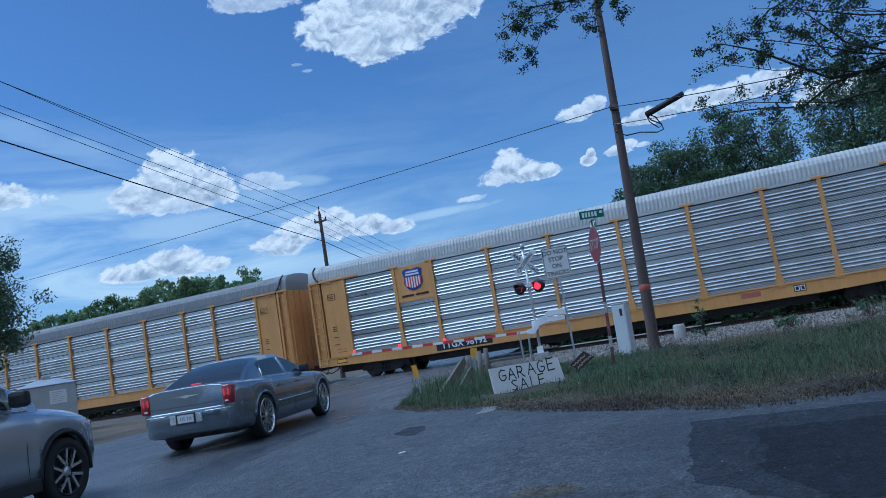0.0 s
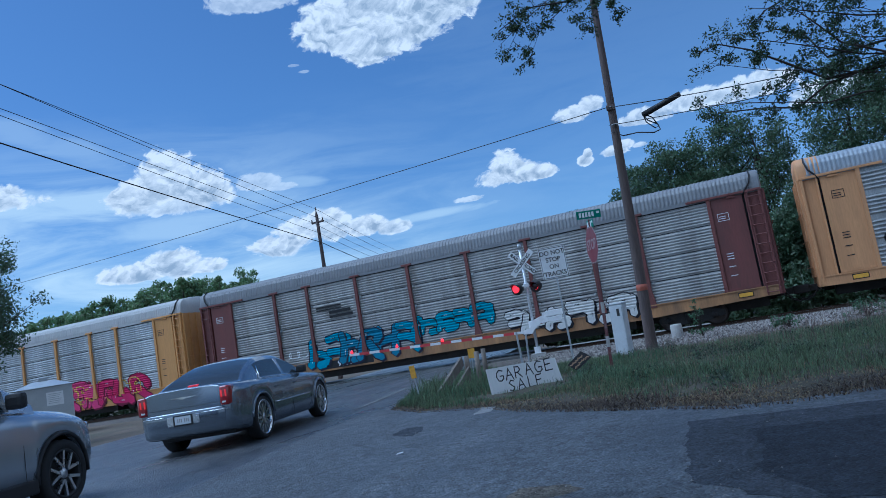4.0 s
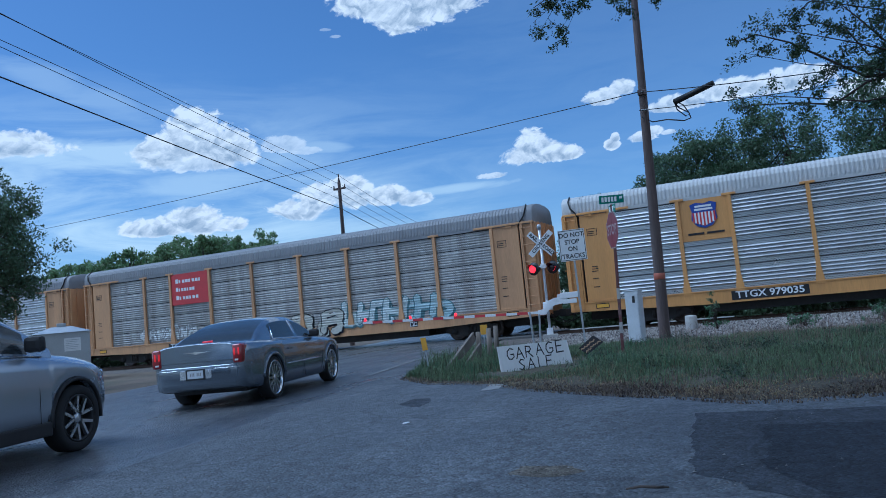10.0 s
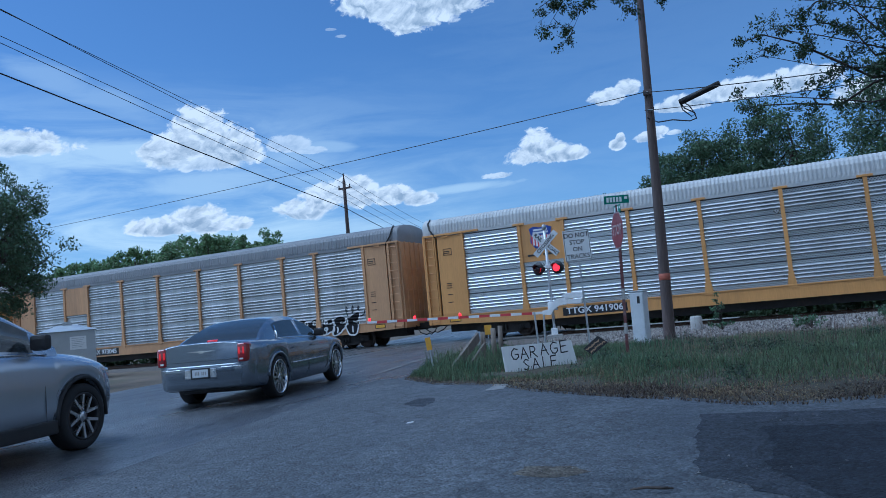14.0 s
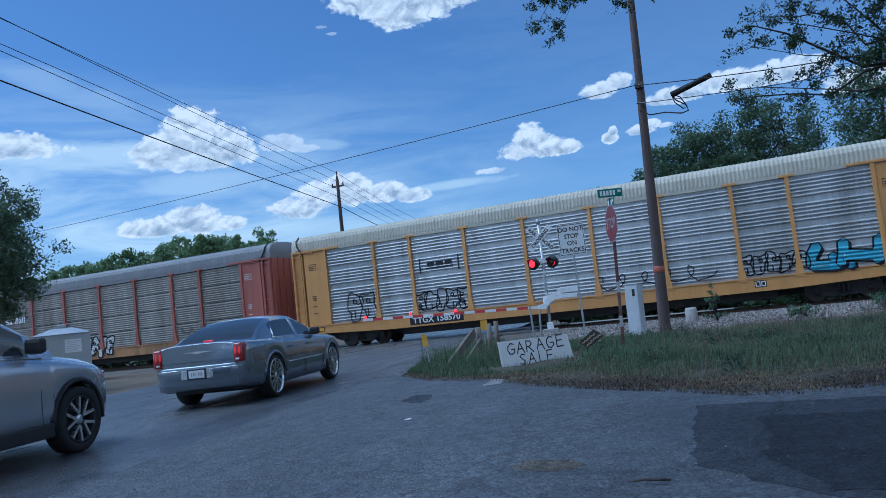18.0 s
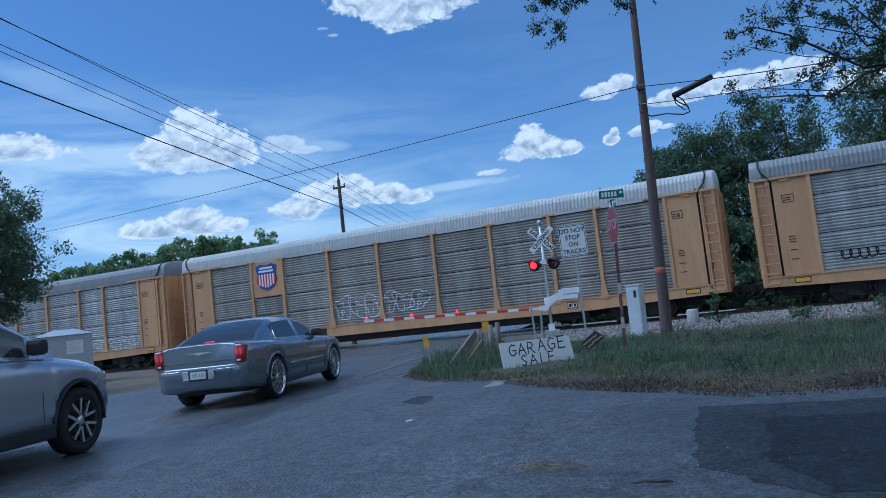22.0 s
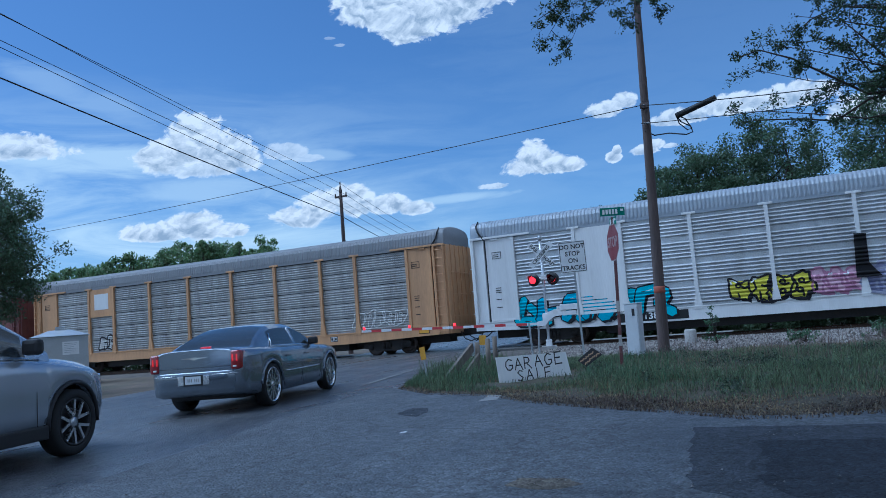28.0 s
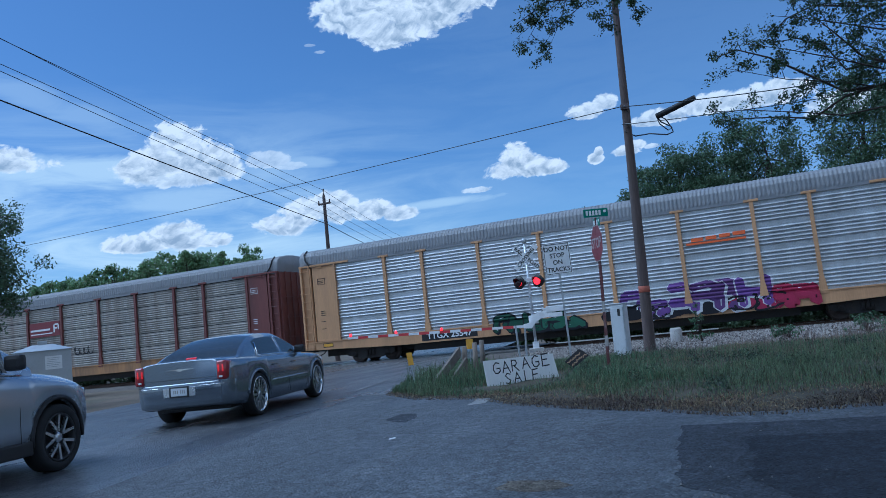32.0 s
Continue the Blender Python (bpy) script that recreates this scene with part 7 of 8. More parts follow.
def build_signal():
    global LAMPS
    s = thing("crossing_signal", pose(-8.3, 27.45, 0, 0, 0, FACE), "level crossing signal with crossbuck, two round lamps and a lowered gate", "crossing signal")
    bm = bmesh.new()
    box(bm, -0.28, 0.28, -0.28, 0.28, -0.1, 0.10, 0.02)
    part("footing", bm, M["concrete"], s)
    bm = bmesh.new()
    rod(bm, (0, 0, 0.08), (0, 0, 4.15), 0.055, 0.055, 12)
    part("mast", bm, M["aluminium"], s)
    bm = bmesh.new()
    box(bm, -0.12, 0.12, -0.12, 0.12, 0.08, 0.34, 0.02)
    part("mast_base", bm, M["signal_white"], s)
    bm = bmesh.new()
    lathe(bm, [(0.0, 4.34), (0.06, 4.33), (0.085, 4.27), (0.085, 4.16), (0.06, 4.14), (0.05, 4.12)], 14)
    part("bell", bm, M["galv"], s)
    for i, tilt in enumerate((45, -45)):
        bm = bmesh.new()
        y = -0.075 - 0.012 * i
        box(bm, -0.61, 0.61, y, y + 0.006, -0.115, 0.115, 0.002)
        blade = part("crossbuck_blade", bm, M["white"], s, "white crossbuck blade with black letters")
        blade.matrix_basis = pose(0, 0, 3.58, 0, tilt, 0)
        words = ("CROSSING",) if i else ("RAIL", "ROAD")
        for q, wd in enumerate(words):
            x = 0 if len(words) == 1 else (-0.36, 0.36)[q]
            letters(wd, 0.19, M["black"], blade, pose(x, y - 0.004, 0.0, 90), 0.004, 1.0)
    bm = bmesh.new()
    rod(bm, (-0.42, -0.05, 2.70), (0.42, -0.05, 2.70), 0.03, n=8)
    box(bm, -0.10, 0.10, -0.1, 0.08, 2.62, 2.80, 0.02)
    part("cross_arm", bm, M["signal_white"], s)
    LAMPS = []
    for sx in (-1, 1):
        bm = bmesh.new()
        lathe(bm, [(0.0, 0.34), (0.09, 0.33), (0.14, 0.26), (0.165, 0.10), (0.17, 0.0), (0.25, 0.0), (0.25, -0.012), (0.0, -0.012)], 24, m=pose(0, 0, 0, -90))
        # visor over the lens
        k = 14
        for r0, r1 in ((0.17, 0.165),):
            pv = []
            for i in range(k + 1):
                a = radians(-10 + 200 * i / k)
                d = 0.05 + 0.25 * max(0, math.sin(a)) ** 0.7
                pv.append((bm.verts.new((r0 * math.cos(a), 0, r0 * math.sin(a))), bm.verts.new((r1 * math.cos(a), -d, r1 * math.sin(a)))))
            for (a, b), (c, d) in zip(pv, pv[1:]):
                bm.faces.new((a, b, d, c)).smooth = True
        lamp = part("lamp_unit", bm, M["plastic_dark"], s, "black round lamp with a hood")
        lamp.matrix_basis = pose(sx * 0.36, -0.16, 2.63, 0, 0, -32)
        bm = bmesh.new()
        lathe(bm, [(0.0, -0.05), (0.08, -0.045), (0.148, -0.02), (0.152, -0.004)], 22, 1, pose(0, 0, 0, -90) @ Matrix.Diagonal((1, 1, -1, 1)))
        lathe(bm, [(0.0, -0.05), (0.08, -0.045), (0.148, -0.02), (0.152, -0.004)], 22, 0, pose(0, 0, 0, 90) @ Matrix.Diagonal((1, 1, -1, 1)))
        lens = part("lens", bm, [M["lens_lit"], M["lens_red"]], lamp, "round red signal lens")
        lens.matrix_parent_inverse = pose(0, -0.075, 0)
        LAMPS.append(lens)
    # gate mechanism with counterweights and the lowered arm
    bm = bmesh.new()
    slab(bm, [(-0.38, 0.88), (-0.08, 0.86), (0.10, 1.08), (0.30, 1.19), (0.75, 1.24), (0.75, 1.46), (0.32, 1.46), (0.02, 1.36), (-0.10, 1.08), (-0.38, 1.04)], -0.36, -0.22)
    part("gate_arm_support", bm, M["signal_white"], s, "white cranked gate arm bracket")
    for x0, x1, z0, z1, y0 in ((0.52, 1.22, 1.40, 1.62, -0.40), (0.60, 1.12, 1.20, 1.37, -0.38), (0.40, 1.18, 1.46, 1.58, 0.16)):
        bm = bmesh.new()
        box(bm, x0, x1, y0, y0 + 0.10, z0, z1, 0.02)
        part("counterweight", bm, M["signal_white"], s, "white counterweight plate")
    bm = bmesh.new()
    box(bm, -0.16, 0.20, -0.18, 0.20, 1.02, 1.34, 0.03)
    part("gate_motor", bm, M["signal_white"], s, "white gate motor case")
    # the arm, with its red and white bands
    arm = part("gate_arm", bmesh.new(), M["white"], s, "red and white striped gate arm")
    root, tip = Vector((-0.35, -0.30, 0.96)), Vector((-7.30, 0.02, 1.20))
    L = (tip - root).length
    bm = bmesh.new()
    box(bm, 0, L, -0.018, 0.018, -0.048, 0.048, 0.004)
    bm.to_mesh(arm.data)
    bm.free()
    n = 17
    for i in range(1, n, 2):
        a, b = i / n * L, (i + 1) / n * L
        bm = bmesh.new()
        box(bm, a, b, -0.021, 0.021, -0.050, 0.050)
        part("red_band", bm, M["red"], arm)
    q = (tip - root).normalized()
    arm.matrix_basis = Matrix.Translation(root) @ Matrix(((q.x, -q.y / math.hypot(q.x, q.y), -q.z * q.x / math.hypot(q.x, q.y), 0), (q.y, q.x / math.hypot(q.x, q.y), -q.z * q.y / math.hypot(q.x, q.y), 0), (q.z, 0, math.hypot(q.x, q.y), 0), (0, 0, 0, 1)))
    for d in (L * 0.46, L * 0.72, L * 0.985):
        bm = bmesh.new()
        lathe(bm, [(0.0, 0.12), (0.04, 0.11), (0.055, 0.05), (0.05, 0.0), (0.0, 0.0)], 12)
        lp = part("arm_light", bm, M["lens_lit"], arm, "small red arm light")
        lp.matrix_basis = pose(d, 0, 0.055)


STROKES = {"G": [[(0.75, 0.9), (0.4, 1.0), (0.1, 0.75), (0.03, 0.4), (0.2, 0.05), (0.5, 0.0), (0.78, 0.2), (0.78, 0.45), (0.45, 0.45)]], "A": [[(0.0, 0.0), (0.4, 1.0), (0.85, -0.05)], [(0.15, 0.38), (0.68, 0.4)]],
           "R": [[(0.05, 0.0), (0.1, 1.0), (0.55, 0.95), (0.66, 0.7), (0.5, 0.5), (0.1, 0.45)], [(0.3, 0.46), (0.8, -0.03)]], "E": [[(0.7, 1.02), (0.08, 0.98), (0.04, 0.0), (0.75, 0.03)], [(0.06, 0.52), (0.6, 0.55)]],
           "S": [[(0.68, 0.9), (0.35, 1.0), (0.1, 0.78), (0.35, 0.52), (0.65, 0.3), (0.4, 0.0), (0.05, 0.1)]], "L": [[(0.1, 1.0), (0.08, 0.0), (0.7, 0.04)]]}


def hand_letter(board, ch, x, z, s):
    """A brushed capital letter on a board."""
    bm = bmesh.new()
    for line in STROKES[ch]:
        for (ax, az), (bx, bz) in zip(line, line[1:]):
            d = math.hypot(bx - ax, bz - az)
            nx, nz = -(bz - az) / d * 0.055, (bx - ax) / d * 0.055
            ex, ez = (bx - ax) / d * 0.05, (bz - az) / d * 0.05
            slab(bm, [(x + s * u, z + s * 1.1 * w) for u, w in ((ax + nx - ex, az + nz - ez), (ax - nx - ex, az - nz - ez), (bx - nx + ex, bz - nz + ez), (bx + nx + ex, bz + nz + ez))], -0.0125, -0.010)
    part("lettering", bm, M["black"], board)


def build_signs():
    # stop sign seen almost edge on, on a reddish post, with the street name blades above
    s = thing("stop_sign", pose(-3.15, 15.31, 0, 0, 2.2, 0), "red stop sign in darkened shade colours with green street name blades on top", "stop sign")
    bm = bmesh.new()
    box(bm, -0.03, 0.03, -0.02, 0.02, -0.1, 3.15, 0.004)
    part("post", bm, M["post_red"], s, "flaking dark red post")
    for z in (0.5, 1.2):
        bm = bmesh.new()
        box(bm, -0.032, 0.032, -0.022, 0.022, z, z + 0.22)
        part("post_band", bm, M["concrete"], s)
    bm = bmesh.new()
    o = [(x, z + 2.62) for x, z in ring_pts(8, 0.41, 22.5)]
    slab(bm, o, -0.03, -0.026, 0)
    slab(bm, [(x * 0.94, 2.62 + (z - 2.62) * 0.94) for x, z in o], -0.033, -0.03, 1)
    pl = part("sign_plate", bm, [M["sign_cream_shaded"], M["stop_red_shaded"]], s, "octagonal red plate")
    pl.matrix_basis = pose(0, 0, 0, 0, 0, -61)
    letters("STOP", 0.30, M["sign_cream_shaded"], pl, pose(0, -0.036, 2.62, 90), 0.006, 0.85)
    for i, (rz, z, w) in enumerate(((14, 3.26, 0.50), (-60, 3.06, 0.42))):
        bm = bmesh.new()
        box(bm, -w / 2, w / 2, -0.004, 0.004, z - 0.085, z + 0.085, 0.002)
        b = part("street_blade", bm, M["sign_green"], s, "green street name blade with pale bars")
        b.matrix_basis = pose(0.0, 0, 0, 0, 0, rz)
        for k in range(6):
            bm = bmesh.new()
            x0, x1, lo = (-w * 0.40 + k * w * 0.13, -w * 0.31 + k * w * 0.13, z - 0.05) if k < 5 else (w * 0.32, w * 0.44, z)
            box(bm, x0, x1, -0.008, -0.005, lo, z + 0.05)
            part("blade_bar", bm, M["white"], b)
    # do not stop on tracks
    s = thing("tracks_sign", pose(-5.62, 22.05, 0, 0, -1.2, 16), "white metal sign on a post warning not to stop on tracks", "traffic sign")
    bm = bmesh.new()
    box(bm, -0.03, 0.03, -0.02, 0.02, -0.1, 3.35, 0.004)
    part("post", bm, M["galv"], s)
    bm = bmesh.new()
    box(bm, -0.40, 0.40, -0.032, -0.027, 2.47, 3.42, 0.0)
    pl = part("sign_plate", bm, M["white"], s, "white plate with black letters")
    for wd, z in (("DO NOT", 3.25), ("STOP", 3.04), ("ON", 2.83), ("TRACKS", 2.61)):
        letters(wd, 0.195, M["black"], pl, pose(0, -0.036, z, 90), 0.003, 0.95)
    bm = bmesh.new()
    for a in ((-0.38, 0.38, 2.49, 2.505), (-0.38, 0.38, 3.385, 3.40), (-0.38, -0.365, 2.49, 3.40), (0.365, 0.38, 2.49, 3.40)):
        box(bm, a[0], a[1], -0.037, -0.033, a[2], a[3])
    part("sign_border", bm, M["black"], pl)
    # garage sale board
    g = thing("garage_sale_board", pose(-4.55, 13.97, -0.01, -8, 0, 46), "hand-painted white garage sale board leaning in the grass", "sign board")
    bm = bmesh.new()
    slab(bm, [(-0.79, 0.0), (0.80, -0.04), (0.74, 0.50), (-0.80, 0.52)], -0.01, 0.01)
    b = part("board", bm, M["white_paint"], g)
    for ch, x, z, s in (("G", -0.62, 0.25, 0.19), ("A", -0.42, 0.25, 0.19), ("R", -0.22, 0.26, 0.19), ("A", 0.02, 0.28, 0.19), ("G", 0.24, 0.28, 0.20), ("E", 0.46, 0.28, 0.21),
                        ("S", -0.40, 0.03, 0.18), ("A", -0.20, 0.03, 0.18), ("L", 0.02, 0.03, 0.19), ("E", 0.20, 0.03, 0.19)):
        hand_letter(b, ch, x, z, s)
    bm = bmesh.new()
    for x in (-0.6, 0.6):
        rod(bm, (x, 0.02, -0.1), (x, 0.06, 0.45), 0.012, n=6)
    part("stake", bm, M["timber"], g)
    # fallen diamond sign
    d = thing("placard", pose(-4.0, 16.2, 0.10, -12, 0, 16), "small black placard with tan scrawl leaning askew in the grass", "sign")
    bm = bmesh.new()
    slab(bm, [(-0.28, 0.10), (-0.10, -0.05), (0.27, 0.20), (0.06, 0.36)], -0.005, 0.005)
    pl = part("sign_plate", bm, M["black"], d)
    rnd = random.Random(4)
    bm = bmesh.new()
    for k in range(15):
        u, v = 0.10 + 0.80 * (k % 8) / 7, (0.30 if k < 8 else 0.66) + rnd.uniform(-0.06, 0.06)
        x, z = -0.10 + 0.37 * u - 0.195 * v, -0.05 + 0.25 * u + 0.155 * v
        box(bm, -0.030, 0.030, -0.009, -0.006, -0.013, 0.013, m=pose(x, 0, z, 0, rnd.uniform(-80, 10), 0))
    part("sign_bars", bm, M["seed_tan"], pl)
    # yellow markers
    for i, (x, y, h, w, lean) in enumerate(((-7.3, 14.78, 0.74, 0.12, -6), (-8.05, 20.0, 0.80, 0.20, 2))):
        mk = thing("road_marker", pose(x, y, 0, 0, lean, 20), "small yellow reflector plate on a thin post", "road marker", "yellow markers by the road")
        bm = bmesh.new()
        box(bm, -0.016, 0.016, -0.012, 0.012, -0.05, h)
        part("post", bm, M["galv"], mk)
        bm = bmesh.new()
        box(bm, -w / 2, w / 2, -0.018, -0.013, h - 0.26, h + 0.02, 0.003)
        part("reflector", bm, M["sign_yellow"], mk)


def build_posts():
    # battered guard rail remains: a leaning plank against short posts
    g = thing("broken_barrier", pose(-6.62, 14.2, 0), "leaning broken grey timber barrier in the weeds", "barrier")
    a, b = Vector((0.0, 0.0, 0.0)), Vector((-0.36, 2.5, 0.62))
    bm = bmesh.new()
    q = (b - a).to_track_quat("X", "Z").to_matrix().to_4x4()
    box(bm, 0, (b - a).length, -0.03, 0.03, -0.11, 0.11, 0.006, m=q)
    part("plank", bm, M["timber"], g)
    bm = bmesh.new()
    box(bm, 0, (b - a).length * 0.9, -0.10, -0.05, -0.18, -0.06, 0.006, m=Matrix.Translation((0.1, 0.1, -0.02)) @ q)
    part("lower_plank", bm, M["timber"], g)
    for x, y, h in ((-0.30, 2.6, 0.72), (-0.22, 3.1, 0.78), (-0.45, 4.2, 0.80)):
        bm = bmesh.new()
        rod(bm, (x, y, -0.1), (x + 0.03, y, h), 0.07, 0.065, 8)
        part("post", bm, M["timber"], g)
    for i, (x, y, h) in enumerate(((-7.3, 22.3, 1.05), (-7.1, 22.35, 0.95))):
        p = thing("steel_post", pose(x, y, 0, 0, (-2, 3)[i], 0), "bare grey steel post in the weeds", "post", "bare posts by the crossing")
        bm = bmesh.new()
        box(bm, -0.03, 0.03, -0.012, 0.012, -0.1, h, 0.003)
        box(bm, -0.012, 0.012, -0.03, 0.012, -0.1, h, 0.003)
        part("post_shaft", bm, M["galv"], p)
    # slim white cabinet
    c = thing("signal_pedestal", pose(-3.52, 19.1, 0, 0, 1, -12), "slim white metal signal cabinet with a hinged door", "cabinet")
    bm = bmesh.new()
    box(bm, -0.18, 0.18, -0.14, 0.14, -0.05, 1.36, 0.012)
    part("case", bm, M["pedestal"], c)
    bm = bmesh.new()
    box(bm, -0.155, 0.155, -0.156, -0.14, 0.06, 1.32, 0.006)
    d = part("door", bm, M["pedestal"], c)
    bm = bmesh.new()
    box(bm, 0.02, 0.09, -0.162, -0.157, 1.06, 1.24)
    part("notice", bm, M["plastic_dark"], d)
    bm = bmesh.new()
    for z in (0.15, 0.45, 0.75, 1.05, 1.25):
        rod(bm, (0.165, -0.16, z), (0.165, -0.16, z + 0.03), 0.012, n=6)
    part("hinge", bm, M["galv"], d)
    bm = bmesh.new()
    box(bm, -0.2, 0.2, -0.16, 0.16, 1.36, 1.385, 0.008)
    part("lid", bm, M["pedestal"], c)
    # concrete stub
    st = thing("concrete_stub", pose(-3.04, 26.6, 0), "short round concrete post by the ballast", "post")
    bm = bmesh.new()
    lathe(bm, [(0.20, -0.2), (0.20, 0.34), (0.17, 0.40), (0.0, 0.41)], 14)
    part("stub", bm, M["concrete"], st)
    # relay house
    h = thing("relay_house", pose(-30.95, 24.2, -0.05, 0, 0, 52) @ Matrix.Diagonal((1.22, 1.22, 1.0, 1)), "small silver metal relay house with a hipped lid", "relay house")
    bm = bmesh.new()
    box(bm, -0.95, 0.95, -0.75, 0.75, -0.25, 2.12, 0.02)
    part("wall", bm, M["cabinet"], h)
    bm = bmesh.new()
    lid = [bm.verts.new(p) for p in ((-1.02, -0.82, 2.12), (1.02, -0.82, 2.12), (1.02, 0.82, 2.12), (-1.02, 0.82, 2.12), (-0.35, -0.1, 2.42), (0.35, -0.1, 2.42), (0.35, 0.1, 2.42), (-0.35, 0.1, 2.42))]
    for f in ((0, 1, 5, 4), (1, 2, 6, 5), (2, 3, 7, 6), (3, 0, 4, 7), (4, 5, 6, 7), (3, 2, 1, 0)):
        bm.faces.new([lid[i] for i in f])
    box(bm, -0.16, 0.16, -0.12, 0.12, 2.40, 2.58, 0.02)
    part("roof", bm, M["cabinet"], h)
    for fx in (0.35,):
        bm = bmesh.new()
        box(bm, fx - 0.28, fx + 0.28, -0.772, -0.76, 1.25, 1.85)
        nt = part("notice", bm, M["white"], h, "white notice plate")
        bm = bmesh.new()
        for k in range(6):
            box(bm, fx - 0.22, fx + 0.22 - 0.05 * (k % 3), -0.778, -0.773, 1.75 - k * 0.08, 1.77 - k * 0.08)
        part("notice_bars", bm, M["galv"], nt)


# ---------------------------------------------------------------- poles and wires
def hang(a, b, sag, n=24):
    a, b = Vector(a), Vector(b)
    return [a.lerp(b, i / n) - Vector((0, 0, sag * 4 * (i / n) * (1 - i / n))) for i in range(n + 1)]


FAR_POLE = Vector((-26.2, 42.0, 0))
SPLICE_A, SPLICE_B = (-2.13, 21.03, 6.43), (-1.05, 20.73, 6.66)
OAK_LIMBS = [
    (0.055, 0.75, [(8.7, 11.6, 4.6), (3.71, 11.94, 3.92), (2.58, 12.23, 4.15), (1.46, 12.41, 4.02), (1.02, 12.66, 3.83), (0.57, 12.79, 3.98), (0.09, 12.8, 4.06), (-0.41, 12.79, 4.11)]),
    (0.05, 0.8, [(3.71, 11.94, 3.92), (1.47, 12.41, 4.1), (1.0, 12.26, 4.43), (0.52, 12.19, 4.79), (0.08, 12.2, 5.03), (-0.21, 12.2, 4.98)]),
    (0.05, 0.8, [(8.5, 11.7, 5.6), (3.77, 11.92, 4.35), (1.57, 12.7, 4.5), (1.34, 12.83, 5.0), (0.98, 12.86, 5.2), (0.58, 12.89, 5.23)]),
    (0.05, 0.6, [(8.5, 11.7, 6.4), (3.33, 12.05, 5.23), (2.06, 12.33, 5.24), (1.24, 12.44, 5.52), (0.84, 12.47, 5.42), (0.68, 12.48, 5.27)]),
    (0.05, 0.9, [(8.6, 11.7, 4.4), (3.12, 12.1, 3.66), (1.7, 11.98, 4.47), (1.41, 11.92, 4.86), (1.17, 11.94, 5.19)]),
    (0.06, 0.45, [(8.5, 11.7, 8.2), (3.82, 12.95, 7.24), (0.81, 12.47, 6.94), (-1.1, 12.45, 6.7), (-2.03, 12.33, 6.54), (-2.77, 12.19, 6.61), (-3.32, 12.05, 6.31)]),
    (0.015, 0.35, [(-2.03, 12.33, 6.54), (-2.65, 12.32, 6.22), (-2.89, 12.26, 5.76)]), (0.015, 0.3, [(-1.1, 12.45, 6.7), (-1.79, 12.47, 6.42), (-2.03, 12.44, 5.95)]),
    (0.015, 0.25, [(-1.47, 12.41, 6.6), (-1.39, 12.42, 6.19), (-1.33, 12.43, 5.95)]), (0.015, 0.3, [(-2.77, 12.19, 6.61), (-3.08, 12.22, 6.2), (-3.24, 12.18, 5.98)]),
    (0.03, 0.7, [(4.2, 12.1, 4.2), (2.03, 12.2, 4.85), (1.57, 12.2, 5.06), (1.07, 12.2, 5.28), (0.62, 12.2, 5.44)]), (0.03, 0.7, [(4.2, 12.1, 5.0), (2.09, 12.2, 5.27), (1.46, 12.2, 5.39), (0.88, 12.2, 5.64)]),
    (0.03, 0.7, [(4.2, 12.1, 3.6), (1.95, 12.2, 4.28), (1.35, 12.2, 4.59), (0.78, 12.2, 4.86), (0.17, 12.2, 5.11)]), (0.03, 0.7, [(4.2, 12.1, 3.4), (1.92, 12.3, 4.03), (1.38, 12.3, 4.24), (0.72, 12.3, 4.43), (-0.12, 12.3, 4.81)]),
    (0.03, 0.6, [(4.2, 12.1, 3.3), (1.87, 12.1, 3.7), (1.37, 12.1, 3.68), (0.87, 12.1, 3.83), (0.11, 12.1, 4.03), (-0.46, 12.1, 4.12)]), (0.02, 0.6, [(3.0, 12.2, 4.2), (1.99, 12.3, 4.56), (1.68, 12.3, 4.81), (1.33, 12.3, 4.99)]),
    (0.02, 0.4, [(-1.6, 12.2, 6.33), (-1.94, 12.2, 6.68), (-2.43, 12.2, 6.62), (-2.97, 12.2, 6.35), (-3.41, 12.2, 6.11)]), (0.015, 0.4, [(-2.43, 12.2, 6.62), (-2.58, 12.2, 6.25), (-2.92, 12.2, 5.88)]),
    (0.015, 0.35, [(-1.6, 12.2, 6.5), (-1.69, 12.2, 6.11), (-1.85, 12.2, 5.92)]), (0.015, 0.3, [(-2.97, 12.2, 6.35), (-3.27, 12.2, 6.43)]),
    (0.03, 0.9, [(3.7, 12, 4.6), (2.6, 12.2, 4.7), (2.0, 12.4, 5.0), (1.7, 12.5, 5.4)]),
]


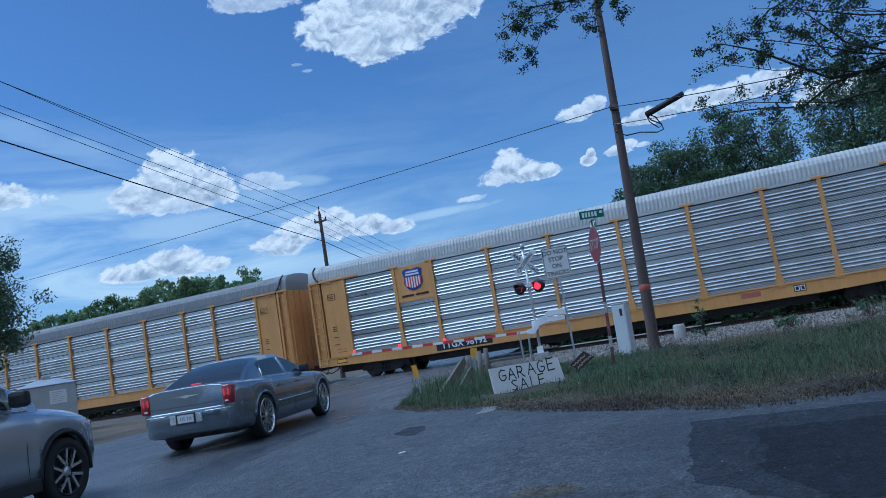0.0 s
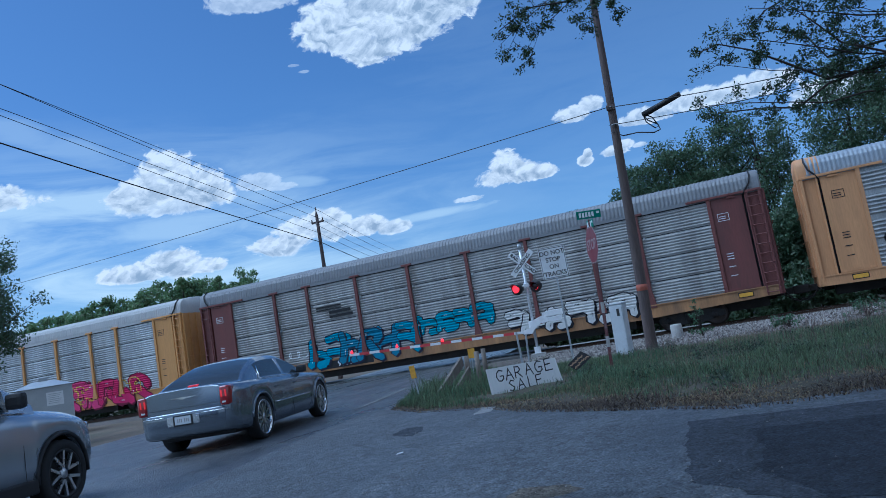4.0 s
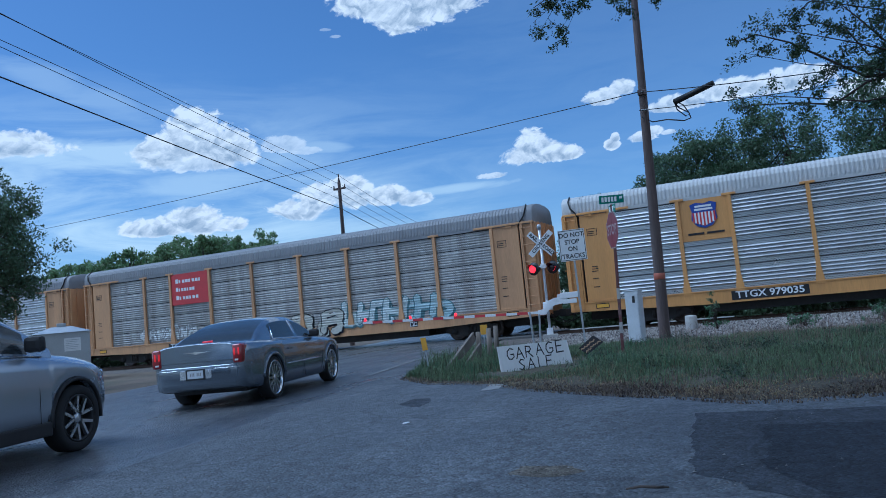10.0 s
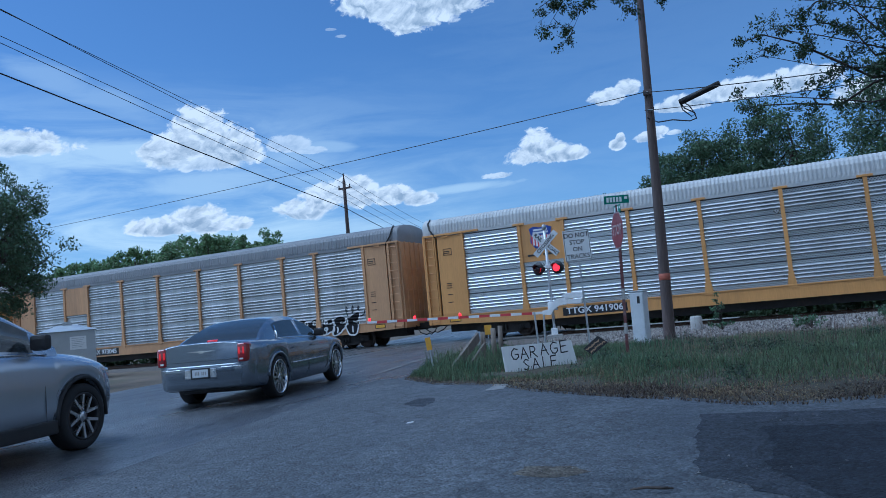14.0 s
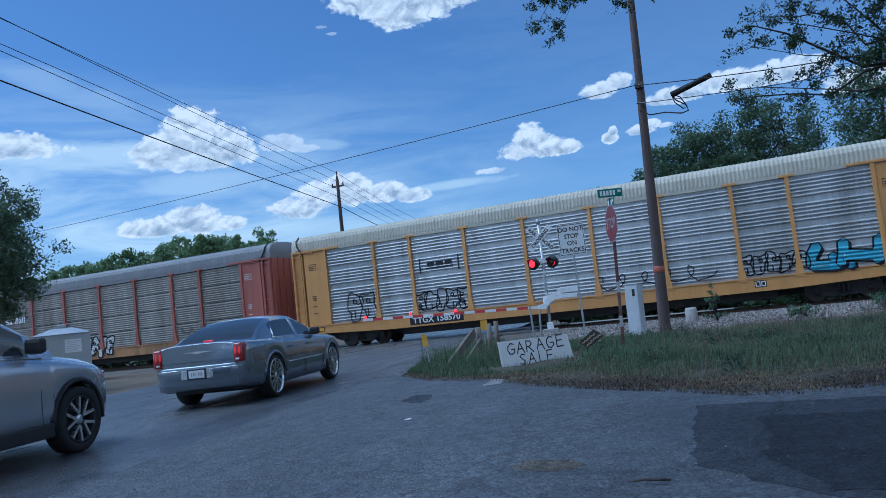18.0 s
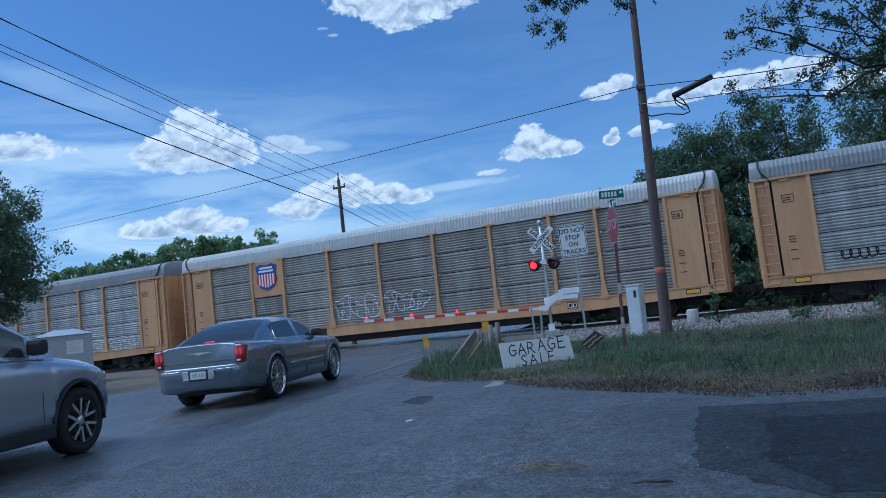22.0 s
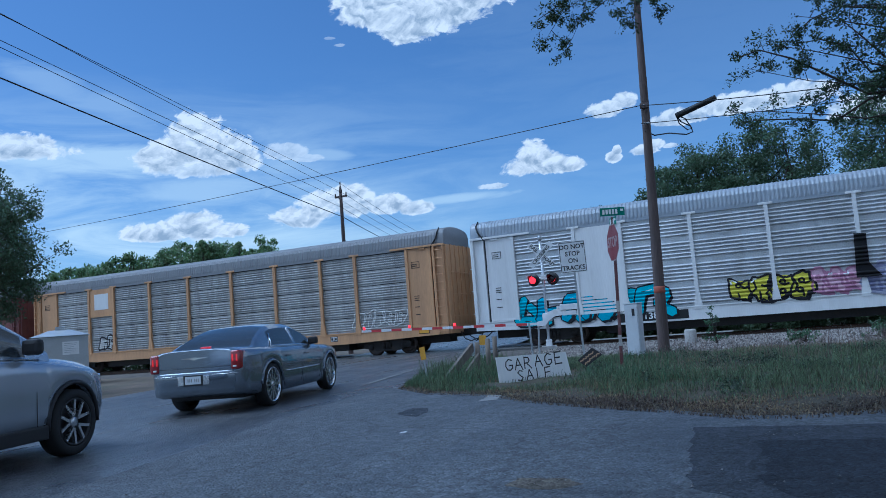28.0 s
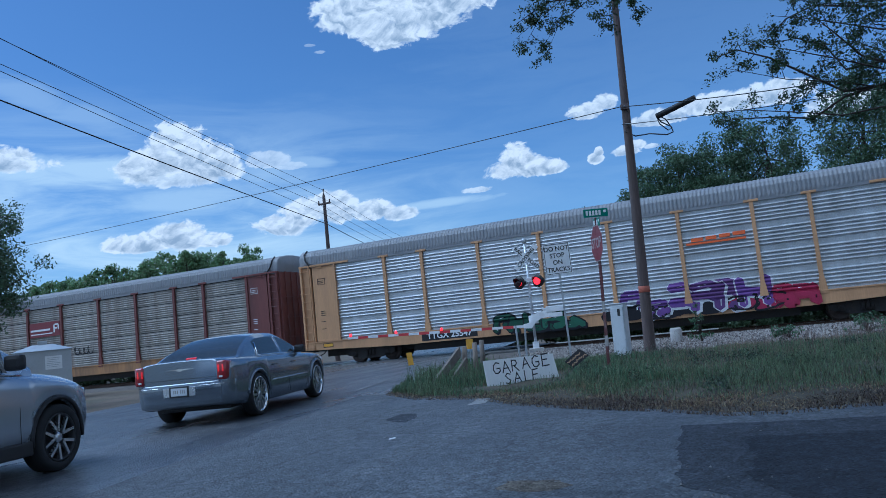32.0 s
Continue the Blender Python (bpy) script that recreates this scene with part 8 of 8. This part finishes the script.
def build_poles():
    p = thing("utility_pole", pose(-3.17, 21.26, 0, -0.2, 1.6, 0), "tall brown wooden utility pole beside the track", "utility pole")
    bm = bmesh.new()
    lathe(bm, [(0.165 - 0.0042 * i, -0.3 + 0.6 * i) for i in range(23)], 14)
    part("shaft", bm, M["pole_wood"], p)
    bm = bmesh.new()
    lathe(bm, [(0.150, 1.62), (0.158, 1.63), (0.158, 1.79), (0.150, 1.80)], 14)
    part("marker_band", bm, M["tag"], p, "faded orange marker band")
    bm = bmesh.new()
    box(bm, -0.12, 0.12, -0.16, -0.08, 6.85, 7.0, 0.01)
    part("bracket", bm, M["pole_wood"], p)
    bm = bmesh.new()
    rod(bm, (0.0, -0.2, 6.93), (0.0, 0.2, 6.93), 0.02, n=6)
    part("through_bolt", bm, M["galv"], p)
    bm = bmesh.new()
    rod(bm, (-0.05, -0.18, 6.4), (0.12, -0.14, 6.4), 0.025, n=6)
    part("cable_clamp", bm, M["galv"], p)
    f = thing("utility_pole", pose(*FAR_POLE), "wooden utility pole with a short crossarm across the tracks", "utility pole")
    bm = bmesh.new()
    lathe(bm, [(0.17 - 0.006 * i, -0.3 + i) for i in range(12)] + [(0.0, 11.2)], 10)
    part("shaft", bm, M["pole_wood"], f)
    bm = bmesh.new()
    box(bm, -0.46, 0.46, -0.05, 0.05, 10.22, 10.34)
    part("crossarm", bm, M["pole_wood"], f)
    for x, z in ((-0.42, 10.32), (0.42, 10.32), (0.0, 11.1)):
        bm = bmesh.new()
        rod(bm, (x, 0, z), (x, 0, z + 0.2), 0.045, n=6)
        part("insulator", bm, M["pole_wood"], f)
    # lines along the main road
    back = -ROAD * 75
    ahead = ROAD * 60
    for dx, z0, z1, r, sag in ((0.0, 11.2, 11.95, 0.012, 0.25), (0.42, 10.35, 12.7, 0.012, 0.25), (-0.42, 10.35, 11.85, 0.012, 0.25), (0.0, 9.55, 11.95, 0.012, 0.25), (0.05, 8.9, 10.52, 0.024, 0.25)):
        a = FAR_POLE + Vector((dx, 0, z0))
        bm = bmesh.new()
        tube(bm, hang(a, a + back + Vector((0, 0, z1 - z0)), sag), r, 5)
        tagged(link_mesh("power_line", bm, M["cable"]), "black overhead line strung between the poles", "overhead line", "overhead lines")
        bm = bmesh.new()
        tube(bm, hang(a, a + ahead, 1.1), r, 5)
        tagged(link_mesh("power_line", bm, M["cable"]), "black overhead line strung between the poles", "overhead line", "overhead lines")
    # cable along the track from the near pole
    top = Vector((-3.1, 21.1, 6.93))
    for a, b, sag, r in ((top, Vector((-57, 36.3, 10.1)), 0.2, 0.012), (top, Vector((18.4, 15.3, 6.2)), 0.9, 0.013), (top + Vector((0, 0, -0.52)), Vector((18.4, 15.3, 5.7)), 0.7, 0.011)):
        bm = bmesh.new()
        tube(bm, hang(a, b, sag, 40), r, 5)
        tagged(link_mesh("telephone_cable", bm, M["cable"]), "black telephone cable from the wooden pole", "overhead line", "overhead lines")
    # splice case with its loops
    s = thing("splice_case", pose(0, 0, 0), "dark cable splice case hanging in loops from the cable", "splice case")
    bm = bmesh.new()
    A, B = Vector(SPLICE_A), Vector(SPLICE_B)
    rod(bm, A, B, 0.085, 0.075, 10)
    part("case", bm, M["cable"], s)
    bm = bmesh.new()
    tube(bm, [A, A + Vector((0.10, 0, -0.18)), A + Vector((0.34, -0.02, -0.36)), A + Vector((0.38, 0, -0.52)), A + Vector((0.2, 0, -0.56)), A + Vector((-0.25, 0.1, -0.42)), A + Vector((-0.7, 0.5, -0.32)), Vector((-3.05, 21.1, 6.2))], 0.018, 6)
    tube(bm, [A, A + Vector((0.05, 0, -0.22)), A + Vector((0.26, -0.02, -0.45)), A + Vector((0.36, 0, -0.40)), A + Vector((0.22, 0, -0.12)), A + Vector((0.05, 0, 0.0))], 0.016, 6)
    part("loop", bm, M["cable"], s)


# ---------------------------------------------------------------- trees
def leaves_at(centres, per, spread, size, rnd, flat=0.75):
    """Leaf cards as (verts, faces): per leaves round each centre."""
    n = len(centres) * per
    c = np.repeat(np.asarray(centres, float), per, axis=0)
    d = rnd.normal(0, 1, (n, 3))
    d /= np.linalg.norm(d, axis=1, keepdims=True)
    sp = np.repeat(np.broadcast_to(np.asarray(spread, float), (len(centres),)), per)
    c = c + d * (rnd.uniform(0.1, 1, (n, 1)) ** 0.6) * sp[:, None] * np.array([1, 1, flat])
    u = rnd.normal(0, 1, (n, 3))
    u /= np.linalg.norm(u, axis=1, keepdims=True)
    w = np.cross(u, rnd.normal(0, 1, (n, 3)))
    w /= np.linalg.norm(w, axis=1, keepdims=True) + 1e-9
    s = size * rnd.uniform(0.6, 1.4, (n, 1))
    q = np.stack([c - u * s, c + w * s * 0.45, c + u * s, c - w * s * 0.45], 1).reshape(-1, 3)
    return q


def card_mesh(name, q, mat, parent):
    me = bpy.data.meshes.new(name)
    n = len(q) // 4
    me.vertices.add(4 * n)
    me.vertices.foreach_set("co", q.astype(np.float32).ravel())
    me.loops.add(4 * n)
    me.loops.foreach_set("vertex_index", np.arange(4 * n, dtype=np.int32))
    me.polygons.add(n)
    me.polygons.foreach_set("loop_start", np.arange(0, 4 * n, 4, dtype=np.int32))
    me.update(calc_edges=True)
    me.validate()
    me.materials.append(mat)
    ob = new(name, me)
    ob.parent = parent
    return ob


def make_tree(name, x, y, height, radius, seed, label, mat, clumps=70, per=120, size=0.14, trunk=0.22, bare=0.3, squash=1.0, group="", fuzz=0.24):
    rnd = np.random.RandomState(seed)
    t = thing(name, pose(x, y, -0.2), label, "bush" if name == "bush" else "tree", group)
    bm = bmesh.new()
    top = height * 0.8
    lean = rnd.uniform(-0.06, 0.06, 2) * height
    spine = [(lean[0] * (k / 8) ** 2, lean[1] * (k / 8) ** 2, top * k / 8) for k in range(9)]
    tube(bm, spine, [trunk * (1 - 0.09 * k) for k in range(9)], 9)
    part("trunk", bm, M["bark"], t)
    cents = []
    bm = bmesh.new()
    mid, hz = height * (bare + 1) / 2, height * (1 - bare) / 2 * squash
    for k in range(clumps):
        d = rnd.normal(0, 1, 3)
        d /= np.linalg.norm(d)
        r = rnd.uniform(0.35, 1.0) ** 0.5
        lump = 0.78 + 0.35 * noise.noise(Vector(d * 1.7) + Vector((seed, 0, 0)))
        cents.append((lean[0] + d[0] * r * radius * lump, lean[1] + d[1] * r * radius * lump, mid + d[2] * r * hz * lump))
    for c in cents[:: max(1, clumps // (26 if fuzz > 0.2 else 90))]:
        a = Vector(spine[4 + int(rnd.uniform(0, 4))])
        b = Vector(c)
        m = a.lerp(b, 0.5) + Vector((0, 0, -0.06 * (b - a).length))
        tube(bm, [a, m, b], [trunk * 0.32, trunk * 0.2, trunk * 0.06], 5)
    part("limb", bm, M["bark"], t)
    q = leaves_at(cents, per, radius * fuzz * rnd.uniform(0.6, 1.3, len(cents)), size, rnd)
    card_mesh("crown", q, mat, t)
    return t


def build_trees():
    # near tree at the road's far side
    make_tree("tree", -25.3, 16.0, 8.6, 3.3, 31, "dark green tree with drooping twigs beside the road", M["leaf_tree"], 300, 120, 0.06, 0.2, 0.22, fuzz=0.15)
    # behind the train on the far side: a dark wood, lower at its end
    k = 0
    for x, y, h, r in ((-11.2, 46.5, 7.4, 2.2), (-9.0, 46, 9.0, 2.4), (-6.4, 47, 11.0, 2.8), (-4.2, 46, 12.4, 3.0), (-1.4, 46.5, 12.0, 3.2), (1.6, 46, 13.2, 3.6), (5.4, 46, 13.8, 4.0), (9.5, 45, 13.4, 4.2), (14, 44, 14, 4.6), (19, 43, 14, 5),
                       (-3.0, 43, 6.0, 2.4), (0.4, 42.5, 6.2, 2.6), (3.6, 42, 7.0, 2.8), (7.0, 41.5, 7.6, 3.0), (11.0, 41, 8.5, 3.2), (-6.5, 44, 5.0, 2.0)):
        make_tree("tree", x, y, h, r, 50 + k, "dense dark green tree behind the train", M["leaf_tree"], 190, 150, 0.085, 0.14, 0.04, group="trees behind the track", fuzz=0.23)
        k += 1
    # far trees along the road: one ragged row of crowns
    for i in range(34):
        az = -54.0 + 19.5 * i / 33
        el = float(np.interp(az, (-54, -51, -48, -45.5, -43, -41.5, -40.2, -38.7, -37, -35), (5.2, 5.6, 6.4, 6.5, 7.5, 7.7, 7.1, 7.5, 6.8, 5.8))) - 0.55 * ((i * 7) % 3) / 2
        far = 102.0 + 9.0 * ((i * 5) % 4) / 3
        h = 1.13 * (1.4 + far * math.tan(radians(el)))
        make_tree("tree", far * math.sin(radians(az)), far * math.cos(radians(az)), h, 4.0 + 1.1 * ((i * 3) % 4) / 3, 80 + k, "green tree far beyond the track, sunlit look put into paler leaves", M["leaf_far"], 120, 90, 0.22, 0.3, 0.0, group="far trees", fuzz=0.19)
        k += 1
    # undergrowth beyond the track
    for x, y, h, r in [(-11.4 + 1.7 * i, 37.6 + 0.7 * (i % 2), (1.5 if i < 5 else 2.3) + 0.5 * ((i * 7) % 3), 1.4) for i in range(18)] + [(-27.5 - 2.6 * i, 37.5 + 0.8 * (i % 2), 1.9 + 0.4 * ((i * 5) % 3), 1.9) for i in range(14)]:
        make_tree("bush", x, y, h, r, 300 + k, "dense shady undergrowth beyond the track", M["leaf_tree"], 34, 120, 0.11, 0.05, 0.0, group="undergrowth beyond the track")
        k += 1
    # a fringe of weeds, added to close and darken the view under the train
    rnd = np.random.RandomState(91)
    for x0, x1, n in ((-11.8, 20.0, 620), (-64.0, -25.0, 520)):
        cs = np.stack([rnd.uniform(x0, x1, n), rnd.uniform(36.2, 37.6, n), rnd.uniform(-0.1, 1.1, n)], 1)
        w = card_mesh("weed_fringe", leaves_at(cs.tolist(), 70, 0.45, 0.10, rnd), M["leaf_tree"], None)
        tagged(w, "thick weeds added beyond the track to darken the view under the train", "weeds", kind="stuff")
    # broad-leaved weeds among the grass
    cs = []
    while len(cs) < 420:
        x, y = rnd.uniform(-7.2, 7.0), rnd.uniform(10.0, 20.0)
        if y > 9.6 + 0.9 * max(0, -x) and noise.noise(Vector((x * 0.6, y * 0.6, 4.0))) > 0.05:
            for q in range(4):
                cs.append((x + rnd.normal(0, 0.12), y + rnd.normal(0, 0.12), rnd.uniform(0.02, 0.16)))
    w = card_mesh("weeds", leaves_at(cs, 26, 0.13, 0.022, rnd), M["weed"], None)
    tagged(w, "dark broad-leaved weeds among the verge grass", "weeds", kind="stuff")
    # bushes by the ballast
    for x, y, h, r in ((2.3, 22.5, 0.45, 0.6), (4.2, 23.0, 0.8, 0.9), (-2.1, 25.0, 1.05, 0.42), (0.4, 22.8, 0.35, 0.5)):
        rnd = np.random.RandomState(200 + k)
        b = thing("bush", pose(x, y, 0), "low green weedy bush by the ballast", "bush", "bushes by the track")
        bm = bmesh.new()
        cents = []
        for i in range(16):
            a, q = rnd.uniform(0, 6.28), rnd.uniform(0.2, 1)
            c = (math.cos(a) * r * q, math.sin(a) * r * q, h * rnd.uniform(0.12, 1.0) * (1.15 - 0.4 * q))
            cents.append(c)
            tube(bm, [(0, 0, -0.05), (c[0] * 0.4, c[1] * 0.4, c[2] * 0.6), c], [0.012, 0.009, 0.004], 4)
        part("stem", bm, M["bark"], b)
        card_mesh("crown", leaves_at(cents, 90 if r > 0.6 else 22, r * 0.28, 0.045, rnd), M["grass_lush"], b)
        k += 1
    build_oak()


def build_oak():
    """Limbs of a near oak that reach into the view from above and from the side."""
    rnd = np.random.RandomState(7)
    t = thing("oak_tree", pose(9.0, 11.5, -0.1), "large oak whose dark leafy limbs hang into view", "tree")
    O = Vector((9.0, 11.5, -0.1))
    bm = bmesh.new()
    tube(bm, [(0, 0, 0), (-0.1, 0.05, 1.5), (-0.15, 0.1, 3.0), (-0.3, 0.2, 4.6), (-0.5, 0.3, 6.4), (-0.5, 0.2, 8.6)], [0.5, 0.42, 0.38, 0.34, 0.27, 0.16], 12)
    part("trunk", bm, M["bark"], t)
    cents = []
    limbs, shade_limbs = bmesh.new(), bmesh.new()

    def twig(a, d, length, r, depth):
        pts, rad = [Vector(a)], [r]
        d = Vector(d).normalized()
        n = 4
        for i in range(n):
            d = (d + Vector(rnd.normal(0, 0.2, 3))).normalized()
            pts.append(pts[-1] + d * length / n)
            rad.append(r * (1 - 0.75 * (i + 1) / n))
            if depth > 0 and i >= 1:
                s = (d + Vector(rnd.normal(0, 0.6, 3))).normalized()
                twig(pts[-1], s, length * rnd.uniform(0.35, 0.6), rad[-1] * 0.6, depth - 1)
            if i >= 1:
                cents.append(pts[-1])
        tube(limbs, pts, rad, 4)
    for r, reach, way in OAK_LIMBS:
        way = [Vector(p) - O for p in way]
        tube(limbs, way, [0.55 * r * (1 - 0.8 * i / (len(way) - 1)) for i in range(len(way))], 6)
        for a, b in zip(way, way[1:]):
            if (a + O).x > 4.5:
                continue
            for q in range(max(2, int((b - a).length / 0.21))):
                at = a.lerp(b, rnd.uniform(0, 1))
                side = (b - a).normalized() * 0.7 + Vector(rnd.normal(0, 0.7, 3))
                twig(at, side, reach * (0.62 if r > 0.025 and reach > 0.55 else 1.0) * rnd.uniform(0.3, 1.0), 0.006, 1)
        cents.append(way[-1])
    part("limb", limbs, M["bark"], t)
    card_mesh("crown", leaves_at([tuple(c) for c in cents], 8, 0.095, 0.026, rnd, 0.9), M["leaf_oak"], t)
    # unseen crown added overhead, above the view, to shade the right foreground
    over = []
    while len(over) < 290:
        x, y, z = rnd.uniform(-5, 11), rnd.uniform(-1, 12), rnd.uniform(7.0, 12.0)
        if z > 1.6 + 0.66 * math.hypot(x, y) and math.hypot(x - 3.5, y - 6) < 8.5:
            over.append(Vector((x, y, z)) - O)
    for c in over[::6]:
        tube(shade_limbs, [Vector((-0.5, 0.2, 8.2)), Vector((-0.5, 0.2, 8.2)).lerp(c, 0.5) + Vector((0, 0, 0.5)), c], [0.09, 0.06, 0.015], 5)
    part("limb", shade_limbs, M["bark"], t)
    card_mesh("crown", leaves_at([tuple(c) for c in over], 190, 0.95, 0.085, rnd, 0.8), M["leaf_oak"], t)


# ---------------------------------------------------------------- small things on the road
def build_litter():
    rnd = random.Random(3)
    p = thing("litter", pose(-4.15, 7.66, 0.012, 0, 0, 20), "scrap of white paper on the asphalt", "litter")
    bm = bmesh.new()
    slab(bm, [(-0.04, 0.0), (0.01, 0.002), (0.045, 0.01), (0.03, 0.016), (-0.03, 0.01)], -0.018, 0.018)
    part("paper", bm, M["white"], p)
    s = thing("stick", pose(-0.92, 4.78, 0.02, 0, 0, 8), "broken dark twig lying on the asphalt", "stick")
    bm = bmesh.new()
    tube(bm, [(-0.14, 0, 0), (-0.05, 0.01, 0.01), (0.04, -0.005, 0.008), (0.12, 0.015, 0.0)], [0.006, 0.009, 0.01, 0.006], 6)
    tube(bm, [(0.04, -0.005, 0.008), (0.09, -0.03, 0.02)], [0.007, 0.004], 5)
    part("twig", bm, M["bark"], s)
    # loose grit
    r = np.random.RandomState(8)
    vs, fs = [], []
    base = np.array([(1, 0, 0), (-0.5, 0.87, 0), (-0.5, -0.87, 0), (0, 0, 0.8)], float)
    for i in range(5200):
        x, y = r.uniform(-8.2, 3.0), r.uniform(3.6, 10.5)
        if x > -0.9 and y > 3.5 and noise.noise(Vector((x, y, 5))) < 0.25 or y > 9 and x > -3 or (noise.noise(Vector((x * 0.4, y * 0.4, 0))) + r.uniform(-0.3, 0.3)) < 0.0:
            continue
        k = len(vs)
        s0 = 0.003 + 0.011 * r.uniform() ** 2
        a = r.uniform(0, 6.28)
        q = base * s0 * r.uniform(0.6, 1.4, (4, 1))
        vs += [(x + math.cos(a) * u - math.sin(a) * v, y + math.sin(a) * u + math.cos(a) * v, 0.004 + w) for u, v, w in q]
        fs += [(k, k + 1, k + 3), (k + 1, k + 2, k + 3), (k + 2, k, k + 3)]
    tagged(pydata("grit", vs, fs, [M["grit"]]), "loose grit scattered on the asphalt", "grit", kind="stuff")


# ---------------------------------------------------------------- build
build_ground()
build_verge()
TRAIN = {k: make_car(k, STYLES[k]) for k in CARS}
build_vehicles()
build_signal()
build_signs()
build_posts()
build_poles()
build_trees()
build_litter()


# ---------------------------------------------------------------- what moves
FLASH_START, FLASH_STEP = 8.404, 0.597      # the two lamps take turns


def motions():
    for k, car in TRAIN.items():
        walk(car, [(t, pose(train_x(k, t), TRACK_Y, 0)) for t in range(0, 33, 2)])
    # every axle rolls with the same turn
    rows = []
    for f in range(0, 32 * FPS + 1):
        t = f / FPS
        rows.append((t, Matrix.Rotation((train_x(0, t) - train_x(0, 0)) / 0.42, 4, "Y")))
    first = WHEELS[0]
    walk(first, rows)
    for wheel in WHEELS[1:]:
        wheel.rotation_mode = "QUATERNION"
        keys = wheel.animation_data_create()
        keys.action = first.animation_data.action
        keys.action_slot = first.animation_data.action_slot
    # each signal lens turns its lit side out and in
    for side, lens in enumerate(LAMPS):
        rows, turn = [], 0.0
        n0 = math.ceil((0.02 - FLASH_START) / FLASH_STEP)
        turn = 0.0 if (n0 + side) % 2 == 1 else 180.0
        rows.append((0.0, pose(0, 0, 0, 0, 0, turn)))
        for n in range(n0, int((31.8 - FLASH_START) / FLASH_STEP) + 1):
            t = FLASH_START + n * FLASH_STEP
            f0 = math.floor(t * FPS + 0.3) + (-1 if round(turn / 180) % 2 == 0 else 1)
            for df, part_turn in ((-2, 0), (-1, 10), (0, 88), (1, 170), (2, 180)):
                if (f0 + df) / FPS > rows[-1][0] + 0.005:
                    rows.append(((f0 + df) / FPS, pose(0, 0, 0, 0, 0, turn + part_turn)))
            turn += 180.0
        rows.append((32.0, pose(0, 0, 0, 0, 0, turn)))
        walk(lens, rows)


motions()
